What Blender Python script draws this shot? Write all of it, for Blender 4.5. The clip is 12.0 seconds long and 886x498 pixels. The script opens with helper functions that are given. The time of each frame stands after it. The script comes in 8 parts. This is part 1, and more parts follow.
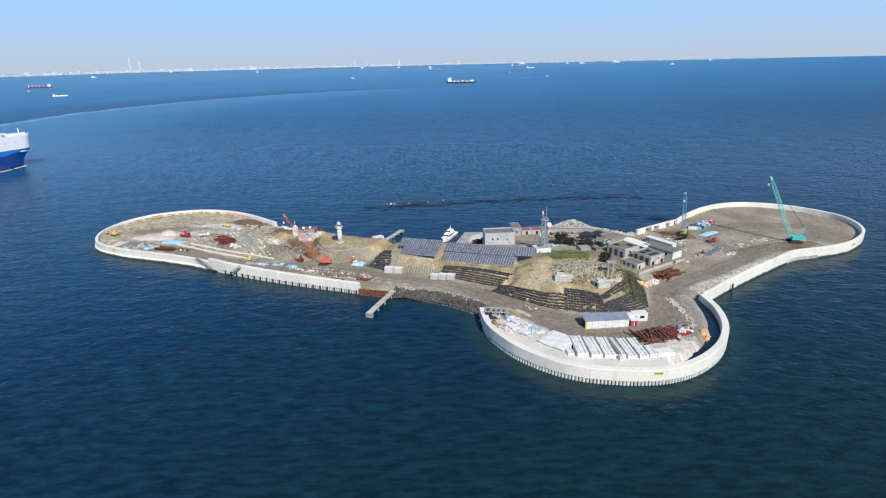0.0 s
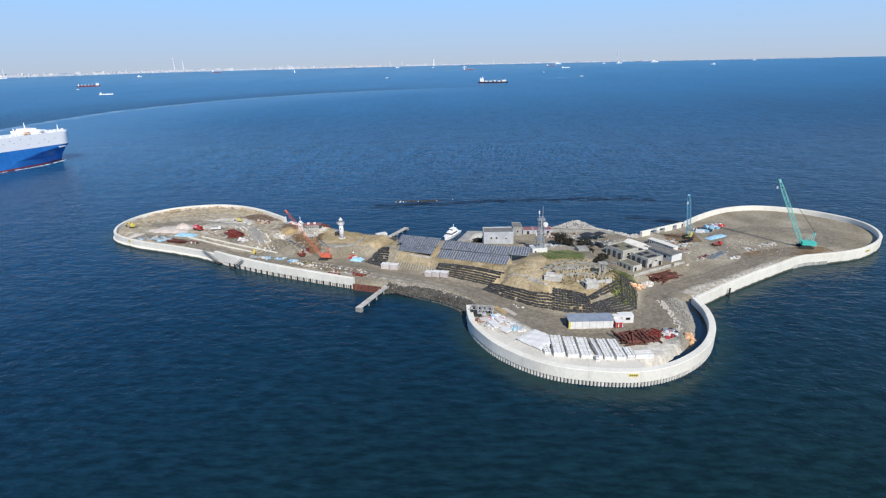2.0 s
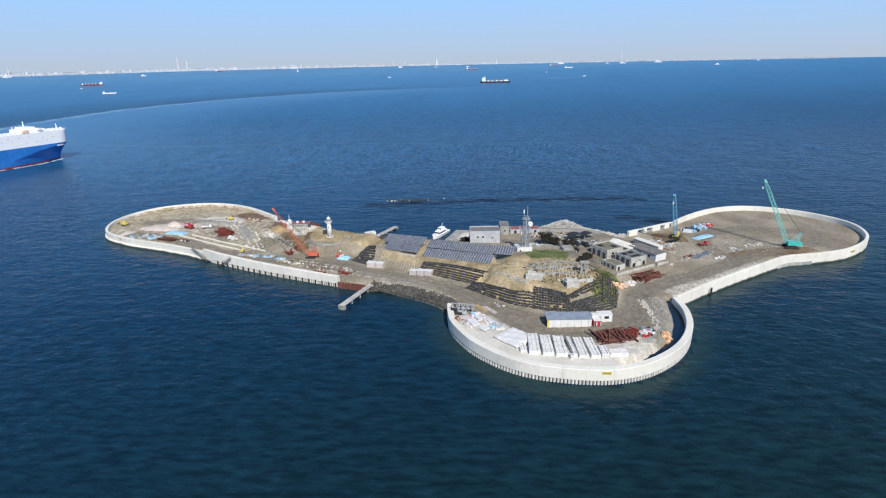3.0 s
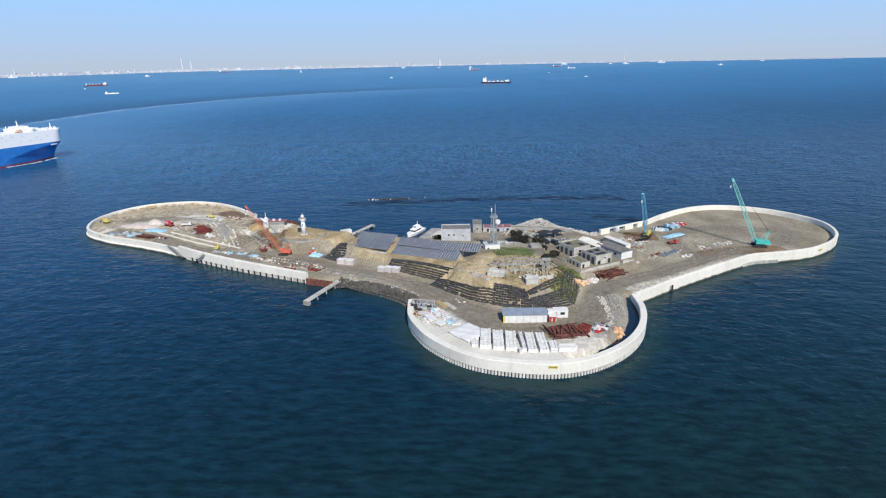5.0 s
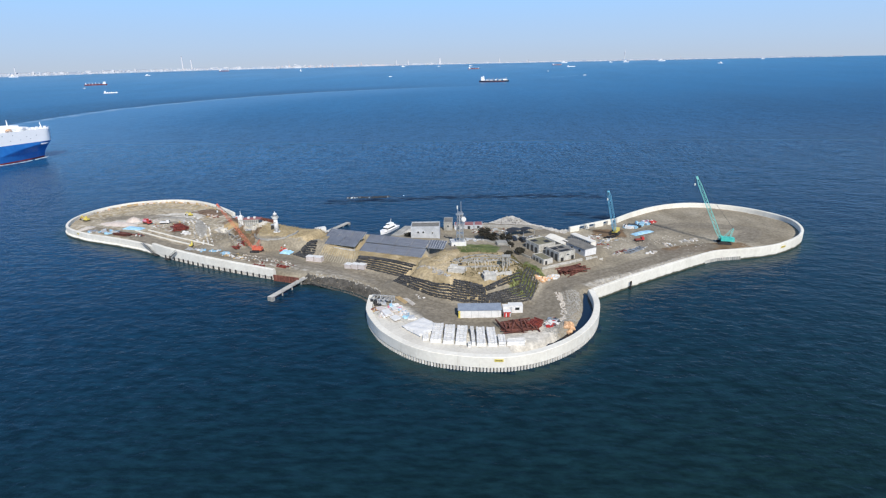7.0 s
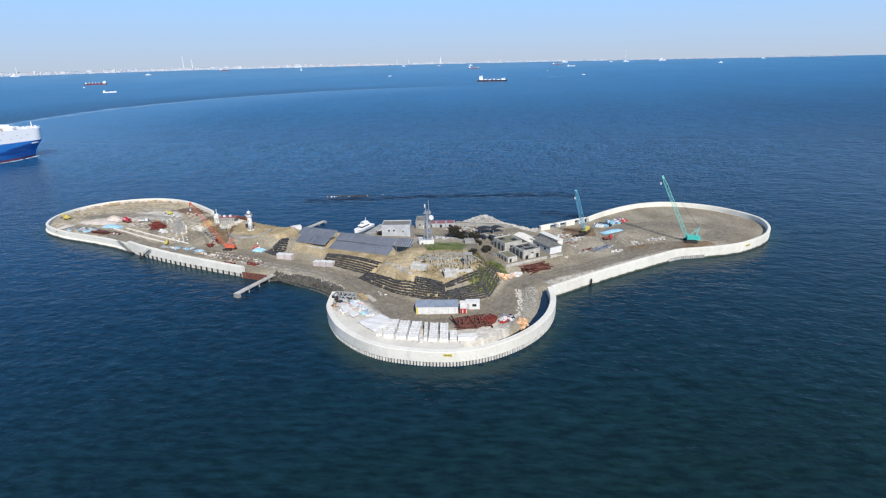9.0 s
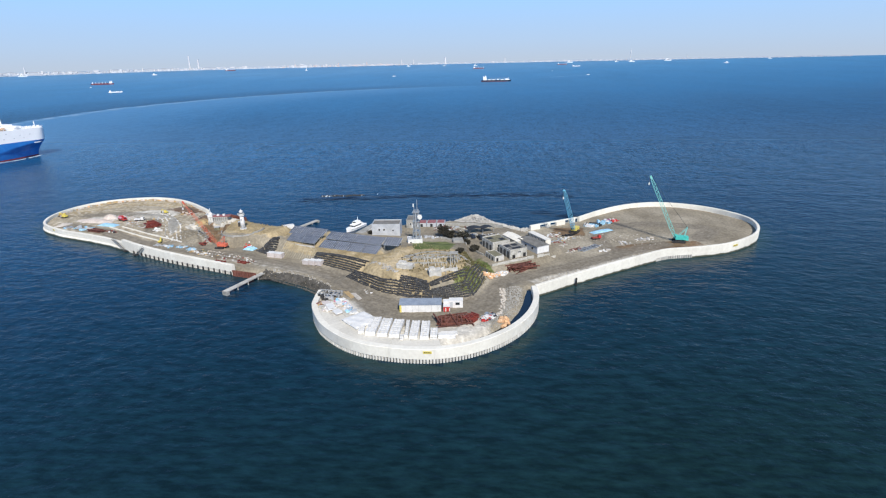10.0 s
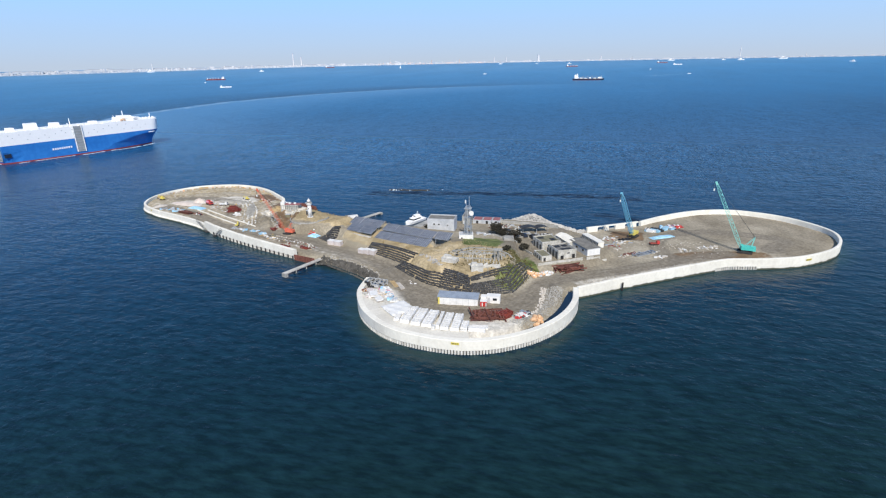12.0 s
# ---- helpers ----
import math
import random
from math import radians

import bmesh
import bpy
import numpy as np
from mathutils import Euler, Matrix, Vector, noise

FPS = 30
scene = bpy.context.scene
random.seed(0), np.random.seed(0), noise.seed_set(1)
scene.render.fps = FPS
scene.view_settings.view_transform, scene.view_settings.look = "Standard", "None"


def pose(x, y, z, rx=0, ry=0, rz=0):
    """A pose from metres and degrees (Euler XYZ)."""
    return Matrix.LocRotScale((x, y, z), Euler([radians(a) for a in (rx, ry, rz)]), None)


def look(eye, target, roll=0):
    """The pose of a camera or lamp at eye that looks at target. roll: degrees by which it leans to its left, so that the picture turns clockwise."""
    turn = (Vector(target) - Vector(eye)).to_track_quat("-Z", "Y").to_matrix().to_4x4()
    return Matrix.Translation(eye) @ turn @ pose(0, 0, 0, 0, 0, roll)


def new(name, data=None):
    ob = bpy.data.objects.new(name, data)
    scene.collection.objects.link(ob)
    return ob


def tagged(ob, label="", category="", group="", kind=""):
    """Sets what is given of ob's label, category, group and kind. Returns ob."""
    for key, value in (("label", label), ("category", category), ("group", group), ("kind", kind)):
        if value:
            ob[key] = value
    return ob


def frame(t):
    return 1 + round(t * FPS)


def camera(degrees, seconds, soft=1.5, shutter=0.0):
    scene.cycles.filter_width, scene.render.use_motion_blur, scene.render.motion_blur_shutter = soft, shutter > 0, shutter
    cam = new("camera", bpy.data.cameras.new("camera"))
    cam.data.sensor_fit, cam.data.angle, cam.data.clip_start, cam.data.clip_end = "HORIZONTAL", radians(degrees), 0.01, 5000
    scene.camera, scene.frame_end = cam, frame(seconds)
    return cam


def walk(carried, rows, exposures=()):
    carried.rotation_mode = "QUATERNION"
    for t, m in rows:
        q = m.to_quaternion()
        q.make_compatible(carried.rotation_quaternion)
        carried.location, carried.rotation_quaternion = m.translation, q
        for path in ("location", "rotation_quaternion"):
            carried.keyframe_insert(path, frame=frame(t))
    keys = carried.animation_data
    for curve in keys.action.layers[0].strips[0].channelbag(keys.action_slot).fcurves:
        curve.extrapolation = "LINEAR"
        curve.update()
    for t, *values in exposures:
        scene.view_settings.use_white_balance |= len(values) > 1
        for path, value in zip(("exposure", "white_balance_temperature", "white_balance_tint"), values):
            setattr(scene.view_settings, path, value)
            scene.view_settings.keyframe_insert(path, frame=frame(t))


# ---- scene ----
cam = camera(79.2, 12.0, soft=1.2)
PATH = [
    (0, (1.865, -0.597, 78.832), (1.835, 1.29, 78.17), -1.2),
    (0.5, (5.426, -1.018, 78.513), (5.338, 0.868, 77.854), -1.2),
    (1, (9.217, -1.415, 78.424), (9.091, 0.47, 77.765), -1.2),
    (1.5, (12.616, -1.855, 78.376), (12.474, 0.028, 77.718), -1.2),
    (2, (16.137, -2.181, 78.405), (15.986, -0.299, 77.745), -1.2),
    (2.5, (19.653, -2.607, 78.367), (19.495, -0.726, 77.707), -1.2),
    (3, (23.244, -2.956, 78.35), (23.081, -1.075, 77.689), -1.1),
    (5, (37.5, -4.709, 77.862), (37.321, -2.829, 77.203), -1.1),
    (5.5, (40.916, -5.317, 78.002), (40.736, -3.438, 77.341), -1.1),
    (6, (44.482, -5.786, 78.11), (44.301, -3.908, 77.448), -1.2),
    (6.5, (48.059, -6.253, 78.258), (47.876, -4.375, 77.594), -1.2),
    (7, (51.789, -6.764, 78.003), (51.603, -4.886, 77.34), -1.2),
    (9, (65.874, -8.702, 78.246), (65.681, -6.825, 77.581), -1.2),
    (9.5, (69.334, -9.255, 78.286), (69.14, -7.378, 77.621), -1.2),
    (10, (72.928, -9.896, 78.386), (72.716, -8.022, 77.722), -1.2),
    (10.5, (76.565, -10.286, 78.436), (76.257, -8.425, 77.771), -1.2),
    (11, (80.218, -10.874, 78.579), (79.802, -9.034, 77.915), -1.2),
    (11.5, (84.12, -11.152, 78.677), (83.647, -9.326, 78.012), -1.2),
    (12, (87.394, -11.844, 78.739), (86.877, -10.03, 78.073), -1.1),
]
walk(cam, [(t, look(eye, target, roll)) for t, eye, target, roll in PATH], exposures=[(0.0, 0.01), (0.8, -0.03), (3.0, -0.04), (7.0, 0.0), (9.5, 0.03), (11.0, 0.07), (12.0, 0.07)])

# ---- light ----
SUN_FROM = Vector((0.35, -0.937, 0.0)).normalized()
SUN_UP = radians(42)
world = bpy.data.worlds.new("world")
scene.world = world
world.use_nodes = True
wn = world.node_tree.nodes
sky = wn.new("ShaderNodeTexSky")
sky.sky_type = "NISHITA"
sky.sun_disc = False
sky.sun_elevation = SUN_UP
sky.sun_rotation = math.atan2(SUN_FROM.x, SUN_FROM.y)
sky.altitude = 80.0
sky.air_density = 1.0
sky.dust_density = 1.0
sky.ozone_density = 1.2
wn["Background"].inputs["Strength"].default_value = 0.09
# sea haze whitens the lowest few degrees of the sky
wl = world.node_tree.links
way = wn.new("ShaderNodeTexCoord")
axes = wn.new("ShaderNodeSeparateXYZ")
wl.new(way.outputs["Generated"], axes.inputs["Vector"])


def set_stops(node, stops):
    """Colours and places of a colour ramp, first and last included."""
    e = node.color_ramp.elements
    e[0].position, e[0].color = stops[0][0], (*stops[0][1], 1)
    for place, colour in stops[1:-1]:
        e.new(place).color = (*colour, 1)
    e[len(e) - 1].position, e[len(e) - 1].color = stops[-1][0], (*stops[-1][1], 1)


haze_ramp = wn.new("ShaderNodeValToRGB")
set_stops(haze_ramp, ((0.0, (0.47, 0.56, 0.69)), (0.03, (0.44, 0.59, 0.8)), (0.1, (0.36, 0.62, 1.0)), (0.2, (0.17, 0.4, 0.85)), (0.42, (0.09, 0.25, 0.62)), (1.0, (0.09, 0.25, 0.62))))
wl.new(axes.outputs["Z"], haze_ramp.inputs["Fac"])
lift = wn.new("ShaderNodeMix")
lift.data_type, lift.blend_type = "RGBA", "MULTIPLY"
lift.inputs["Factor"].default_value = 1.0
lift.inputs["B"].default_value = (11.7, 11.7, 11.7, 1)
wl.new(haze_ramp.outputs["Color"], lift.inputs["A"])
fade = wn.new("ShaderNodeMapRange")
fade.interpolation_type = "SMOOTHSTEP"
fade.inputs["From Min"].default_value, fade.inputs["From Max"].default_value = 0.35, 0.85
wl.new(axes.outputs["Z"], fade.inputs["Value"])
both = wn.new("ShaderNodeMix")
both.data_type = "RGBA"
wl.new(fade.outputs["Result"], both.inputs["Factor"])
wl.new(lift.outputs["Result"], both.inputs["A"])
wl.new(sky.outputs["Color"], both.inputs["B"])
wl.new(both.outputs["Result"], wn["Background"].inputs["Color"])
sun = new("sun", bpy.data.lights.new("sun", "SUN"))
sun.data.energy = 4.4
sun.data.angle = radians(0.5)
sun.data.color = (1.0, 0.95, 0.88)
sun.matrix_world = look((0, 0, 300), Vector((0, 0, 300)) - (SUN_FROM * math.cos(SUN_UP) + Vector((0, 0, math.sin(SUN_UP)))))


# ---- materials ----
def surface(name, dark, light, scale=1.0, rough=0.85, metal=0.0, bump=0.2, fine=6.0, random_tint=0.0, spec=0.4):
    """Two noise scales between two colours, with fine relief; random_tint varies whole pieces."""
    m = bpy.data.materials.new(name)
    m.use_nodes = True
    n, l = m.node_tree.nodes, m.node_tree.links
    b = n["Principled BSDF"]
    pos = n.new("ShaderNodeNewGeometry").outputs["Position"]
    big, small = n.new("ShaderNodeTexNoise"), n.new("ShaderNodeTexNoise")
    for tex, s, d in ((big, scale, 6.0), (small, scale * fine, 3.0)):
        tex.inputs["Scale"].default_value = s
        tex.inputs["Detail"].default_value = d
        l.new(pos, tex.inputs["Vector"])
    mix = n.new("ShaderNodeMath")
    mix.operation = "MULTIPLY_ADD"
    mix.inputs[1].default_value = 0.55
    l.new(big.outputs["Fac"], mix.inputs[0])
    half = n.new("ShaderNodeMath")
    half.operation = "MULTIPLY"
    half.inputs[1].default_value = 0.45
    l.new(small.outputs["Fac"], half.inputs[0])
    l.new(half.outputs[0], mix.inputs[2])
    ramp = n.new("ShaderNodeValToRGB")
    ramp.color_ramp.elements[0].position, ramp.color_ramp.elements[0].color = 0.36, (*dark, 1)
    ramp.color_ramp.elements[1].position, ramp.color_ramp.elements[1].color = 0.62, (*light, 1)
    l.new(mix.outputs[0], ramp.inputs["Fac"])
    colour = ramp.outputs["Color"]
    if random_tint:
        hsv = n.new("ShaderNodeHueSaturation")
        rnd = n.new("ShaderNodeObjectInfo")
        v = n.new("ShaderNodeMapRange")
        v.inputs["To Min"].default_value, v.inputs["To Max"].default_value = 1 - random_tint, 1 + random_tint
        l.new(rnd.outputs["Random"], v.inputs["Value"])
        l.new(v.outputs["Result"], hsv.inputs["Value"])
        l.new(colour, hsv.inputs["Color"])
        colour = hsv.outputs["Color"]
    l.new(colour, b.inputs["Base Color"])
    b.inputs["Roughness"].default_value = rough
    b.inputs["Metallic"].default_value = metal
    b.inputs["Specular IOR Level"].default_value = spec
    if bump:
        bp = n.new("ShaderNodeBump")
        bp.inputs["Strength"].default_value = bump
        bp.inputs["Distance"].default_value = 0.1
        l.new(mix.outputs[0], bp.inputs["Height"])
        l.new(bp.outputs["Normal"], b.inputs["Normal"])
    return m




def wall_concrete():
    """Cream wall concrete: soft clouds, run-down streaks, a wet green band at the tide line and panels of slightly uneven tone."""
    m = surface("wall_concrete", (0.7, 0.67, 0.585), (0.82, 0.795, 0.705), 0.12, 0.85, bump=0.12, fine=9.0, random_tint=0.035)
    n, l = m.node_tree.nodes, m.node_tree.links
    b = n["Principled BSDF"]
    plain = b.inputs["Base Color"].links[0].from_socket
    pos = n.new("ShaderNodeNewGeometry").outputs["Position"]
    mp = n.new("ShaderNodeMapping")
    mp.inputs["Scale"].default_value = (0.4, 0.4, 0.12)
    l.new(pos, mp.inputs["Vector"])
    runs = n.new("ShaderNodeTexNoise")
    runs.inputs["Scale"].default_value, runs.inputs["Detail"].default_value = 1.0, 4.0
    l.new(mp.outputs["Vector"], runs.inputs["Vector"])
    worn = n.new("ShaderNodeMapRange")
    worn.inputs["From Min"].default_value, worn.inputs["From Max"].default_value = 0.52, 0.75
    worn.inputs["To Max"].default_value = 0.16
    l.new(runs.outputs["Fac"], worn.inputs["Value"])
    streaked = n.new("ShaderNodeMix")
    streaked.data_type = "RGBA"
    streaked.inputs["B"].default_value = (0.4, 0.375, 0.31, 1)
    l.new(worn.outputs["Result"], streaked.inputs["Factor"])
    l.new(plain, streaked.inputs["A"])
    axes_ = n.new("ShaderNodeSeparateXYZ")
    l.new(pos, axes_.inputs["Vector"])
    level = n.new("ShaderNodeMath")
    level.operation = "MULTIPLY_ADD"
    level.inputs[1].default_value = -1.1
    l.new(runs.outputs["Fac"], level.inputs[0])
    l.new(axes_.outputs["Z"], level.inputs[2])
    tide = n.new("ShaderNodeMapRange")
    tide.inputs["From Min"].default_value, tide.inputs["From Max"].default_value = 0.25, -0.1
    l.new(level.outputs[0], tide.inputs["Value"])
    weedy = n.new("ShaderNodeMix")
    weedy.data_type = "RGBA"
    weedy.inputs["B"].default_value = (0.07, 0.075, 0.05, 1)
    l.new(tide.outputs["Result"], weedy.inputs["Factor"])
    l.new(streaked.outputs["Result"], weedy.inputs["A"])
    l.new(weedy.outputs["Result"], b.inputs["Base Color"])
    return m


CONCRETE = wall_concrete()
APRON = surface("apron_concrete", (0.57, 0.54, 0.465), (0.72, 0.69, 0.61), 0.14, 0.9, bump=0.15, fine=12.0, random_tint=0.04)
HUT_CONCRETE = surface("bleached_concrete", (0.4, 0.39, 0.35), (0.64, 0.62, 0.57), 0.9, 0.9)
CONCRETE_OLD = surface("old_concrete", (0.22, 0.22, 0.2), (0.42, 0.41, 0.38), 0.4, 0.9)
PILE = surface("pile_concrete", (0.5, 0.48, 0.43), (0.7, 0.68, 0.62), 0.8, 0.85, random_tint=0.15)
DARK_CORE = surface("gap_shade", (0.03, 0.03, 0.028), (0.07, 0.065, 0.06), 0.8, 0.7)
WHITE = surface("white_paint", (0.66, 0.655, 0.63), (0.8, 0.795, 0.77), 0.7, 0.55, bump=0.05)
WHITE_BLOCK = surface("white_concrete_block", (0.6, 0.595, 0.565), (0.78, 0.77, 0.74), 0.8, 0.8, random_tint=0.08)
PINKISH = surface("faded_container_paint", (0.5, 0.44, 0.41), (0.66, 0.6, 0.57), 1.0, 0.7, random_tint=0.08)
ROOF_BLUE = surface("blue_grey_sheet_roof", (0.2, 0.24, 0.3), (0.3, 0.35, 0.42), 0.5, 0.5, bump=0.1)
ROOF_GREY = surface("grey_flat_roof", (0.12, 0.12, 0.11), (0.24, 0.23, 0.21), 0.5, 0.9)
ROOF_GREEN = surface("mossy_flat_roof", (0.13, 0.13, 0.08), (0.24, 0.22, 0.15), 0.6, 0.95)
WALL_GREY = surface("grey_plaster_wall", (0.36, 0.38, 0.4), (0.52, 0.54, 0.56), 0.5, 0.85)
WALL_BUFF = surface("weathered_buff_wall", (0.3, 0.29, 0.245), (0.62, 0.6, 0.545), 0.7, 0.9)
# recess shade is put into this colour, on flat boxes
RECESS = surface("shaded_recess", (0.05, 0.05, 0.047), (0.11, 0.11, 0.1), 1.0, 0.9)
# near-black colour on flat boxes, for the unlit inside of openings
DARK = surface("dark_opening", (0.012, 0.012, 0.014), (0.03, 0.03, 0.03), 1.0, 0.6)
GLASS = surface("dark_window_glass", (0.015, 0.02, 0.025), (0.03, 0.035, 0.04), 1.0, 0.1, bump=0, spec=0.6)
BLACK_BAG = surface("black_woven_bag", (0.024, 0.024, 0.024), (0.095, 0.094, 0.092), 2.0, 0.6, bump=0.4, random_tint=0.35)
WHITE_BAG = surface("white_sandbag", (0.5, 0.49, 0.46), (0.72, 0.71, 0.68), 2.0, 0.85, random_tint=0.2)
RUST = surface("rusted_steel", (0.09, 0.034, 0.026), (0.25, 0.1, 0.073), 1.2, 0.85, 0.1, random_tint=0.3)
RED_BROWN = surface("red_primed_steel", (0.16, 0.03, 0.02), (0.3, 0.07, 0.05), 1.0, 0.7, random_tint=0.2)
RED = surface("red_paint", (0.42, 0.03, 0.03), (0.55, 0.06, 0.05), 1.0, 0.5, bump=0.05)
ORANGE_RED = surface("orange_red_paint", (0.58, 0.11, 0.06), (0.72, 0.2, 0.12), 1.0, 0.5, bump=0.05)
ORANGE = surface("orange_bag", (0.56, 0.3, 0.15), (0.76, 0.52, 0.32), 1.5, 0.8, random_tint=0.25)
TAN = surface("tan_timber", (0.36, 0.25, 0.12), (0.52, 0.38, 0.2), 1.2, 0.85, random_tint=0.25)
YELLOW = surface("yellow_paint", (0.58, 0.47, 0.08), (0.72, 0.61, 0.16), 1.0, 0.5, bump=0.05)
TEAL = surface("teal_paint", (0.05, 0.44, 0.38), (0.1, 0.58, 0.5), 1.0, 0.5, bump=0.05)
BLUE_PAINT = surface("pale_blue_paint", (0.12, 0.4, 0.58), (0.2, 0.52, 0.7), 1.0, 0.5, bump=0.05)
TARP = surface("blue_tarpaulin", (0.2, 0.42, 0.58), (0.4, 0.62, 0.76), 0.9, 0.5, bump=0.5, random_tint=0.2)
STEEL = surface("galvanised_steel", (0.36, 0.38, 0.39), (0.52, 0.54, 0.55), 1.5, 0.45, 0.5, bump=0.05)
DARK_STEEL = surface("dark_steel", (0.025, 0.025, 0.027), (0.07, 0.07, 0.07), 1.5, 0.6, 0.3, bump=0.05)
ROCK = surface("pale_rock", (0.24, 0.23, 0.21), (0.48, 0.46, 0.42), 0.5, 0.95)
ARMOUR = surface("pale_armour_stone", (0.32, 0.31, 0.29), (0.58, 0.56, 0.52), 0.5, 0.95, random_tint=0.1)
ROCK_DARK = surface("dark_shore_rock", (0.03, 0.03, 0.026), (0.14, 0.13, 0.115), 0.6, 0.9)
GRAVEL = surface("grey_rubble", (0.24, 0.235, 0.215), (0.44, 0.43, 0.4), 0.9, 0.95, bump=0.6)
PANEL = surface("solar_cells", (0.1, 0.115, 0.145), (0.165, 0.185, 0.225), 1.0, 0.22, bump=0, random_tint=0.15, spec=0.6)
PANEL_FRAME = surface("panel_frame", (0.45, 0.47, 0.5), (0.58, 0.6, 0.63), 1.0, 0.5, 0.2, bump=0)
LEAF = surface("dark_evergreen_leaf", (0.018, 0.018, 0.013), (0.055, 0.05, 0.035), 1.5, 0.8, random_tint=0.2)
BARK = surface("bark", (0.06, 0.045, 0.03), (0.13, 0.1, 0.075), 3.0, 0.95)
SHIP_BLUE = surface("ship_blue_paint", (0.02, 0.16, 0.5), (0.035, 0.22, 0.6), 0.05, 0.4, bump=0.02)
SHIP_DARK = surface("ship_dark_paint", (0.012, 0.018, 0.035), (0.025, 0.035, 0.06), 0.1, 0.4, bump=0.02)
SHIP_RED = surface("red_antifouling", (0.25, 0.03, 0.03), (0.36, 0.06, 0.05), 0.1, 0.6, bump=0.02)
SHIP_WHITE = surface("ship_white_paint", (0.9, 0.9, 0.89), (0.95, 0.95, 0.94), 0.08, 0.45, bump=0.02)
FOAM = surface("foam", (0.5, 0.56, 0.6), (0.88, 0.9, 0.91), 0.3, 0.9, bump=0.3)
PINK = surface("pink_sheet", (0.55, 0.2, 0.3), (0.7, 0.34, 0.42), 1.0, 0.8, random_tint=0.2)
DUST_WHITE = surface("dusty_pale_ground", (0.42, 0.38, 0.33), (0.6, 0.56, 0.5), 0.4, 0.95)


# ---- mesh kit ----
class Mesh:
    """Collects corners and faces of boxes, tubes and prisms, in metres."""

    def __init__(self):
        self.v, self.f = [], []

    def add(self, verts, faces):
        k = len(self.v)
        self.v += [tuple(p) for p in verts]
        self.f += [tuple(i + k for i in f) for f in faces]
        return self

    def box(self, x, y, z, sx, sy, sz, rz=0.0, taper=0.0):
        """A box with its base centre at x, y, z."""
        c, s = math.cos(radians(rz)), math.sin(radians(rz))
        pts = []
        for dz, k in ((0, 1.0), (sz, 1.0 - taper)):
            for dx, dy in ((-1, -1), (1, -1), (1, 1), (-1, 1)):
                px, py = dx * sx * 0.5 * k, dy * sy * 0.5 * k
                pts.append((x + px * c - py * s, y + px * s + py * c, z + dz))
        return self.add(pts, [(3, 2, 1, 0), (4, 5, 6, 7), (0, 1, 5, 4), (1, 2, 6, 5), (2, 3, 7, 6), (3, 0, 4, 7)])

    def beam(self, p, q, w, h=None):
        """A square bar from p to q."""
        p, q = Vector(p), Vector(q)
        d = (q - p).normalized()
        side = d.cross(Vector((0, 0, 1)))
        side = side.normalized() if side.length > 1e-3 else Vector((1, 0, 0))
        up = side.cross(d)
        a, b = side * w * 0.5, up * (h or w) * 0.5
        pts = [p - a - b, p + a - b, p + a + b, p - a + b, q - a - b, q + a - b, q + a + b, q - a + b]
        return self.add(pts, [(0, 1, 2, 3), (7, 6, 5, 4), (0, 4, 5, 1), (1, 5, 6, 2), (2, 6, 7, 3), (3, 7, 4, 0)])

    def tube(self, p, q, r, r2=None, n=10):
        p, q = Vector(p), Vector(q)
        d = (q - p).normalized()
        side = d.cross(Vector((0, 0, 1)))
        side = side.normalized() if side.length > 1e-3 else Vector((1, 0, 0))
        up = side.cross(d)
        r2 = r if r2 is None else r2
        ring = [(math.cos(2 * math.pi * i / n), math.sin(2 * math.pi * i / n)) for i in range(n)]
        pts = [p + (side * a + up * b) * r for a, b in ring] + [q + (side * a + up * b) * r2 for a, b in ring]
        return self.add(pts, [(i, (i + 1) % n, n + (i + 1) % n, n + i) for i in range(n)] + [tuple(range(n - 1, -1, -1)), tuple(range(n, 2 * n))])

    def prism(self, outline, z0, z1):
        """A flat outline (counter-clockwise) raised from z0 to z1."""
        n = len(outline)
        pts = [(x, y, z0) for x, y in outline] + [(x, y, z1) for x, y in outline]
        return self.add(pts, [tuple(range(n - 1, -1, -1)), tuple(range(n, 2 * n))] + [(i, (i + 1) % n, n + (i + 1) % n, n + i) for i in range(n)])

    def dome(self, x, y, z, r, h, n=12, rings=4):
        k = [[(x + r * math.cos(a) * math.cos(2 * math.pi * i / n), y + r * math.cos(a) * math.sin(2 * math.pi * i / n), z + h * math.sin(a)) for i in range(n)]
             for a in (math.pi / 2 * j / rings for j in range(rings))]
        pts = [p for ring in k for p in ring] + [(x, y, z + h)]
        f = [(j * n + i, j * n + (i + 1) % n, (j + 1) * n + (i + 1) % n, (j + 1) * n + i) for j in range(rings - 1) for i in range(n)]
        f += [((rings - 1) * n + i, (rings - 1) * n + (i + 1) % n, rings * n) for i in range(n)] + [tuple(range(n - 1, -1, -1))]
        return self.add(pts, f)

    def lump(self, x, y, z, sx, sy, sz, rng, n=7):
        """A squat uneven heap or stone with its base at z."""
        levels = ((0.0, 0.92), (0.35, 1.0), (0.75, 0.72), (1.0, 0.3))
        turn = rng.uniform(0, 6.28)
        pts = []
        for lz, lr in levels:
            for i in range(n):
                a = turn + 2 * math.pi * i / n
                k = lr * rng.uniform(0.78, 1.12)
                pts.append((x + sx * 0.5 * k * math.cos(a), y + sy * 0.5 * k * math.sin(a), z + sz * lz * (1 if lz == 0 else rng.uniform(0.85, 1.1))))
        f = [(j * n + i, j * n + (i + 1) % n, (j + 1) * n + (i + 1) % n, (j + 1) * n + i) for j in range(3) for i in range(n)]
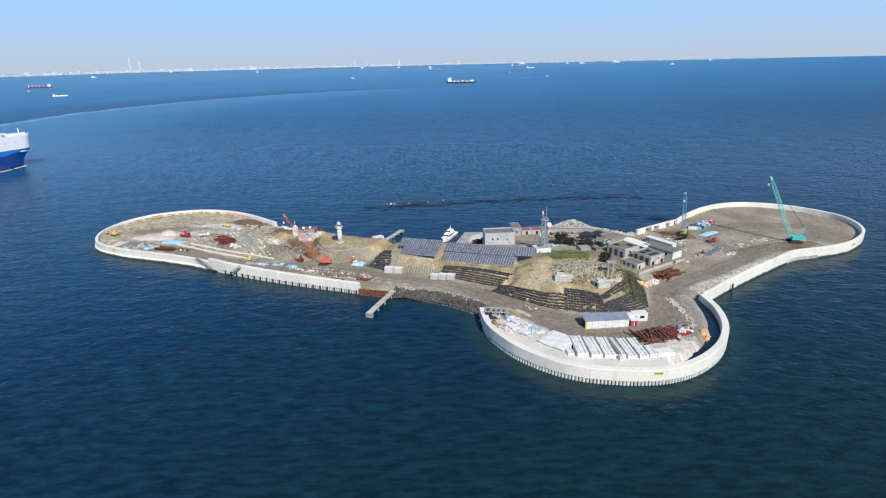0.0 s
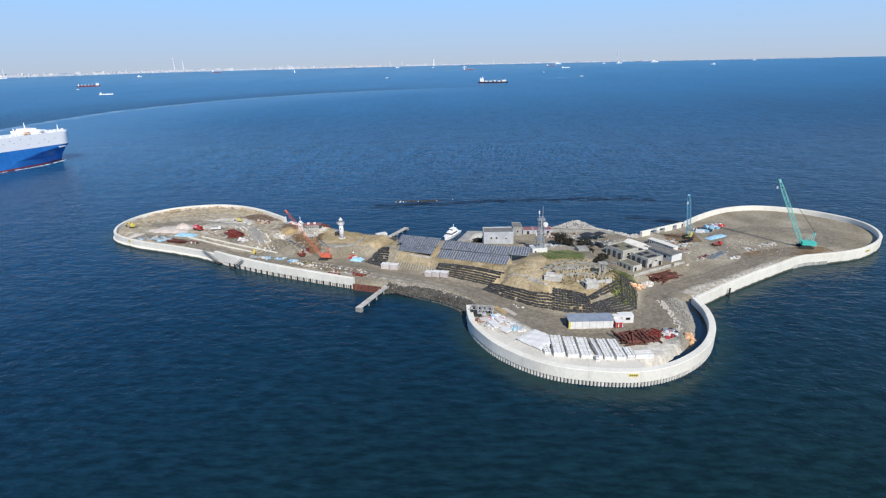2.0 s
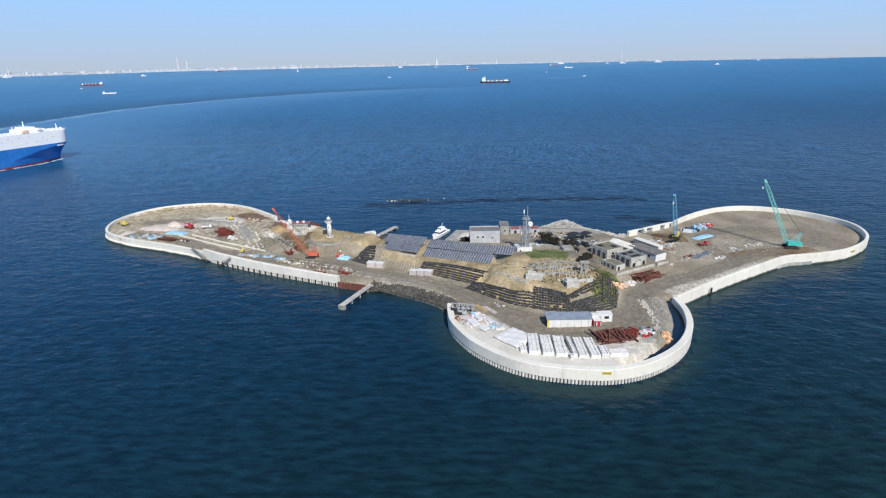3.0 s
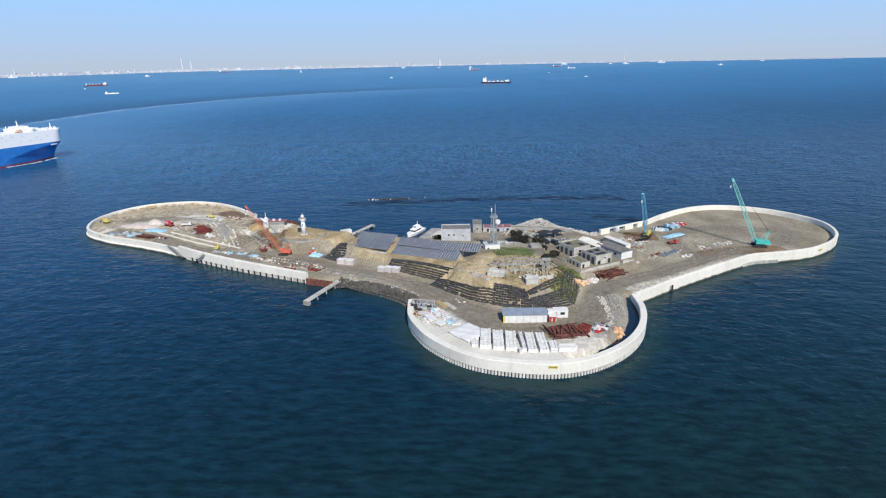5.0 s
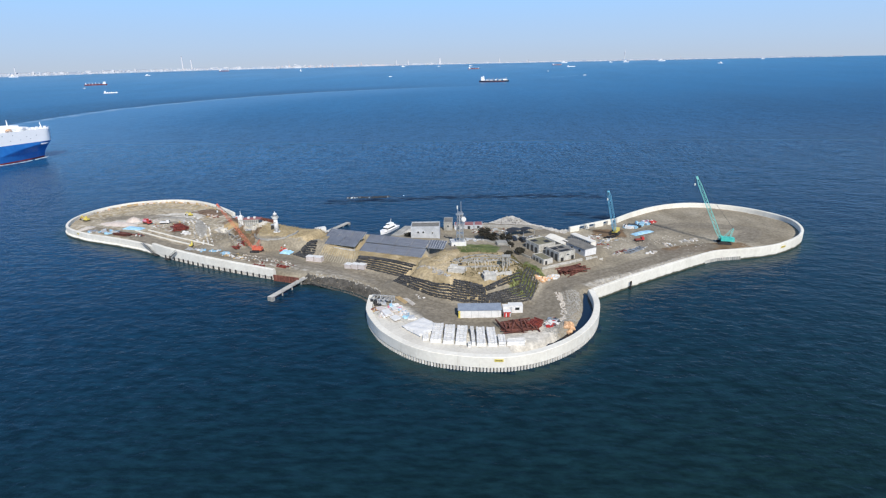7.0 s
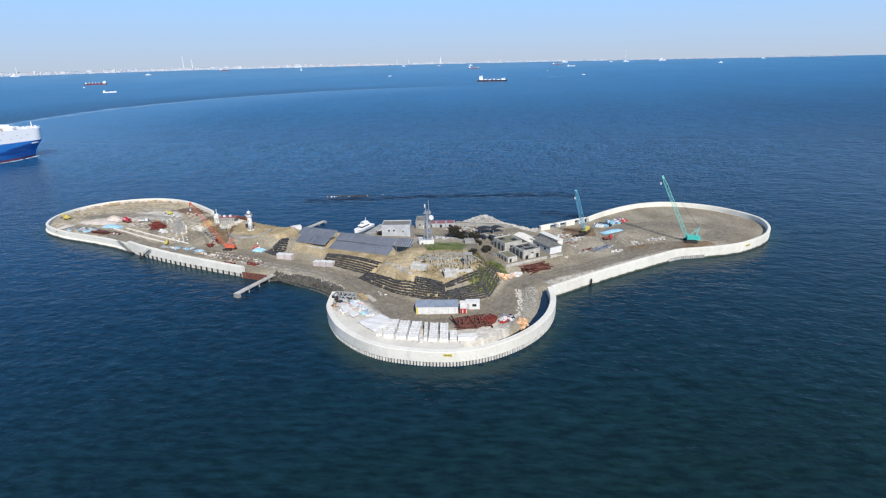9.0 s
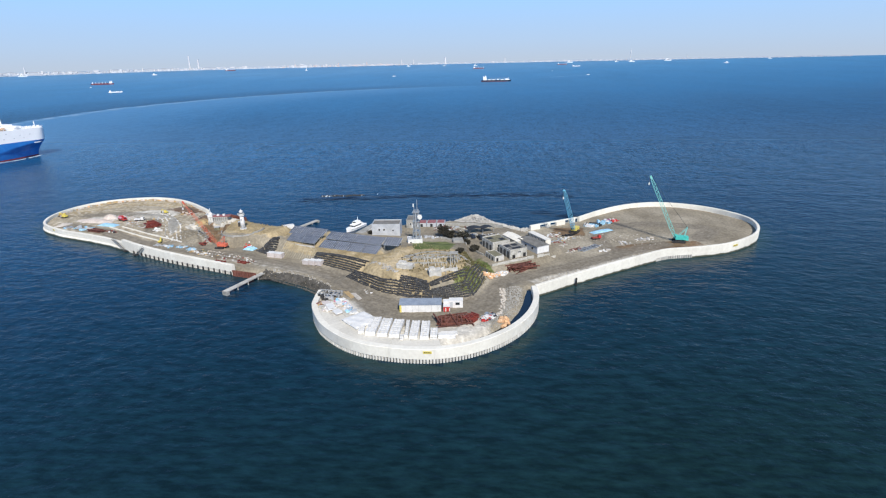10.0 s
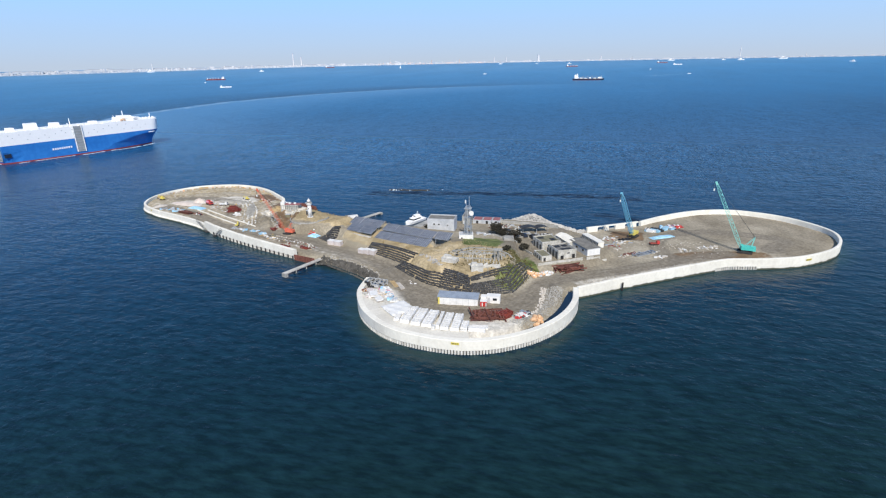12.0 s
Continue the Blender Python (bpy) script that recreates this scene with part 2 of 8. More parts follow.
        return self.add(pts, f + [tuple(range(3 * n, 4 * n)), tuple(range(n - 1, -1, -1))])

    def data(self, name, material, smooth=False):
        me = bpy.data.meshes.new(name)
        me.from_pydata(self.v, [], self.f)
        me.materials.append(material)
        if smooth:
            me.polygons.foreach_set("use_smooth", [True] * len(me.polygons))
        me.update()
        return me


def part(name, m, material, parent, label="", smooth=False):
    """One mesh object under a thing or a part."""
    ob = new(name, m.data(name, material, smooth))
    ob.parent = parent
    return tagged(ob, label)


def piece(name, data, parent, m):
    """One of many alike pieces, on a shared mesh."""
    ob = new(name, data)
    ob.parent = parent
    ob.matrix_basis = m
    return ob


def thing(name, label, category, x=0.0, y=0.0, z=0.0, rz=0.0, group="", kind=""):
    ob = new(name)
    ob.empty_display_size = 0.5
    ob.matrix_basis = pose(x, y, z, 0, 0, rz)
    return tagged(ob, label, category, group, kind)


def solid(name, m, material, label, category, group="", kind="", smooth=False):
    return tagged(new(name, m.data(name, material, smooth)), label, category, group, kind)


# ---- plan ----
def curve(points, step):
    """A smooth line through the points, with even steps."""
    p = np.array(points, float)
    p = np.vstack([2 * p[0] - p[1], p, 2 * p[-1] - p[-2]])
    out = []
    for i in range(1, len(p) - 2):
        a, b, c, d = p[i - 1:i + 3]
        for t in np.linspace(0, 1, 24, endpoint=False):
            out.append(0.5 * (2 * b + (c - a) * t + (2 * a - 5 * b + 4 * c - d) * t * t + (3 * b - a - 3 * c + d) * t ** 3))
    out.append(p[-2])
    out = np.array(out)
    s = np.concatenate([[0], np.cumsum(np.linalg.norm(np.diff(out, axis=0), axis=1))])
    k = np.linspace(0, s[-1], max(2, int(round(s[-1] / step)) + 1))
    return np.column_stack([np.interp(k, s, out[:, 0]), np.interp(k, s, out[:, 1])])


def inward(line, d):
    """The line moved d metres to its left."""
    t = np.gradient(line, axis=0)
    t /= np.linalg.norm(t, axis=1)[:, None]
    return line + d * np.column_stack([-t[:, 1], t[:, 0]])


NEAR_LOOP = [(10.6, 154.5), (11.1, 149), (12.2, 143), (15.2, 136.5), (19.8, 129.6), (27.3, 122.8), (35, 118.8), (43, 117.1), (50, 116.6), (57, 117.3),
             (64.4, 120.1), (71.2, 124.8), (76.9, 130.6), (81.4, 137.5), (84.4, 145), (86, 153.5), (85.8, 162.6)]
EAST_WALL = [(85.8, 162.6), (92.5, 168), (99.7, 173.9), (115.6, 185.8), (127.6, 194.4), (139.3, 202.4), (147, 204.8), (154, 206.5), (166, 211), (175, 217),
             (183, 224.5), (188.3, 232.5), (191.5, 242), (191.8, 251.5), (187.5, 261.5), (179.5, 271), (169, 277.3), (156.5, 280.2), (144, 277.5),
             (132.5, 271), (122, 262), (115, 254.8), (110.5, 249.5)]
WEST_LOBE = [(-86, 258.8), (-96, 267.4), (-105, 274.6), (-114, 280.2), (-123, 283.8), (-133, 285.7), (-143, 284.7), (-152.5, 281.3), (-160, 276.2),
             (-165.5, 269), (-168.6, 260), (-169.2, 250), (-166.8, 240.5), (-161.5, 231.5), (-154.5, 225.8), (-146, 221.4), (-137, 217.6), (-124, 213.6),
             (-108.5, 208), (-97, 202.5)]
WEST_QUAY = [(-97, 202.5), (-86, 196.7), (-67, 188.5), (-48, 181.6), (-31.5, 176)]
NORTH_SHORE = [(110.5, 249.5), (98, 241.5), (86, 233.5), (84, 239), (72, 247), (58, 252.5), (45, 249), (32, 244), (17, 243), (9, 240), (6, 229), (-8, 227), (-24, 229),
               (-34, 230), (-45, 235), (-57, 241), (-62, 250), (-72, 253.4), (-86, 258.8)]
SOUTH_SHORE = [(-31.5, 176), (-21, 173.5), (-14, 173), (-5, 168.8), (3.8, 164.2), (9.0, 160), (10.9, 154.5)]
near_line, east_line, west_line, quay_line = curve(NEAR_LOOP, 1.0), curve(EAST_WALL, 1.2), curve(WEST_LOBE, 1.2), curve(WEST_QUAY, 1.2)


def shore_distance(x, y, line):
    """Metres from each place to an open line."""
    p = np.array(line, float)
    best = np.full(np.shape(x), 1e9)
    for (ax, ay), (bx, by) in zip(p[:-1], p[1:]):
        dx, dy = bx - ax, by - ay
        t = np.clip(((x - ax) * dx + (y - ay) * dy) / (dx * dx + dy * dy), 0, 1)
        best = np.minimum(best, np.hypot(x - ax - t * dx, y - ay - t * dy))
    return best


def depth_inside(x, y, poly):
    """Metres inside a closed outline; outside it is negative."""
    d = shore_distance(x, y, list(poly) + [poly[0]])
    inside = np.zeros(np.shape(x), bool)
    n = len(poly)
    for i in range(n):
        (ax, ay), (bx, by) = poly[i], poly[(i + 1) % n]
        if ay != by:
            inside ^= ((ay > y) != (by > y)) & (x < (bx - ax) * (y - ay) / (by - ay) + ax)
    return np.where(inside, d, -d)


def ease(t):
    t = np.clip(t, 0, 1)
    return t * t * (3 - 2 * t)


RIDGE = [(-22, 194), (-10, 189), (0, 183.6), (12, 177.4), (20.3, 173.4), (17.6, 169.2), (26, 161.2), (35, 154.6), (47, 151.2), (63, 154.0), (68, 166), (67, 178), (63, 190), (64, 206), (46, 216), (10, 221), (-15, 226), (-25, 224), (-29, 214), (-31.5, 200)]
BAG_BENCH = [(-3.0, 186.6), (3.5, 183.1), (15.2, 176.8), (19.5, 174.6), (25, 175), (27, 182), (10, 191), (-3, 195)]
HILLTOP = [(23, 175.5), (27, 170.5), (38, 161), (50, 155), (60, 160), (64, 172), (56, 186), (44, 193), (34, 192)]
LIGHT_MOUND = [(-73, 236), (-72, 226), (-62, 221), (-54, 208), (-42, 204), (-30, 206), (-25, 212), (-22, 224), (-34, 232), (-45, 237), (-57, 243), (-66, 240)]
TERRACE = [(65, 180), (72, 178.5), (93, 193), (99, 206), (90, 224), (70, 224), (58, 206)]
YARD = [(14, 208), (30, 204), (66, 204), (84, 226), (72, 240), (50, 243), (30, 238), (16, 226)]
WEST_HILL = [(-92, 232), (-84, 216), (-66, 206), (-52, 205), (-56, 238), (-70, 250), (-84, 254)]
MOAT = [(58.6, 121.4), (64.2, 124.8), (69.1, 129.2), (73.4, 134.4), (76.9, 140), (79.4, 146.5), (80.8, 152.5), (81.6, 158), (82.6, 163.5)]
MOAT_LEVEL = 2.3
MOAT_WALL = [tuple(p) for p in near_line[int(np.argmin(np.hypot(near_line[:, 0] - 58.6, near_line[:, 1] - 117.8))):]]

RUBBLE_BANK = [(78.2, 164), (78.4, 156), (78.0, 148), (75.6, 140.3), (69.0, 132.6)]
DITCHES = [[(-78, 228), (-71, 219.5), (-65.5, 214.2), (-60, 206)], [(-67, 231), (-60.2, 222.1), (-54.5, 215.6)], [(-57, 212), (-50, 204.6), (-44, 203.4)]]
WALL_SLOT = [(84.4, 163.6), (98.8, 175.4), (114.6, 187.2), (126.6, 195.8), (137, 203.2)]


# bag banks: foot and head lines with their heights
BANKS = {
    "west": ([(16.1, 170.2, 2.9), (21, 166, 2.8), (26.4, 161.6, 2.8), (31.8, 157.6, 2.8), (38.4, 154.4, 3.0)], [(18.8, 171.9, 4.7), (24.1, 167.5, 5.5), (28.6, 163.8, 6.1), (33, 160.4, 6.6), (38.8, 158.4, 7.1)]),
    "south": ([(38.2, 154.4, 3.0), (44, 152.4, 3.2), (51.0, 151.4, 3.4)], [(38.6, 160.7, 7.9), (44, 158.2, 8.1), (49.6, 154.9, 8.1)]),
    "south_east": ([(51.0, 151.4, 3.4), (57.5, 152.6, 3.5), (64.1, 154.4, 3.6)], [(49.6, 154.9, 8.0), (55.4, 160.9, 8.4), (61.2, 166.8, 8.6)]),
    "upper": ([(-2.6, 185.3, 3.0), (4.0, 181.8, 2.9), (12.0, 177.6, 2.9), (18.6, 173.8, 3.1)], [(-0.6, 187.6, 5.9), (6, 185.4, 6.2), (14, 182.2, 6.3), (23.5, 176.4, 6.4)]),
    "solar_front": ([(-0.6, 187.6, 5.9), (6, 185.4, 6.2), (14, 182.2, 6.3), (23.5, 176.4, 6.6)], [(-2.4, 194.0, 5.9), (11, 188.8, 6.5), (25.2, 183.4, 7.0)]),
    "solar_back": ([(-2.4, 194.0, 5.9), (11, 188.8, 6.5), (25.2, 183.4, 7.0)], [(-1.0, 199.6, 7.8), (12.5, 194.2, 8.3), (26, 189.2, 8.7)]),
    "east": ([(64.1, 154.4, 3.6), (66.4, 164, 3.7), (68.2, 177, 4.0)], [(60.8, 158.6, 6.4), (62.2, 167, 8.0), (64.4, 176.5, 6.6)]),
}


def nearest(x, y, line):
    """Metres from each place to a line of (x, y, z), and the line's height at the nearest point."""
    best, level = np.full(np.shape(x), 1e9), np.zeros(np.shape(x))
    for (ax, ay, az), (bx, by, bz) in zip(line[:-1], line[1:]):
        dx, dy = bx - ax, by - ay
        t = np.clip(((x - ax) * dx + (y - ay) * dy) / (dx * dx + dy * dy), 0, 1)
        d = np.hypot(x - ax - t * dx, y - ay - t * dy)
        level = np.where(d < best, az + (bz - az) * t, level)
        best = np.minimum(best, d)
    return best, level


def ridge_top(x, y):
    """The ridge's height: a low bench under the solar tables, higher towards the hilltop and the radio tower."""
    east = 6.2 + 2.4 * ease((x + 6) / 32) * ease((205 - y) / 16)
    bench = 5.6 + 3.0 * ease((x + 6) / 32) * ease((189 - y) / 12) + 1.6 * ease((y - 195) / 7) * ease((209 - y) / 4)
    w = ease((33 - x) / 6)
    return east * (1 - w) + bench * w


def ground_height(x, y):
    x, y = np.asarray(x, float), np.asarray(y, float)
    h = 2.2 + 0.15 * np.sin(x * 0.11) * np.cos(y * 0.13) + 0.0 * x
    loop = np.hypot(x - 49.5, y - 152.5)
    h = h + 0.75 * ease((43 - loop) / 8) + np.where(y < 146, (0.9 * ease((loop - 14) / 12) + 0.5 * ease((loop - 27) / 5)) * ease((148 - y) / 9) * ease((68 - x) / 5), 0)
    for poly, top, width in ((WEST_HILL, 3.8, 7.0), (RIDGE, ridge_top(x, y), 7.0), (BAG_BENCH, 5.9, 2.8), (HILLTOP, 9.0, 4.5), (LIGHT_MOUND, 6.4, 5.0), (TERRACE, 4.2, 2.0), (YARD, 4.6, 4.0)):
        h = np.maximum(h, h + (top - h) * ease(depth_inside(x, y, poly) / width))
    mound = np.hypot(x + 45.4, y - 215.9)
    h = np.maximum(h, np.where(mound < 12, 5.8 + 0.95 * ease((9.5 - mound) / 2.0), 0))
    rough = np.sin(x * 0.7 + 1.3 * np.sin(y * 0.31)) * np.sin(y * 0.62 + 1.1 * np.sin(x * 0.27))
    h = h + 0.55 * rough * ease(depth_inside(x, y, WEST_HILL) / 5) + 0.3 * rough * ease(depth_inside(x, y, HILLTOP) / 5) + 0.4 * rough * ease((depth_inside(x, y, LIGHT_MOUND) + 5) / 3) * ease((np.hypot(x + 45.4, y - 215.9) - 9.5) / 3)
    for foot, head in BANKS.values():
        (df, zf), (dh, zh) = nearest(x, y, foot), nearest(x, y, head)
        inside = depth_inside(x, y, [p[:2] for p in foot] + [p[:2] for p in reversed(head)])
        k = ease(1 + inside / 1.6)
        h = h * (1 - k) + (zf + (zh - zf) * df / np.maximum(df + dh, 1e-6)) * k
    for line in DITCHES:
        h = h - 1.3 * ease((1.9 - shore_distance(x, y, line)) / 1.5)
    h = h + 1.0 * ease((4.2 - shore_distance(x, y, RUBBLE_BANK)) / 4.0)
    h = np.minimum(h, MOAT_LEVEL - 1.3 * depth_inside(x, y, MOAT + MOAT_WALL[::-1]))
    h = np.minimum(h, 0.9 + 1.3 * np.maximum(0, shore_distance(x, y, WALL_SLOT) - 0.9))
    for line in (NORTH_SHORE[3:], SOUTH_SHORE):
        h = np.minimum(h, -0.9 + 1.0 * shore_distance(x, y, line))
    return h


GRID_X, GRID_Y = np.arange(-170, 196, 0.75), np.arange(110, 286, 0.75)
GRID = ground_height(*np.meshgrid(GRID_X, GRID_Y))


def gz(x, y):
    """The ground's height at one place, from a grid of heights."""
    u = min(max((x - GRID_X[0]) / 0.75, 0), len(GRID_X) - 1.001)
    v = min(max((y - GRID_Y[0]) / 0.75, 0), len(GRID_Y) - 1.001)
    i, j = int(u), int(v)
    a, b = u - i, v - j
    return float((GRID[j, i] * (1 - a) + GRID[j, i + 1] * a) * (1 - b) + (GRID[j + 1, i] * (1 - a) + GRID[j + 1, i + 1] * a) * b)


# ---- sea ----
# far stops are paled: distance haze over the water is put into its colour
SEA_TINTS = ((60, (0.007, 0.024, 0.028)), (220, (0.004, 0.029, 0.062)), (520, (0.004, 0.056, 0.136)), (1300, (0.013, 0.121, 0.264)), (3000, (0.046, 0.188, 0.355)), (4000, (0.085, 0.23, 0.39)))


def circle_through(a, b, c):
    """Centre and radius of the circle through three points."""
    m = np.array([[b[0] - a[0], b[1] - a[1]], [c[0] - a[0], c[1] - a[1]]])
    r = 0.5 * np.array([b[0] ** 2 + b[1] ** 2 - a[0] ** 2 - a[1] ** 2, c[0] ** 2 + c[1] ** 2 - a[0] ** 2 - a[1] ** 2])
    p = np.linalg.solve(m, r)
    return float(p[0]), float(p[1]), float(math.hypot(a[0] - p[0], a[1] - p[1]))


SLICK = circle_through((-690, 815), (-650, 1230), (-260, 1690))


def water_material():
    m = bpy.data.materials.new("sea_water")
    m.use_nodes = True
    n, l = m.node_tree.nodes, m.node_tree.links
    b = n["Principled BSDF"]
    b.inputs["IOR"].default_value = 1.33
    b.inputs["Roughness"].default_value = 0.18
    b.inputs["Specular IOR Level"].default_value = 0.44
    pos = n.new("ShaderNodeNewGeometry").outputs["Position"]
    # the tint runs from green-black inshore to blue; the far stops carry distance haze
    axes_ = n.new("ShaderNodeSeparateXYZ")
    l.new(pos, axes_.inputs["Vector"])

    def calc(op, a, b_=None, c=None):
        k = n.new("ShaderNodeMath")
        k.operation = op
        for slot, val in enumerate((a, b_, c)):
            if val is None:
                continue
            if isinstance(val, (int, float)):
                k.inputs[slot].default_value = val
            else:
                l.new(val, k.inputs[slot])
        return k.outputs[0]

    def noise(sx, sy, turn, detail=4.0, rough=0.6):
        mp = n.new("ShaderNodeMapping")
        mp.inputs["Rotation"].default_value = (0, 0, radians(turn))
        mp.inputs["Scale"].default_value = (sx, sy, sx)
        l.new(pos, mp.inputs["Vector"])
        tex = n.new("ShaderNodeTexNoise")
        tex.inputs["Scale"].default_value = 1.0
        tex.inputs["Detail"].default_value = detail
        tex.inputs["Roughness"].default_value = rough
        l.new(mp.outputs["Vector"], tex.inputs["Vector"])
        return tex.outputs["Fac"]

    def span(value, a, b_, c=0.0, d=1.0, smooth=True):
        k = n.new("ShaderNodeMapRange")
        if smooth:
            k.interpolation_type = "SMOOTHSTEP"
        k.inputs["From Min"].default_value, k.inputs["From Max"].default_value = a, b_
        k.inputs["To Min"].default_value, k.inputs["To Max"].default_value = c, d
        l.new(value, k.inputs["Value"])
        return k.outputs["Result"]

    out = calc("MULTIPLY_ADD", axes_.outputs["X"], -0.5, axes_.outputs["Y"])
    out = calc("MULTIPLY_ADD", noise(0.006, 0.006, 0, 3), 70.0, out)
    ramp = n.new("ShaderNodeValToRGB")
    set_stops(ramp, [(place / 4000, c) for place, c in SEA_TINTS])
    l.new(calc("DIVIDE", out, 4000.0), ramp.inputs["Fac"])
    # wave light and dark painted into the tint, with wind streaks and patches
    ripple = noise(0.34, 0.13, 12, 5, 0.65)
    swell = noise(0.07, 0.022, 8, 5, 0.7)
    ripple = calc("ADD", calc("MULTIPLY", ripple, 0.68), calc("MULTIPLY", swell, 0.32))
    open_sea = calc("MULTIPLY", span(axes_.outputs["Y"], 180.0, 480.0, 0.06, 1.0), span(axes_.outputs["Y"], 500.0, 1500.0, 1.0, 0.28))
    wave_light = calc("MULTIPLY_ADD", span(ripple, 0.38, 0.62, -0.5, 0.5, False), open_sea, 1.0)
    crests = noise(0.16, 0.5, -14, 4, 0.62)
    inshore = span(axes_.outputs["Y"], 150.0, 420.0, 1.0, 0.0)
    wave_light = calc("MULTIPLY_ADD", span(crests, 0.38, 0.66, -0.3, 0.44, False), inshore, wave_light)
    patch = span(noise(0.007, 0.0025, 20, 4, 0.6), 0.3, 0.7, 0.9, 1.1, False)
    # a lighter rippled slick inside a long curved current edge
    bx, by, rad = SLICK
    off = calc("SQRT", calc("ADD", calc("POWER", calc("SUBTRACT", axes_.outputs["X"], bx), 2.0), calc("POWER", calc("SUBTRACT", axes_.outputs["Y"], by), 2.0)))
    off = calc("ADD", off, calc("MULTIPLY_ADD", noise(0.012, 0.012, 0, 4), 60.0, -30.0))
    depth_in = calc("SUBTRACT", rad, off)
    gone = calc("MULTIPLY", span(axes_.outputs["X"], -500.0, 150.0, 1.0, 0.0), span(axes_.outputs["Y"], 330.0, 640.0))
    slick = calc("MULTIPLY", calc("MULTIPLY", span(depth_in, -4.0, 10.0), span(depth_in, 30.0, 380.0, 1.0, 0.0)), gone)
    edge = calc("MULTIPLY", calc("MULTIPLY", span(depth_in, -4.0, 6.0), span(depth_in, 10.0, 34.0, 1.6, 0.0)), calc("MULTIPLY", gone, span(noise(0.05, 0.05, 0, 4), 0.38, 0.6)))
    rim_ = calc("MULTIPLY", calc("MULTIPLY", span(depth_in, -330.0, -20.0, 0.0, -0.36), span(depth_in, -4.0, 4.0, 1.0, 0.0)), gone)
    # faint winding drift lines
    line_ = noise(0.0016, 0.0028, -20, 3, 0.5)
    thread = calc("MULTIPLY", span(calc("ABSOLUTE", calc("SUBTRACT", line_, 0.5)), 0.0015, 0.005, 1.3, 0.0), span(noise(0.004, 0.004, 0, 2), 0.5, 0.62))
    thread = calc("MULTIPLY", thread, span(axes_.outputs["Y"], 420.0, 800.0))
    shade = calc("ADD", calc("MULTIPLY", wave_light, patch), calc("ADD", calc("MULTIPLY", slick, 0.18), rim_))
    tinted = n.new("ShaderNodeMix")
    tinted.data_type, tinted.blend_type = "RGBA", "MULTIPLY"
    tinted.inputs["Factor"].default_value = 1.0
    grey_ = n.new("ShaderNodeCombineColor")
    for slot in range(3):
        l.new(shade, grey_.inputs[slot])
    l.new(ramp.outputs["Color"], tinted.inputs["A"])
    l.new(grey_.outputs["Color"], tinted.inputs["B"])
    glint = calc("ADD", calc("MULTIPLY_ADD", span(ripple, 0.4, 0.6, -0.09, 0.09, False), open_sea, 0.165), calc("MULTIPLY", slick, 0.2))
    gloss = calc("MULTIPLY", glint, span(axes_.outputs["X"], -150.0, 700.0, 1.04, 0.45))
    # waves too small to tell apart scatter the gloss farther out
    l.new(span(axes_.outputs["Y"], 140.0, 900.0, 0.18, 0.35), b.inputs["Roughness"])

    def mixed(fac, a, colour):
        k = n.new("ShaderNodeMix")
        k.data_type = "RGBA"
        k.inputs["B"].default_value = (*colour, 1)
        l.new(fac, k.inputs["Factor"])
        l.new(a, k.inputs["A"])
        return k.outputs["Result"]

    def shore(name):
        k = n.new("ShaderNodeAttribute")
        k.attribute_name = name
        return k.outputs["Fac"]

    # paler water inside the current edge, its foam line and the drift threads
    colour = mixed(calc("MULTIPLY", slick, 0.58), tinted.outputs["Result"], (0.075, 0.21, 0.37))
    colour = mixed(calc("MULTIPLY", edge, 0.42), colour, (0.34, 0.46, 0.58))
    colour = mixed(calc("MULTIPLY", thread, 0.12), colour, (0.25, 0.36, 0.46))
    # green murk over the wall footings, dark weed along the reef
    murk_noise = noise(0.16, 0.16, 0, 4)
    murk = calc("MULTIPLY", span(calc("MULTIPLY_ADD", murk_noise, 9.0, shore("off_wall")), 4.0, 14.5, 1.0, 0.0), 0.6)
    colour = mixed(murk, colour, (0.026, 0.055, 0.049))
    weed_noise = noise(0.09, 0.2, 10, 5, 0.65)
    weed = span(calc("MULTIPLY_ADD", weed_noise, 30.0, shore("off_reef")), 13.5, 23.0, 0.92, 0.0)
    colour = mixed(weed, colour, (0.004, 0.008, 0.02))
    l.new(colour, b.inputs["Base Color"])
    l.new(calc("MULTIPLY", gloss, span(weed, 0.0, 1.0, 1.0, 0.12)), b.inputs["Specular IOR Level"])
    height = None
    for scale, amount, stretch, turn in ((0.06, 0.55, 1.6, 25), (0.2, 0.42, 1.6, 10), (0.5, 0.24, 1.5, 40), (1.4, 0.07, 1.3, 0)):
        mp = n.new("ShaderNodeMapping")
        mp.inputs["Rotation"].default_value = (0, 0, radians(turn))
        mp.inputs["Scale"].default_value = (scale / stretch, scale, scale)
        l.new(pos, mp.inputs["Vector"])
        tex = n.new("ShaderNodeTexNoise")
        tex.inputs["Scale"].default_value = 1.0
        tex.inputs["Detail"].default_value = 3
        l.new(mp.outputs["Vector"], tex.inputs["Vector"])
        k = n.new("ShaderNodeMath")
        k.operation = "MULTIPLY_ADD"
        k.inputs[1].default_value = amount
        l.new(tex.outputs["Fac"], k.inputs[0])
        if height is not None:
            l.new(height, k.inputs[2])
        else:
            k.inputs[2].default_value = 0.0
        height = k.outputs[0]
    bp = n.new("ShaderNodeBump")
    bp.inputs["Strength"].default_value = 1.0
    bp.inputs["Distance"].default_value = 1.15
    l.new(height, bp.inputs["Height"])
    l.new(bp.outputs["Normal"], b.inputs["Normal"])
    return m


WATER = water_material()
CENTRE = (45.0, -5.0)
FAR = 4880.0


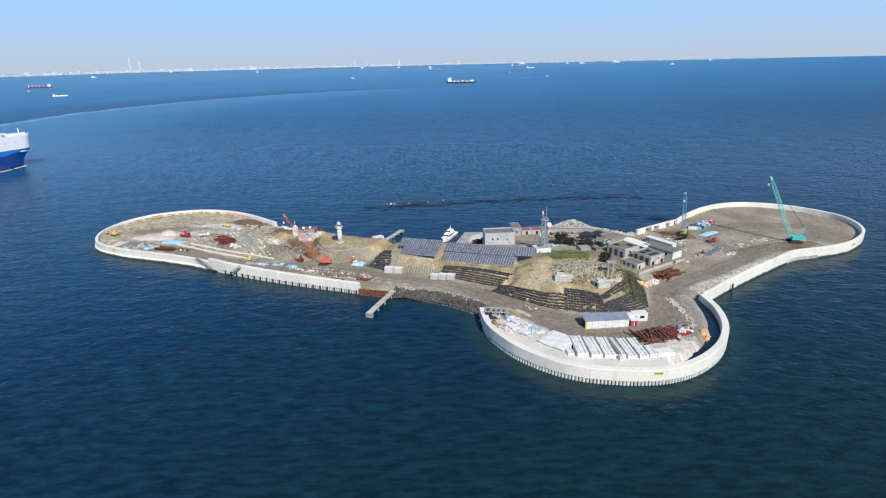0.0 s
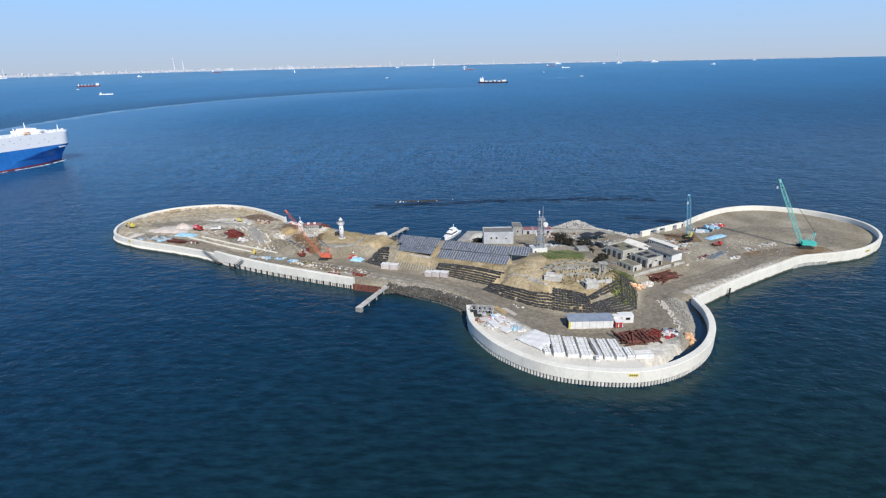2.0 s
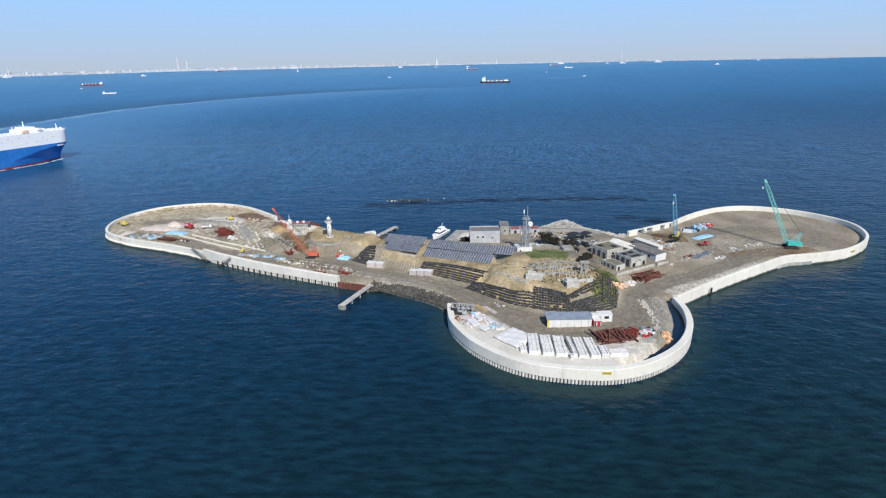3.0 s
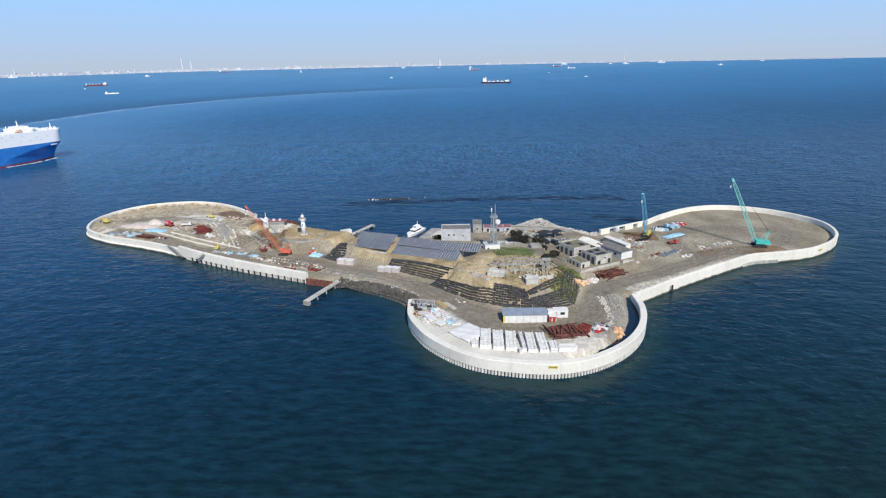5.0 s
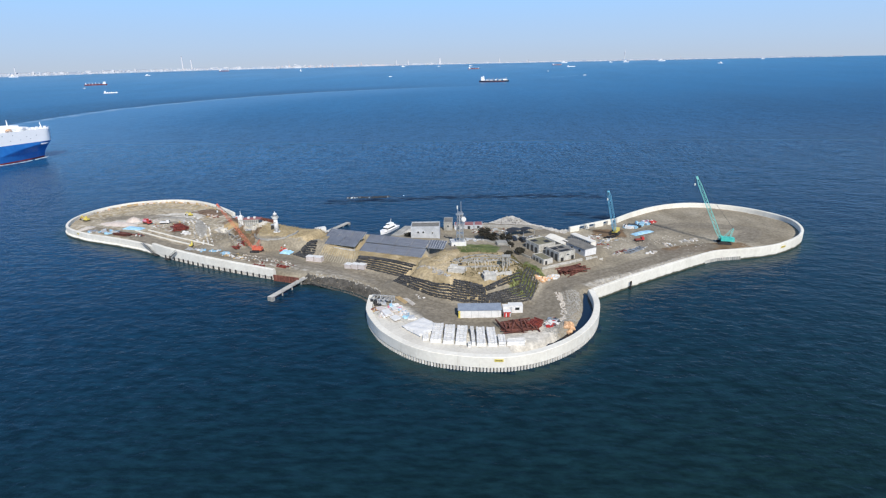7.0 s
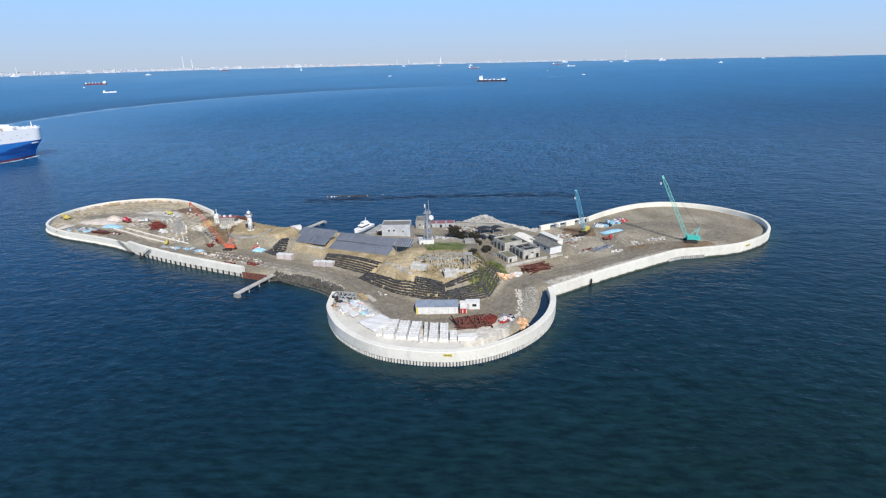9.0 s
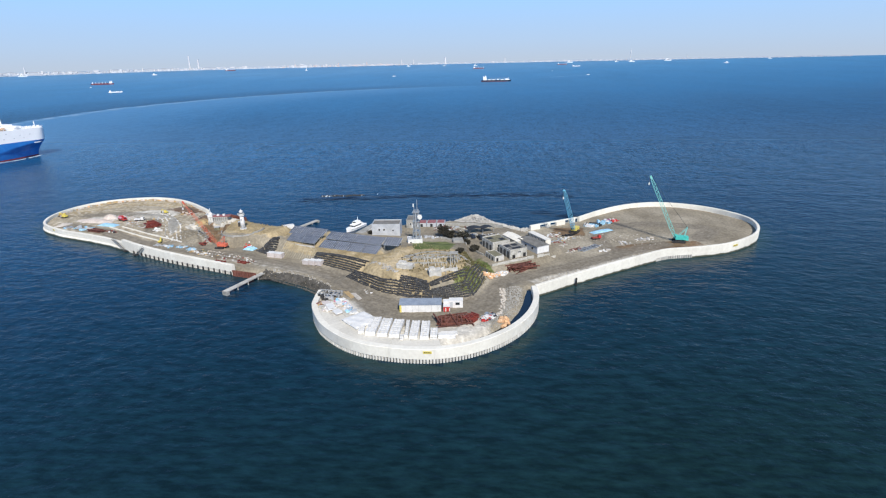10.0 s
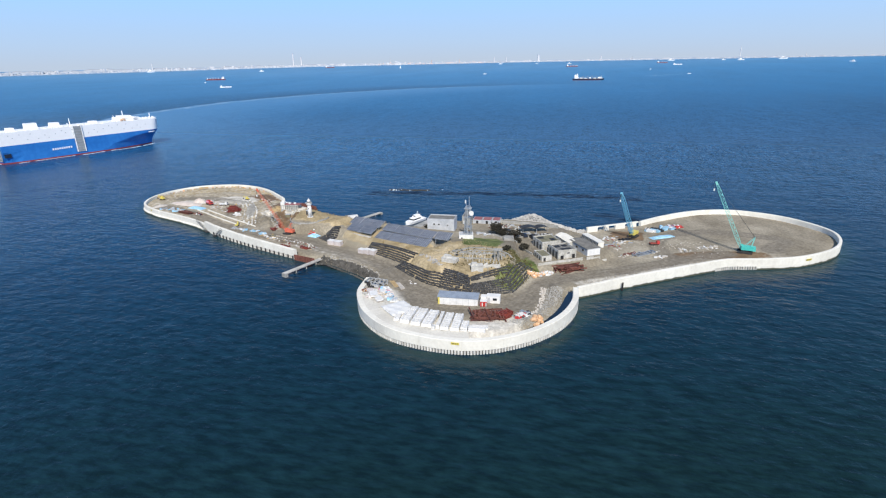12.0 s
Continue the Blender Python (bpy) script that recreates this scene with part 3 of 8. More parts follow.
def sea_level(x, y):
    """Flat, lifting far out so that the rim lies at the horizon."""
    r = math.hypot(x - CENTRE[0], y - CENTRE[1])
    return 0.0 if r < 2000 else 54.0 * ((r - 2000) / (FAR - 2000)) ** 1.5


REEF_LINE = [(-46, 294), (-33, 298), (-8, 302), (24, 308), (58, 310.5), (84, 313), (112, 312)]
WEED_SPUR = [(96, 272), (106, 266), (114, 264)]


def build_sea():
    """One round sheet, finest round the island, that reaches the horizon."""
    radii = [30, 60, 90] + [90 + 2.4 * k for k in range(1, 102)]
    while radii[-1] < FAR * 0.9:
        radii.append(radii[-1] * 1.1)
    radii.append(FAR)
    n = 640
    a = np.arange(n) * 2 * math.pi / n
    r = np.repeat(np.array(radii), n)
    x, y = CENTRE[0] + r * np.tile(np.cos(a), len(radii)), CENTRE[1] + r * np.tile(np.sin(a), len(radii))
    z = 54.0 * (np.maximum(0, r - 2000) / (FAR - 2000)) ** 1.5
    v = [(CENTRE[0], CENTRE[1], 0.0)] + list(zip(x.tolist(), y.tolist(), z.tolist()))
    f = [(0, 1 + i, 1 + (i + 1) % n) for i in range(n)]
    for k in range(len(radii) - 1):
        p, q = 1 + k * n, 1 + (k + 1) * n
        f += [(p + i, q + i, q + (i + 1) % n, p + (i + 1) % n) for i in range(n)]
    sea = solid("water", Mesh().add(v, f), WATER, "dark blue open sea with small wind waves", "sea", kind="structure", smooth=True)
    x, y = np.append(CENTRE[0], x), np.append(CENTRE[1], y)
    close = (np.abs(x - 12) < 220) & (np.abs(y - 215) < 125)
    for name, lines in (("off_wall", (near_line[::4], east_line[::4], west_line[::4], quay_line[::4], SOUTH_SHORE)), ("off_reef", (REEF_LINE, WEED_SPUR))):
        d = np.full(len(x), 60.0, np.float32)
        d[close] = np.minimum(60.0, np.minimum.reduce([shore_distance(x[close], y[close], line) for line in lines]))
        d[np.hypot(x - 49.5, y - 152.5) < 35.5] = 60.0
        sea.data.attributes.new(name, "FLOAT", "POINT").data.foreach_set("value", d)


build_sea()


# ---- ground ----
def ground_material():
    m = bpy.data.materials.new("island_ground")
    m.use_nodes = True
    n, l = m.node_tree.nodes, m.node_tree.links
    b = n["Principled BSDF"]
    b.inputs["Roughness"].default_value = 0.95
    b.inputs["Specular IOR Level"].default_value = 0.2
    pos = n.new("ShaderNodeNewGeometry").outputs["Position"]

    def noise(scale, detail=6.0):
        t = n.new("ShaderNodeTexNoise")
        t.inputs["Scale"].default_value = scale
        t.inputs["Detail"].default_value = detail
        l.new(pos, t.inputs["Vector"])
        return t.outputs["Fac"]

    def ramp(fac, *stops):
        r = n.new("ShaderNodeValToRGB")
        while len(r.color_ramp.elements) < len(stops):
            r.color_ramp.elements.new(0.5)
        for e, (p, c) in zip(r.color_ramp.elements, stops):
            e.position, e.color = p, (*c, 1)
        l.new(fac, r.inputs["Fac"])
        return r.outputs["Color"]

    def blend(fac, a, c):
        x = n.new("ShaderNodeMix")
        x.data_type = "RGBA"
        l.new(fac, x.inputs["Factor"])
        l.new(a, x.inputs["A"])
        l.new(c, x.inputs["B"])
        return x.outputs["Result"]

    patches, grain = noise(0.06), noise(1.1)
    gravel = ramp(patches, (0.3, (0.2, 0.172, 0.125)), (0.5, (0.285, 0.25, 0.187)), (0.72, (0.41, 0.366, 0.283)))
    dry = ramp(noise(0.16), (0.3, (0.26, 0.205, 0.115)), (0.55, (0.42, 0.335, 0.2)), (0.75, (0.56, 0.46, 0.305)))
    green = ramp(noise(0.2), (0.3, (0.075, 0.1, 0.03)), (0.7, (0.21, 0.235, 0.09)))
    brown = ramp(noise(0.12), (0.3, (0.13, 0.085, 0.05)), (0.7, (0.24, 0.165, 0.1)))
    pale = ramp(noise(0.25), (0.3, (0.46, 0.43, 0.37)), (0.7, (0.68, 0.645, 0.565)))
    zones = n.new("ShaderNodeAttribute")
    zones.attribute_name = "zones"
    split = n.new("ShaderNodeSeparateColor")
    l.new(zones.outputs["Color"], split.inputs["Color"])
    ragged = noise(0.45, 5.0)

    def edge(channel, k):
        """A zone with a ragged border."""
        a = n.new("ShaderNodeMath")
        a.operation = "MULTIPLY_ADD"
        a.inputs[1].default_value = 1.0
        l.new(channel, a.inputs[0])
        o = n.new("ShaderNodeMath")
        o.operation = "SUBTRACT"
        o.inputs[1].default_value = 0.5
        l.new(ragged, o.inputs[0])
        o2 = n.new("ShaderNodeMath")
        o2.operation = "MULTIPLY"
        o2.inputs[1].default_value = k
        l.new(o.outputs[0], o2.inputs[0])
        l.new(o2.outputs[0], a.inputs[2])
        r = n.new("ShaderNodeMapRange")
        r.inputs["From Min"].default_value, r.inputs["From Max"].default_value = 0.35, 0.65
        l.new(a.outputs[0], r.inputs["Value"])
        return r.outputs["Result"]

    colour = blend(edge(split.outputs["Red"], 1.3), gravel, dry)
    colour = blend(edge(split.outputs["Green"], 1.2), colour, green)
    colour = blend(edge(split.outputs["Blue"], 1.6), colour, brown)
    colour = blend(edge(zones.outputs["Alpha"], 0.9), colour, pale)
    # the beaten track: darker, with paler wheel lines
    lane = n.new("ShaderNodeAttribute")
    lane.attribute_name = "lane"
    wobble = n.new("ShaderNodeMath")
    wobble.operation = "MULTIPLY_ADD"
    wobble.inputs[1].default_value = 3.0
    l.new(noise(0.12, 3.0), wobble.inputs[0])
    l.new(lane.outputs["Fac"], wobble.inputs[2])
    wave = n.new("ShaderNodeMath")
    wave.operation = "SINE"
    fast = n.new("ShaderNodeMath")
    fast.operation = "MULTIPLY"
    fast.inputs[1].default_value = 2.6
    l.new(wobble.outputs[0], fast.inputs[0])
    l.new(fast.outputs[0], wave.inputs[0])
    ruts = n.new("ShaderNodeMapRange")
    ruts.inputs["From Min"].default_value, ruts.inputs["From Max"].default_value = -1.0, 1.0
    ruts.inputs["To Min"].default_value, ruts.inputs["To Max"].default_value = 0.0, 0.8
    l.new(wave.outputs[0], ruts.inputs["Value"])
    near = n.new("ShaderNodeMapRange")
    near.inputs["From Min"].default_value, near.inputs["From Max"].default_value = 6.5, 4.5
    l.new(wobble.outputs[0], near.inputs["Value"])
    beaten = ramp(noise(0.3), (0.3, (0.15, 0.13, 0.1)), (0.7, (0.235, 0.208, 0.162)))
    wheel = ramp(noise(0.5), (0.3, (0.185, 0.162, 0.125)), (0.7, (0.285, 0.253, 0.2)))
    track = blend(ruts.outputs["Result"], beaten, wheel)
    shown = n.new("ShaderNodeMath")
    shown.operation = "MULTIPLY"
    shown.inputs[1].default_value = 0.8
    l.new(near.outputs["Result"], shown.inputs[0])
    colour = blend(shown.outputs[0], colour, track)
    speckle = n.new("ShaderNodeMapRange")
    speckle.inputs["From Min"].default_value, speckle.inputs["From Max"].default_value = 0.25, 0.75
    speckle.inputs["To Min"].default_value, speckle.inputs["To Max"].default_value = 0.7, 1.3
    l.new(grain, speckle.inputs["Value"])
    hsv = n.new("ShaderNodeHueSaturation")
    l.new(colour, hsv.inputs["Color"])
    l.new(speckle.outputs["Result"], hsv.inputs["Value"])
    l.new(hsv.outputs["Color"], b.inputs["Base Color"])
    bp = n.new("ShaderNodeBump")
    bp.inputs["Strength"].default_value = 0.5
    bp.inputs["Distance"].default_value = 0.3
    l.new(grain, bp.inputs["Height"])
    l.new(bp.outputs["Normal"], b.inputs["Normal"])
    return m


DRY_ZONES = [[p[:2] for p in BANKS[k][0]] + [p[:2] for p in reversed(BANKS[k][1])] for k in ("west", "south", "upper", "solar_front")] + [[(36, 160), (50, 156), (60, 161), (62, 186), (38, 191), (30, 180)], [(14, 181), (19, 172), (25, 164), (35, 156.5), (46, 154), (44, 168), (36, 176), (33, 190), (20, 184)],
             [(-60, 222), (-50, 209), (-38, 210), (-26, 210), (-20, 202), (-19, 226), (-34, 231), (-57, 242)],
             [(-3, 189), (24, 175), (26, 180), (0, 192), (-3, 216), (-6, 216), (-5, 196), (-18, 200), (-19, 197)],
             [(50, 158), (58, 160), (60, 172), (52, 180), (44, 178), (46, 166)],
             [(-167, 252), (-160, 272), (-133, 283), (-110, 279), (-98, 268), (-104, 263), (-125, 271), (-148, 266), (-158, 250)], [(-76, 240), (-72, 226), (-66, 222), (-60, 232), (-66, 243)]]
GREEN_ZONES = [[(37, 196), (39, 185), (53, 185.5), (55, 195), (51, 202.5), (39, 202)], [(57, 191), (60, 182), (63, 175), (68, 171), (71, 178), (67, 186), (61, 193)], [(57, 156), (64, 155), (67, 166), (63, 172), (58, 164)]]
BROWN_ZONES = [[(-90, 246), (-72, 226), (-62, 210), (-52, 206), (-55, 222), (-74, 247)], [(-112, 236), (-104, 226), (-96, 230), (-104, 242)], [(-116, 264), (-108, 271.5), (-99, 271.5), (-92, 265), (-87, 258), (-98, 254.5), (-106, 256)], [(-90, 250), (-76, 250), (-62, 247), (-62, 251), (-84, 255)], [(120, 205), (146, 210), (160, 216), (156, 222), (135, 218), (118, 211)],
               [(96, 226), (112, 226), (112, 240), (98, 238)], [(-50, 190), (-32, 184), (-28, 187), (-46, 195)]]
PALE_ZONES = [[(14, 142), (24, 126), (36, 120), (50, 117), (66, 122), (72, 130), (66, 131), (60, 124), (44, 121), (34, 126), (24, 138)],
              [(-150, 238), (-134, 236), (-128, 246), (-144, 248)],
              [(8, 228), (16, 226), (18, 242), (10, 242)], [(-137, 249), (-129, 252.5), (-120, 257), (-108, 256), (-100, 248), (-104, 258), (-110, 262), (-121, 263), (-131, 256)], [(-82, 228), (-78, 224), (-71, 226), (-74, 233), (-80, 236)], [(-120, 244), (-104, 246), (-108, 258), (-124, 254)], [(-66, 226), (-58, 222), (-54, 236), (-64, 240)],
              [(-48, 188), (-20, 180), (4, 171.5), (12, 167), (10, 173), (-8, 182), (-30, 189)], [(86, 166), (100, 176), (130, 199), (126, 203), (96, 182), (82, 172)]]


TRACKS = [[(-150, 232), (-120, 222), (-90, 206), (-60, 198), (-30, 189), (-8, 181), (10, 173), (22, 159.5), (34, 149.5), (50, 146.5), (62, 148.5), (70, 156), (74, 167), (84, 177), (104, 190), (126, 206), (142, 216)],
          [(26, 154), (34, 143), (46, 138.5), (58, 141.5), (68, 148), (72, 158)], [(-150, 250), (-132, 254), (-112, 246), (-98, 226)], [(120, 204), (116, 222), (124, 238), (146, 246), (168, 240), (160, 224)],
          [(61, 192), (66, 201), (60, 211), (48, 217), (34, 216), (22, 222)], [(60, 211), (65, 219), (76, 228)]]


def build_ground():
    from mathutils.geometry import delaunay_2d_cdt
    rim = np.vstack([inward(near_line, 0.7), inward(east_line, 0.7), np.array(NORTH_SHORE[1:-1]), inward(west_line, 0.7), inward(quay_line, 0.7), np.array(SOUTH_SHORE[1:-1])])
    keep = [rim[0]]
    for p in rim[1:]:
        if np.linalg.norm(p - keep[-1]) > 0.5:
            keep.append(p)
    rim = np.array(keep)
    step = 1.7
    xs, ys = np.meshgrid(np.arange(-168, 192, step), np.arange(117, 286, step))
    xs = xs + np.where((np.round((ys - 117) / step) % 2) == 1, step / 2, 0)
    fx, fy = np.meshgrid(np.arange(12, 72, 0.8), np.arange(148, 182, 0.8))
    x, y = xs.ravel(), ys.ravel()
    wx, wy = np.meshgrid(np.arange(-82, -46, 0.9), np.arange(202, 234, 0.9))
    coarse = ((x < 11.5) | (x > 72.5) | (y < 147.5) | (y > 182.5)) & ((x < -82.5) | (x > -45.5) | (y < 201.5) | (y > 234.5))
    x, y = np.concatenate([x[coarse], fx.ravel(), wx.ravel()]), np.concatenate([y[coarse], fy.ravel(), wy.ravel()])
    inside = depth_inside(x, y, [tuple(p) for p in rim]) > 0.8
    x, y = x[inside], y[inside]
    x, y = x + np.random.uniform(-0.3, 0.3, len(x)), y + np.random.uniform(-0.3, 0.3, len(y))
    flat = [Vector(p) for p in rim] + [Vector(p) for p in zip(x, y)]
    edges = [(i, (i + 1) % len(rim)) for i in range(len(rim))]
    verts, _, faces, _, _, _ = delaunay_2d_cdt(flat, edges, [], 1, 1e-4)
    vx, vy = np.array([p.x for p in verts]), np.array([p.y for p in verts])
    h = ground_height(vx, vy) + 0.12 * np.sin(vx * 1.7 + vy) * np.sin(vy * 1.3 - vx * 0.6)
    h = np.where(shore_distance(vx, vy, near_line) < 5.0, np.minimum(h, 4.22), h)
    me = bpy.data.meshes.new("ground")
    me.from_pydata(list(zip(vx.tolist(), vy.tolist(), h.tolist())), [], [tuple(f) for f in faces])
    zones = np.zeros((len(vx), 4), np.float32)
    for k, polys in enumerate((DRY_ZONES, GREEN_ZONES, BROWN_ZONES, PALE_ZONES)):
        for poly in polys:
            zones[:, k] = np.maximum(zones[:, k], ease(depth_inside(vx, vy, poly) / 3.0 + 0.5) * (0.8 if k == 2 else 0.55 if k == 3 and poly[0][0] in (86, -48) else 1.0))
    ring = np.hypot(vx - 49.5, vy - 152.5)
    zones[:, 3] = np.maximum(zones[:, 3], ease((ring - 20) / 4) * ease((152 - vy) / 6) * ease((72 - vx) / 3) * (ring < 40))
    west = ease((-70 - vx) / 12)
    zones[:, 3] = np.maximum(zones[:, 3], 0.4 * west)
    zones[:, 0] = np.maximum(zones[:, 0], 0.52 * west)
    layer = me.color_attributes.new("zones", "FLOAT_COLOR", "POINT")
    layer.data.foreach_set("color", zones.ravel())
    lane = me.attributes.new("lane", "FLOAT", "POINT")
    lane.data.foreach_set("value", np.minimum.reduce([shore_distance(vx, vy, curve(t, 2.0)) for t in TRACKS]).astype(np.float32))
    me.materials.append(ground_material())
    me.polygons.foreach_set("use_smooth", [True] * len(me.polygons))
    me.update()
    return tagged(new("ground", me), "grey-brown gravel and dry earth of a small fort island", "ground", kind="structure")


build_ground()


# ---- sea walls ----
def sweep(line, profile, close=True):
    """A profile of (metres inward, height) drawn along a line."""
    m = Mesh()
    rings = [inward(line, d) for d, _ in profile]
    k = len(profile)
    v = [(rings[j][i][0], rings[j][i][1], profile[j][1]) for i in range(len(line)) for j in range(k)]
    f = [(i * k + j, (i + 1) * k + j, (i + 1) * k + (j + 1) % k, i * k + (j + 1) % k) for i in range(len(line) - 1) for j in range(k)]
    f += [tuple(range(k - 1, -1, -1)), tuple((len(line) - 1) * k + j for j in range(k))]
    return m.add(v, f)


def wall_profile(top, thick):
    return [(0.0, 1.35), (thick, 1.35), (thick, -1.2), (thick + 0.25, -1.2), (thick + 0.05, top - 0.12), (thick - 0.1, top), (0.12, top), (0.0, top - 0.12)]


CORE_PROFILE = [(0.72, -3.0), (1.0, -3.0), (1.0, 1.36), (0.72, 1.36)]
pile_mesh = Mesh().tube((0, 0, -3), (0, 0, 1.38), 0.36, n=8).data("pile", PILE, smooth=False)


FOOT_PROFILE = [(0.06, -3.0), (0.7, -3.0), (0.7, 1.345), (0.06, 1.345)]


def sea_wall(name, label, line, stretch, spacing, plain, top, thick, drop=0.0, ledge=0.0):
    w = thing(name, label, "sea wall", kind="structure")
    count = max(1, round((len(line) - 1) / 6))
    cuts = [round(k * (len(line) - 1) / count) for k in range(count + 1)]
    for a, b in zip(cuts[:-1], cuts[1:]):
        run = line[a:b + 1].copy()
        run[-1] = run[-2] + (run[-1] - run[-2]) * 0.975
        part("wall_panel", sweep(run, wall_profile(top - drop * a / len(line), thick)), CONCRETE, w, "pale concrete parapet panel" if a == 0 else "")
    # near-black sheet: the shade between the piles is put into its colour
    part("gap_shade", sweep(line, CORE_PROFILE), DARK_CORE, w, "near-black sheet painted as the shade between the piles")
    for a, b in plain:
        part("wall_foot", sweep(line[a:b], FOOT_PROFILE), CONCRETE, w, "pale wall foot reaching the water")
        if ledge:
            part("foot_ledge", sweep(line[a:b], [(-ledge, -3.0), (0.05, -3.0), (0.05, 1.3), (-ledge + 0.25, 1.1), (-ledge, 0.9)]), CONCRETE, w, "low concrete ledge along the waterline")
    for a, b in stretch:
        s = np.concatenate([[0], np.cumsum(np.linalg.norm(np.diff(line, axis=0), axis=1))])
        axis = inward(line, 0.4)
        for d in np.arange(a, min(b, s[-1]), spacing):
            piece("pile", pile_mesh, w, pose(np.interp(d, s, axis[:, 0]), np.interp(d, s, axis[:, 1]), 0, 0, 0, (d * 37) % 45))
    return w


wall_near = sea_wall("sea_wall_near", "pale curved concrete sea wall on round piles", near_line, [(6, 400)], 0.92, [], 4.45, 1.9)
wall_east = sea_wall("sea_wall_east", "pale concrete sea wall round the eastern lobe", east_line, [(63, 80)], 0.95, [(0, 53), (66, None)], 4.45, 1.15)
wall_west = sea_wall("sea_wall_west", "low pale concrete sea wall round the western lobe", west_line, [], 1.0, [(0, None)], 3.8, 1.15, ledge=0.6)
wall_quay = sea_wall("sea_wall_quay", "straight white quay wall with dark fenders", quay_line, [(4, 400)], 1.0, [(0, 5)], 5.05, 1.3, drop=0.8)
fender_mesh = Mesh().box(0, 0, -2.5, 0.36, 0.5, 4.1).data("fender", DARK_STEEL)
_s = np.concatenate([[0], np.cumsum(np.linalg.norm(np.diff(quay_line, axis=0), axis=1))])
for d in np.arange(_s[-1] - 1.0, _s[-1] - 62, -3.0):
    q = inward(quay_line, -0.2)
    piece("fender", fender_mesh, wall_quay, pose(np.interp(d, _s, q[:, 0]), np.interp(d, _s, q[:, 1]), 0, 0, 0, -20))
# pale concrete apron inside the near wall, in bays
apron = thing("apron", "pale concrete apron inside the curved sea wall", "apron", kind="structure")
_a = np.concatenate([[0], np.cumsum(np.linalg.norm(np.diff(near_line, axis=0), axis=1))])
_first, _last = int(np.argmin(np.abs(_a - 14))), int(np.argmin(np.abs(_a - 71)))
for k in range(_first, _last - 4, 5):
    run = near_line[k:k + 6].copy()
    run[-1] = run[-2] + (run[-1] - run[-2]) * 0.96
    reach = 1.9 + 6.6 * min(1.0, (k - _first + 3) / 14) * min(1.0, (_last - k) / 16 + 0.2)
    part("apron_slab", sweep(run, [(1.9, 3.6), (reach, 3.6), (reach, 4.22), (reach - 0.1, 4.3), (1.9, 4.4)]), APRON, apron)


# still dark water standing between the rubble bank and the near wall
POND = surface("standing_water", (0.004, 0.009, 0.014), (0.008, 0.015, 0.022), 0.3, 0.12, bump=0.1, spec=0.4)
_in, _out = curve(MOAT, 1.0), inward(np.array(MOAT_WALL), 2.0)
_u = np.linspace(0, 1, 60)
_in, _out = [np.column_stack([np.interp(_u, np.linspace(0, 1, len(q)), q[:, i]) for i in (0, 1)]) for q in (inward(_in, 0.6), _out)]
_v = [(*p, MOAT_LEVEL) for p in _in.tolist()] + [(*p, MOAT_LEVEL) for p in _out.tolist()]
_v += [(x, y, z - 0.8) for x, y, z in _v]
_f = [(i, 60 + i, 61 + i, i + 1) for i in range(59)]
_f += [tuple(k + 120 for k in reversed(q)) for q in _f] + [(i + 1, i + 121, i + 120, i) for i in range(59)] + [(60 + i, 180 + i, 181 + i, 61 + i) for i in range(59)] + [(0, 120, 180, 60), (59, 119, 239, 179)]
solid("standing_water", Mesh().add(_v, _f), POND, "dark standing water inside the curved sea wall", "water", kind="structure")


# yellow notice boards on the walls
def notice(x, y, z, rz, w, parent):
    b = part("notice_board", Mesh().box(0, 0, 0, w, 0.08, 0.75), YELLOW, parent, "yellow notice board")
    b.matrix_basis = pose(x, y, z, 0, 0, rz)
    m = Mesh()
    for k in range(4):
        m.box(-w * 0.32 + k * w * 0.21, -0.06, 0.25, w * 0.12, 0.03, 0.28)
    part("lettering", m, DARK_STEEL, b, "dark marks on the board")


notice(53.7, 116.7, 3.2, 3, 2.4, wall_near)
notice(171.0, 213.7, 2.6, 33, 2.6, wall_east)
notice(-147.5, 221.9, 2.5, -26, 1.5, wall_west)
# sawtooth parapet behind the blue crane
saw = thing("sea_wall_north", "white concrete wall panels with open gaps between them", "sea wall", kind="structure")
for k, (u, w) in enumerate(((0.0, 5.4), (9.2, 2.2), (15.0, 5.2), (23.0, 3.4))):
    m = Mesh()
    m.box(u + w / 2, 0, -1, w, 1.2, 5.2)
    ob = part("wall_panel", m, CONCRETE, saw, "white concrete panel")
part("coping", Mesh().box(13.8, 0, 4.1, 27.8, 1.0, 0.45), CONCRETE, saw, "thin white coping beam")
part("low_wall", Mesh().box(13.5, 0.9, -2, 28, 0.8, 4.6), CONCRETE_OLD, saw, "stained low wall")
saw.matrix_basis = pose(86.8, 233.6, 0, 0, 0, 33)


# ---- buildings ----
ROOF_RED = surface("faded_red_sheet_roof", (0.23, 0.085, 0.085), (0.33, 0.145, 0.14), 0.6, 0.7)

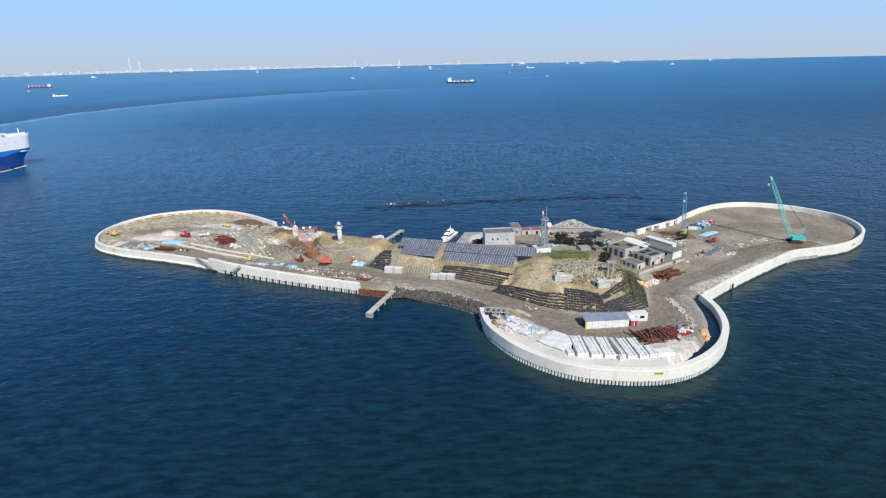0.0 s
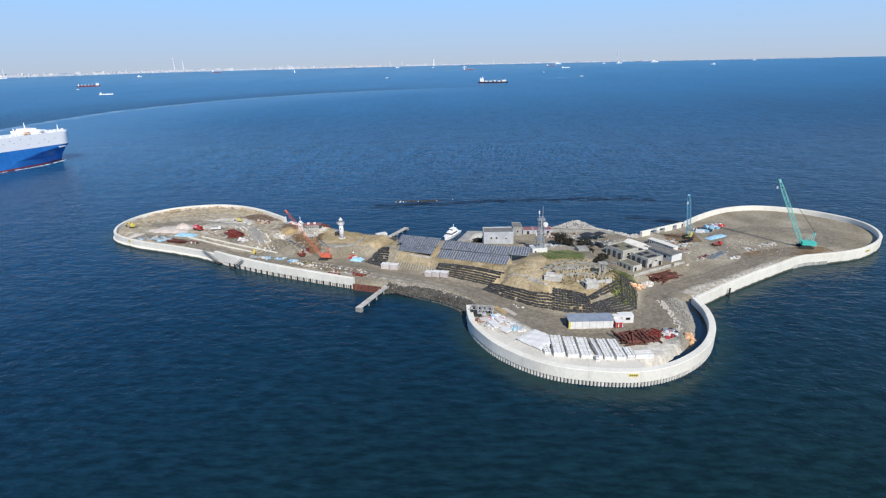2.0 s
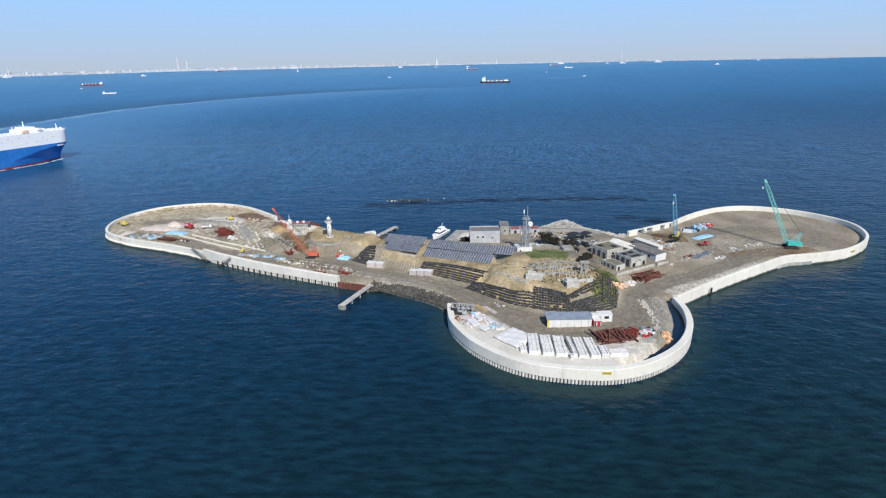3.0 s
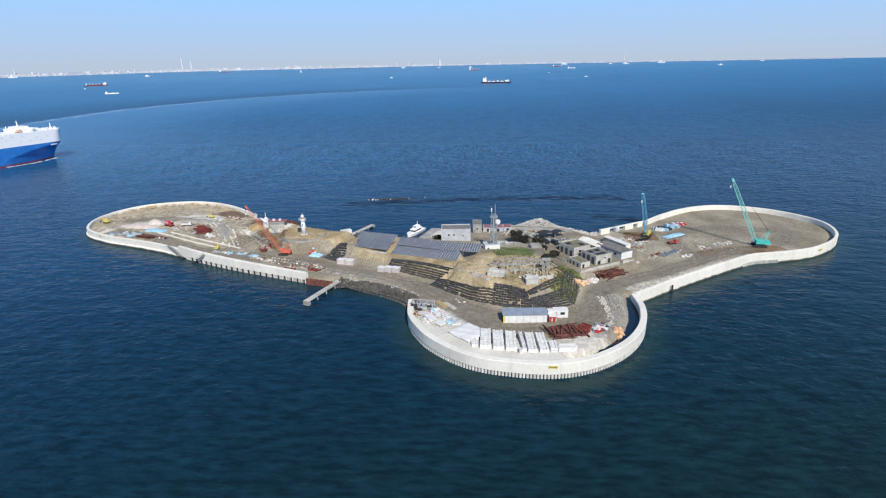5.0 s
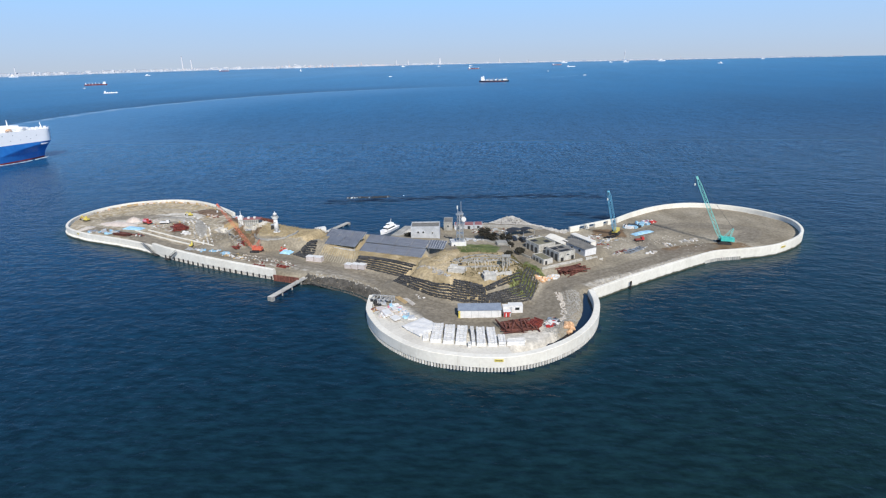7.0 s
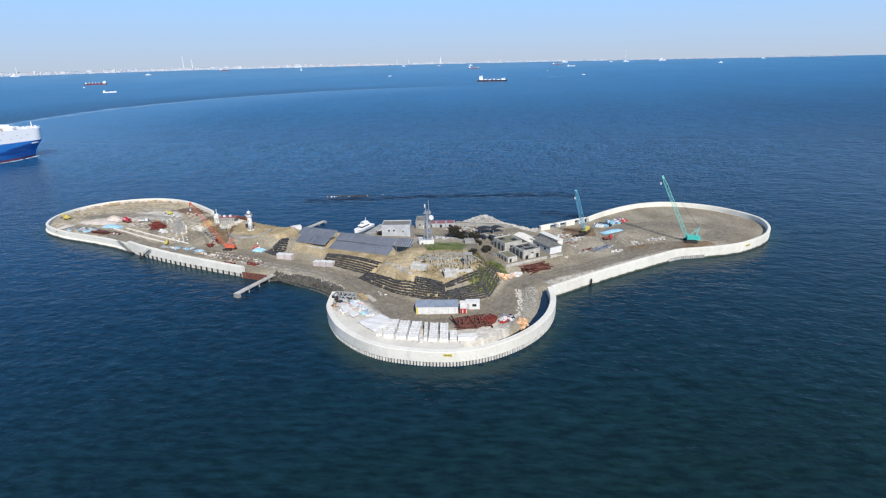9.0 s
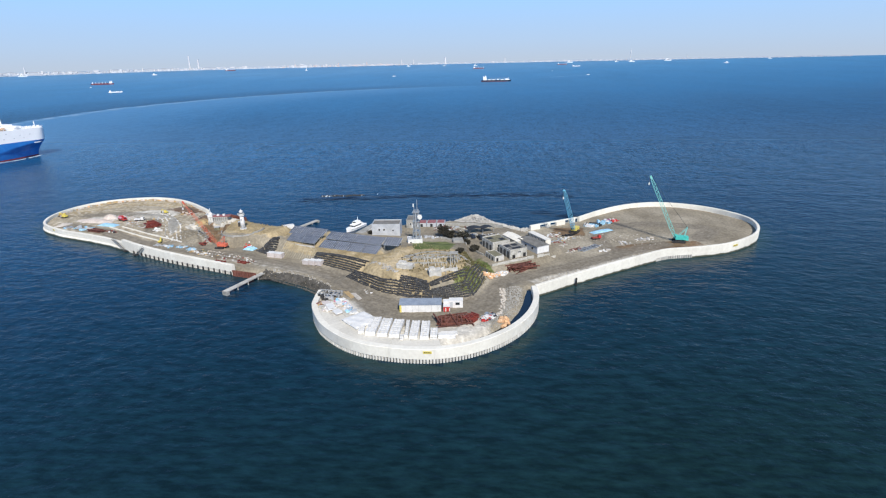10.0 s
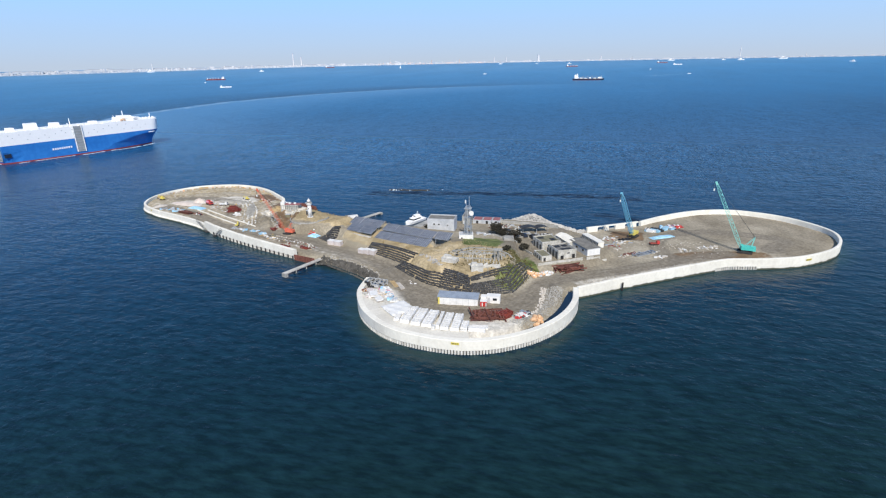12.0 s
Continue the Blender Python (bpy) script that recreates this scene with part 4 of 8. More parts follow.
def flat_house(name, label, x, y, z, rz, w, d, h, wall, roof, parapet=0.35, doors=(), windows=(), side_windows=(), side_doors=()):
    """A flat-roofed house; x, y is the front left corner, the front runs along local x."""
    t = thing(name, label, "building", x, y, z, rz)
    m = Mesh()
    m.box(w / 2, d / 2, -1.0, w, d, h + 1.0 - parapet)
    for cx, cy, sx, sy in ((w / 2, 0.12, w, 0.24), (w / 2, d - 0.12, w, 0.24), (0.12, d / 2, 0.24, d - 0.48), (w - 0.12, d / 2, 0.24, d - 0.48)):
        m.box(cx, cy, h - parapet, sx, sy, parapet)
    part("wall", m, wall, t)
    part("roof", Mesh().box(w / 2, d / 2, h - parapet - 0.02, w - 0.5, d - 0.5, 0.1), roof, t, "flat roof sheet")
    for u, dw, dh in doors:
        o = part("door", Mesh().box(u, -0.01, 0, dw, 0.1, dh), DARK, t, "dark doorway")
    for u, v, ww, wh in windows:
        f = part("window", Mesh().box(u, -0.01, v - 0.08, ww + 0.2, 0.06, wh + 0.16), WHITE, t)
        part("pane", Mesh().box(u, -0.05, v, ww, 0.04, wh), GLASS, f)
    for u, v, ww, wh in side_windows:
        f = part("window", Mesh().box(-0.01, u, v - 0.08, 0.06, ww + 0.2, wh + 0.16), WHITE, t)
        part("pane", Mesh().box(-0.05, u, v, 0.04, ww, wh), GLASS, f)
    for u, dw, dh in side_doors:
        part("bay_shade", Mesh().box(-0.01, u, 0, 0.1, dw, dh), RECESS, t, "dark flat panel for the shade in an open bay")
    return t


CREAM = surface("cream_sheet_paint", (0.68, 0.65, 0.57), (0.82, 0.79, 0.71), 0.6, 0.6, bump=0.05)


def pitched(name, w, d, z, rise, material, label):
    """A low gabled roof with eaves and standing seams, its ridge along the depth."""
    t = bpy.data.objects[name]
    m = Mesh()
    out = [(-0.25, 0.0), (w / 2, rise), (w + 0.25, 0.0), (w + 0.25, 0.12), (w / 2, rise + 0.14), (-0.25, 0.12)]
    v = [(x, y, z + h) for y in (-0.2, d + 0.2) for x, h in out]
    m.add(v, [tuple(range(5, -1, -1)), tuple(range(6, 12))] + [(i, (i + 1) % 6, (i + 1) % 6 + 6, i + 6) for i in range(6)])
    roof = part("pitched_roof", m, material, t, label)
    for k in range(int(d / 0.9)):
        y = 0.3 + k * 0.9
        part("seam", Mesh().beam((-0.2, y, z + 0.14), (w / 2, y, z + rise + 0.16), 0.06).beam((w / 2, y, z + rise + 0.16), (w + 0.2, y, z + 0.14), 0.06), material, roof)
    part("gable_end", Mesh().add([(0.05, 0.02, z - 0.1), (w - 0.05, 0.02, z - 0.1), (w / 2, 0.02, z + rise - 0.05), (0.05, 0.14, z - 0.1), (w - 0.05, 0.14, z - 0.1), (w / 2, 0.14, z + rise - 0.05)],
                                [(0, 1, 2), (5, 4, 3), (0, 3, 4, 1), (1, 4, 5, 2), (2, 5, 3, 0)]), material, t)


flat_house("block_house", "grey concrete house with a dark flat roof above the quay", 16.2, 212.6, 5.0, 4, 12.5, 7.6, 5.6, WALL_GREY, ROOF_GREY, 0.5,
           windows=((3.2, 2.6, 0.8, 0.8), (5.4, 2.6, 0.8, 0.8), (9.4, 2.4, 0.7, 0.6)))
flat_house("concrete_house", "small concrete house with a mossy flat roof", 70.9, 185.4, 4.1, 30, 4.2, 7.5, 2.2, HUT_CONCRETE, ROOF_GREEN, 0.25,
           doors=((1.2, 0.9, 1.5),), side_doors=((1.8, 1.0, 1.5), (4.2, 1.0, 1.5), (6.2, 0.9, 1.5)))
flat_house("concrete_house", "weathered buff concrete house with dark doorways", 76.9, 188.9, 4.1, 31, 7.8, 8.4, 3.8, WALL_BUFF, ROOF_GREY, 0.5,
           doors=((1.7, 1.3, 1.6), (6.6, 1.2, 1.8)), windows=((4.3, 2.2, 1.2, 0.5),), side_doors=((1.5, 1.5, 2.9), (4.1, 1.6, 2.9), (6.8, 1.5, 2.9)))
buff_house = bpy.data.objects["concrete_house.001"]
for u, v, w, d in ((2.3, 5.9, 2.2, 2.2), (5.4, 6.0, 2.2, 2.0), (4.4, 2.4, 4.2, 1.5)):
    part("roof_light", Mesh().box(u, v, 3.36, w, d, 0.12), DARK, buff_house, "dark roof light")
flat_house("concrete_house", "grey shed-like house with a dark roof and white gable", 87.7, 195.3, 4.2, 34, 6.0, 13.0, 2.9, WALL_GREY, ROOF_GREY, 0.15,
           windows=(), side_windows=((3.0, 1.2, 1.2, 0.9), (7.5, 1.2, 1.2, 0.9)))
flat_house("concrete_house", "large weathered concrete house with a grey roof", 69.9, 197.2, 4.1, 32, 8.2, 8.8, 4.0, WALL_BUFF, ROOF_GREEN, 0.4,
           doors=((7.0, 1.4, 2.2),), windows=((3.0, 1.8, 1.3, 0.9),), side_doors=((1.6, 1.4, 2.6), (4.4, 1.5, 2.8), (7.2, 1.4, 2.6)))
for u, v, w, d in ((2.4, 6.4, 2.4, 2.4), (6.2, 3.2, 2.2, 2.6)):
    part("roof_opening", Mesh().box(u, v, 3.62, w, d, 0.1), DARK, bpy.data.objects["concrete_house.003"], "dark opening in the broken roof")
flat_house("storage_shed", "low shed with a bright cream sheet roof", 80.2, 203.6, 4.2, 32, 5.0, 11.5, 2.2, WALL_BUFF, CREAM, 0.05)
pitched("storage_shed", 5.0, 11.5, 2.2, 0.9, CREAM, "pitched cream sheet roof")
part("gable", Mesh().box(3.0, 0.0, 0.1, 5.6, 0.12, 2.5), WHITE, bpy.data.objects["concrete_house.002"], "white gable wall")
pitched("concrete_house.002", 6.0, 13.0, 2.85, 0.5, ROOF_GREY, "dark grey sheet roof")


def ribbed_shed(x, y, z, rz, w, d, h):
    t = thing("ribbed_shed", "long white shed with ribbed sheet walls", "shed", x, y, z, rz)
    part("wall", Mesh().box(w / 2, d / 2, -0.6, w, d, h + 0.5), CREAM, t)
    part("roof", Mesh().box(w / 2, d / 2, h - 0.1, w + 0.3, d + 0.3, 0.15), CREAM, t)
    for k in range(12):
        part("rib_gap_shade", Mesh().box(-0.06, 0.7 + k * (d - 1.2) / 11, 0.9, 0.12, 0.42, h - 1.3), RECESS, t, "" if k else "dark flat strip for the shade between white ribs")
    return t


ribbed_shed(91.9, 206.2, 4.0, 32, 2.6, 13.0, 2.6)
flat_house("radio_house", "small white house at the foot of the radio tower", 35.2, 196.2, 6.6, 14, 6.0, 4.8, 2.5, WHITE, WALL_GREY, 0.2, windows=((1.2, 0.9, 0.6, 0.6),))
flat_house("old_store", "grey stone store above the north shore", 29.2, 226.5, 4.4, 3, 4.0, 8.0, 4.2, CONCRETE_OLD, ROOF_GREY, 0.2, windows=((2.0, 1.8, 0.8, 0.9),))
for k, (x, y, w, r) in enumerate(((33.8, 229, 4.4, ROOF_RED), (38.4, 229.3, 4.4, ROOF_RED), (43.0, 229.8, 3.8, ROOF_RED))):
    t = flat_house("low_store", "low grey store with a red sheet roof", x, y, 4.3, 2, w, 5.5, 2.1, WALL_GREY, r, 0.02, doors=((w / 2, 1.1, 1.7),))
flat_house("bunker", "squat grey concrete bunker beside the grass", 53.6, 200.4, 5.0, 12, 4.2, 4.0, 2.6, CONCRETE_OLD, CONCRETE_OLD, 0.1)


def wall_run(name, label, pts, h, w, material, category="wall"):
    m = Mesh()
    for (ax, ay), (bx, by) in zip(pts[:-1], pts[1:]):
        steps = max(1, int(math.hypot(bx - ax, by - ay) / 3))
        for k in range(steps):
            p, q = [(ax + (bx - ax) * j / steps, ay + (by - ay) * j / steps) for j in (k, k + 1)]
            z = min(gz(*p), gz(*q)) - 0.3
            m.box((p[0] + q[0]) / 2, (p[1] + q[1]) / 2, z, math.hypot(q[0] - p[0], q[1] - p[1]) + 0.02, w, h + 0.3, math.degrees(math.atan2(q[1] - p[1], q[0] - p[0])))
    return solid(name, m, material, label, category)


wall_run("garden_wall", "low pale wall before the concrete houses", [(70, 180.8), (86.2, 191.2)], 0.9, 0.35, WALL_BUFF)
wall_run("garden_wall", "low pale wall before the concrete houses", [(87.6, 191.8), (95.2, 197.4)], 0.9, 0.35, WALL_BUFF)
wall_run("yard_wall", "pale concrete yard wall", [(43.5, 213), (47, 209), (53, 206.5)], 1.0, 0.4, CONCRETE_OLD)
wall_run("yard_wall", "long pale concrete retaining wall of the yard", [(46, 232), (60, 232), (74, 229)], 1.3, 0.5, CONCRETE_OLD)
wall_run("yard_wall", "pale concrete yard wall", [(57, 204), (66.5, 192)], 0.8, 0.4, CONCRETE_OLD)
wall_run("mound_wall", "curved stone retaining wall below the lighthouse",
         [(-45.4 + 9.6 * math.cos(a), 215.9 + 9.6 * math.sin(a)) for a in np.linspace(-3.3, 0.1, 18)], 0.75, 0.4, CONCRETE_OLD)


# ---- lighthouse and radio tower ----
def lighthouse(x, y, z):
    t = thing("lighthouse", "slim white round lighthouse with a domed lantern and gallery", "lighthouse", x, y, z)
    part("base", Mesh().tube((0, 0, -0.4), (0, 0, 0.3), 1.5, n=20), WHITE, t)
    part("tower", Mesh().tube((0, 0, 0.35), (0, 0, 6.3), 1.12, 0.84, n=24), WHITE, t, smooth=True)
    part("gallery", Mesh().tube((0, 0, 6.3), (0, 0, 6.6), 1.3, n=20), WHITE, t)
    rail = Mesh()
    for i in range(14):
        a, b = 2 * math.pi * i / 14, 2 * math.pi * (i + 1) / 14
        rail.beam((1.22 * math.cos(a), 1.22 * math.sin(a), 6.6), (1.22 * math.cos(a), 1.22 * math.sin(a), 7.5), 0.06)
        for h in (7.05, 7.5):
            rail.beam((1.22 * math.cos(a), 1.22 * math.sin(a), h), (1.22 * math.cos(b), 1.22 * math.sin(b), h), 0.06)
    part("railing", rail, WHITE, t)
    lantern = part("lantern", Mesh().tube((0, 0, 6.6), (0, 0, 8.2), 0.78, n=16), WHITE, t)
    part("glazing", Mesh().tube((0, 0, 7.35), (0, 0, 7.85), 0.8, n=16), GLASS, lantern)
    part("dome", Mesh().dome(0, 0, 8.2, 0.88, 0.75), WHITE, t, smooth=True)
    part("finial", Mesh().tube((0, 0, 8.95), (0, 0, 9.5), 0.12, n=6), WHITE, t)
    part("side_box", Mesh().box(1.45, -0.3, 6.7, 0.5, 0.6, 0.7), STEEL, t)
    part("side_box", Mesh().box(-1.45, -0.3, 6.7, 0.5, 0.6, 0.7), STEEL, t)
    door = part("door", Mesh().box(0.5, -1.22, 0.35, 0.7, 0.25, 1.8), WALL_GREY, t)
    part("window", Mesh().box(0.1, -1.12, 4.4, 0.3, 0.2, 0.5), GLASS, t)
    return t


lighthouse(-45.4, 215.9, 6.7)
# added dark box; stands for a dark spot whose cause is unknown
dark_box = thing("dark_box", "small dark box added for a dark spot behind the lighthouse", "hut", -48.5, 220.0, 6.3, 12)
part("body", Mesh().box(0, 0, -0.5, 2.0, 1.8, 3.0), DARK_STEEL, dark_box)
part("roof", Mesh().box(0, 0, 2.5, 2.2, 2.0, 0.12), WALL_GREY, dark_box)


def lattice(m, p, q, w0, w1, bays, bar, side=None):
    """Four chords with zigzag bracing between p and q."""
    p, q = Vector(p), Vector(q)
    d = (q - p).normalized()
    s = Vector(side).normalized() if side else d.cross(Vector((0, 0, 1))).normalized()
    u = s.cross(d).normalized()

    def corner(t, i, w):
        a, b = ((-1, -1), (1, -1), (1, 1), (-1, 1))[i % 4]
        return p + (q - p) * t + (s * a + u * b) * w * 0.5

    def width(t):
        return (w0 + (w1 - w0) * t) * min(1.0, 0.35 + 6 * t, 0.35 + 6 * (1 - t)) if side is None else w0 + (w1 - w0) * t

    for k in range(bays):
        a, b = k / bays, (k + 1) / bays
        for i in range(4):
            m.beam(corner(a, i, width(a)), corner(b, i, width(b)), bar)
            m.beam(corner(a, i, width(a)), corner(b, i + 1, width(b)), bar * 0.7)
            m.beam(corner(b, i, width(b)), corner(b, i + 1, width(b)), bar * 0.6)
    return m


def radio_tower(x, y, z):
    t = thing("radio_tower", "grey steel lattice radio tower with a white dish", "radio tower", x, y, z)
    part("footing", Mesh().box(0, 0, -1.0, 4.2, 4.2, 1.5), CONCRETE_OLD, t)
    part("mast", lattice(Mesh(), (0, 0, 0.5), (0, 0, 14.0), 3.0, 1.7, 7, 0.2, side=(1, 0, 0)), STEEL, t)
    for h in (5.0, 9.2, 13.0):
        part("platform", Mesh().box(0, 0, h, 3.0, 3.0, 0.18), STEEL, t)
    part("top_pole", Mesh().tube((0.5, 0, 14.0), (0.5, 0, 18.2), 0.11, n=6), STEEL, t)
    part("top_pole", Mesh().tube((-0.8, 0, 13.0), (-0.8, 0, 16.4), 0.1, n=6), STEEL, t)
    dish = part("dish", Mesh().tube((1.5, -0.8, 11.2), (1.8, -1.3, 11.2), 1.1, 0.95, n=18), WHITE, t, "white round dish")
    part("dish_arm", Mesh().beam((0.8, 0, 11.2), (1.5, -0.8, 11.2), 0.2), STEEL, dish)
    for h, a in ((12.0, 0.9), (15.4, -0.9), (6.5, -1.6)):
        part("aerial", Mesh().box(a, -0.6, h, 0.45, 0.35, 1.3), WHITE, t, "white aerial")
    part("ladder", Mesh().box(0, -1.5, 0.5, 0.5, 0.08, 13), STEEL, t)
    return t


radio_tower(38.4, 199.4, 7.0)


# ---- cranes ----
PALE_TEAL = surface("faded_teal_paint", (0.16, 0.52, 0.46), (0.28, 0.66, 0.6), 1.0, 0.5, bump=0.05)


def crawler_crane(label, x, y, rz, tip, paint, body_paint, boom_w=1.5, gantry=True, bays=16, boom_label="", bar=0.17, size=1.0):
    """Tracks, turning body, cab, counterweight, raised lattice boom to tip (world), hook and cables."""
    z = gz(x, y)
    t = thing("crawler_crane", label, "crane", x, y, z)
    turn = Matrix.Rotation(radians(rz), 4, "Z") @ Matrix.Scale(size, 4)

    def put(name, m, material, lab="", parent=t):
        m.v = [tuple(turn @ Vector(p)) for p in m.v] if parent is t else m.v
        return part(name, m, material, parent, lab)

    for s in (-2.1, 2.1):
        tr = Mesh()
        prof = [(-3.2, 0.25), (-2.8, 0.0), (2.8, 0.0), (3.2, 0.25), (3.2, 0.85), (2.8, 1.1), (-2.8, 1.1), (-3.2, 0.85)]
        v = [(a, s - 0.45, b) for a, b in prof] + [(a, s + 0.45, b) for a, b in prof]
        tr.add(v, [tuple(range(8)), tuple(range(15, 7, -1))] + [(i, i + 8, (i + 1) % 8 + 8, (i + 1) % 8) for i in range(8)])
        put("track", tr, DARK_STEEL, "dark steel crawler track")
    put("undercarriage", Mesh().box(0, 0, 0.5, 3.4, 3.4, 0.8), DARK_STEEL)
    put("slew_ring", Mesh().tube((0, 0, 1.2), (0, 0, 1.6), 1.3, n=16), DARK_STEEL)
    put("body", Mesh().box(-0.8, 0, 1.6, 5.2, 3.0, 1.9), body_paint)
    put("counterweight", Mesh().box(-3.9, 0, 1.5, 1.3, 3.3, 1.8, taper=0.06), body_paint)
    cab = put("cab", Mesh().box(1.7, -1.2, 1.6, 1.5, 1.2, 2.2, taper=0.08), body_paint)
    pane = Mesh().box(2.42, -1.2, 2.5, 0.08, 1.0, 1.0)
    pane.v = [tuple(turn @ Vector(p)) for p in pane.v]
    part("window", pane, GLASS, cab)
    if gantry:
        g = Mesh()
        for s in (-0.9, 0.9):
            g.beam((-2.6, s, 3.4), (-3.4, s, 8.2), 0.22)
            g.beam((0.4, s, 3.4), (-3.4, s, 8.2), 0.18)
        g.beam((-3.4, -0.9, 8.2), (-3.4, 0.9, 8.2), 0.22)
        put("gantry", g, paint)
    foot = turn @ Vector((1.8, 0, 2.2))
    top = Vector(tip) - Vector((x, y, z))
    part("boom", lattice(Mesh(), foot, top, boom_w, boom_w * 0.8, bays, bar), paint, t, boom_label)
    head = part("boom_head", Mesh().beam(top - (top - foot).normalized() * 0.9, top + (top - foot).normalized() * 0.5, boom_w * 0.55), paint, t)
    if gantry:
        c = Mesh()
        for s in (-0.8, 0.8):
            c.beam(turn @ Vector((-3.4, s, 8.2)), top, 0.07)
        part("pendant_cable", c, DARK_STEEL, t)
    drop = min(2.6, top.z * 0.2)
    over = (top - foot)
    over.z = 0
    over = over.normalized() * 0.5
    hook = part("hook_block", Mesh().box(top.x + over.x, top.y + over.y, top.z - drop - 0.7, 0.45, 0.4, 0.9), WHITE, t, "pale hook block")
    part("hoist_cable", Mesh().beam((top.x + over.x, top.y + over.y, top.z - drop), (top.x + over.x, top.y + over.y, top.z), 0.12), DARK_STEEL, hook)
    return t


crawler_crane("teal crawler crane with a raised lattice boom", 149.6, 219.2, 170, (135.7, 221.0, 30.3), PALE_TEAL, TEAL, 1.4, bar=0.12, size=0.82, boom_label="pale teal lattice boom")
crawler_crane("yellow crawler crane with a pale blue lattice boom", 107.0, 231.2, 245, (99.8, 218.4, 24.6), BLUE_PAINT, YELLOW, 1.5, gantry=False, boom_label="pale blue lattice boom", bar=0.13, size=0.72)
crawler_crane("orange-red crawler crane with a long red lattice boom", -49.5, 201.4, 177, (-63.3, 201.2, 23.0), ORANGE_RED, ORANGE_RED, 1.05, gantry=True, bays=11, bar=0.055, size=0.66)


# ---- solar arrays ----
panel_mesh = Mesh().box(0, 0, 0, 0.84, 1.57, 0.05).data("panel", PANEL)


def solar_table(x, y, z, rz, cols, pitch, rows=3, tilt=23, rise=0.0):
    """A tilted table of panels on posts; x, y, z is its lower left corner."""
    t = thing("solar_table", "tilted table of dark blue solar panels on steel posts", "solar panel", x, y, z, rz, group="solar tables on the ridge")
    t.matrix_basis = pose(x, y, z, 0, -rise, rz)
    c, s = math.cos(radians(tilt)), math.sin(radians(tilt))
    w, d = cols * pitch, rows * 1.64
    back = Mesh()
    plate = [(0, 0, 0), (w, 0, 0), (w, d * c, d * s), (0, d * c, d * s)]
    under = [(p[0], p[1] + 0.06 * s, p[2] - 0.06 * c) for p in plate]
    back.add(plate + under, [(0, 1, 2, 3), (7, 6, 5, 4), (0, 4, 5, 1), (1, 5, 6, 2), (2, 6, 7, 3), (3, 7, 4, 0)])
    part("table_frame", back, PANEL_FRAME, t, "pale metal table frame")
    for k in range(cols):
        for r in range(rows):
            u = (r + 0.5) * 1.64
            piece("panel", panel_mesh, t, pose(0, 0, 0) @ Matrix.Translation(((k + 0.5) * pitch, u * c, u * s + 0.02)) @ Matrix.Rotation(radians(tilt), 4, "X"))
    for u in (0.6, w - 0.6):
        part("post", Mesh().box(u, 0.5, -2.6, 0.14, 0.14, 2.7), STEEL, t)
        part("post", Mesh().box(u, d * c - 0.5, -2.6, 0.14, 0.14, 2.6 + d * s - 0.3), STEEL, t)
    return t


def solar_row(p, q, z0, z1, tables, cols):
    """Tables side by side from p to q, their lower edge rising from z0 to z1 and clear of the ground."""
    a = math.degrees(math.atan2(q[1] - p[1], q[0] - p[0]))
    spots = [(p[0] + (q[0] - p[0]) * u, p[1] + (q[1] - p[1]) * u) for u in np.linspace(0, 1, tables + 1)]
    clear = max(0.0, max(gz(*s) + 0.2 - (z0 + (z1 - z0) * k / tables) for k, s in enumerate(spots)))
    for k in range(tables):
        x, y = spots[k]
        rise = math.degrees(math.atan2(z1 - z0, math.hypot(q[0] - p[0], q[1] - p[1])))
        run = math.hypot(q[0] - p[0], q[1] - p[1]) / tables - 0.22
        solar_table(x, y, clear + z0 + (z1 - z0) * k / tables, a, cols, run / cols, rise=rise)


solar_row((-18.4, 199.8), (-4.0, 194.9), 6.3, 6.5, 2, 8)
solar_row((-19.6, 206.0), (-2.4, 200.2), 8.3, 8.6, 3, 6)
solar_row((-2.2, 193.6), (24.8, 183.2), 6.2, 7.3, 4, 7)
solar_row((-0.8, 199.0), (25.6, 188.6), 8.2, 9.1, 4, 7)
solar_row((26.0, 189.4), (33.0, 187.6), 9.1, 9.3, 1, 7)


solar_skirt = thing("solar_skirt", "low pale concrete footing below the western solar tables", "footing", -18.6, 199.4, 5.7, -18.8)
for k in range(5):
    part("footing_block", Mesh().box(1.5 + k * 3.05, 0, -0.8, 2.9, 0.5, 1.2), HUT_CONCRETE, solar_skirt)


# ---- black bag terraces ----
def bag_data(name, material, seed, deep=0.82, tall=0.72):
    """A filled woven bag: squarish, slumped, with a tucked top."""
    rng = random.Random(seed)
    m = Mesh()
    n = 12
    for lz, lr in ((0.0, 0.9), (0.22, 1.0), (0.72, 0.97), (0.93, 0.8), (1.0, 0.5)):
        for i in range(n):
            a = 2 * math.pi * i / n + 0.26
            k = lr * rng.uniform(0.95, 1.04) / max(abs(math.cos(a)), abs(math.sin(a))) ** 0.85
            m.v.append((0.45 * k * math.cos(a), deep / 2 * k * math.sin(a), tall * lz))
    m.f = [(j * n + i, j * n + (i + 1) % n, (j + 1) * n + (i + 1) % n, (j + 1) * n + i) for j in range(4) for i in range(n)] + [tuple(range(4 * n, 5 * n))]
    return m.data(name, material)


black_bags = [bag_data("bag", BLACK_BAG, k, 0.5, 0.66) for k in range(4)]
white_bags = [bag_data("bag", WHITE_BAG, k + 5) for k in range(3)]
small_bags = [bag_data("bag", m_, k + 13) for k, m_ in enumerate((WHITE_BAG, WHITE_BAG, CONCRETE_OLD))]
for me_ in small_bags:
    me_.transform(Matrix.Scale(0.72, 4))
orange_bags = [bag_data("bag", ORANGE, k + 9) for k in range(3)]


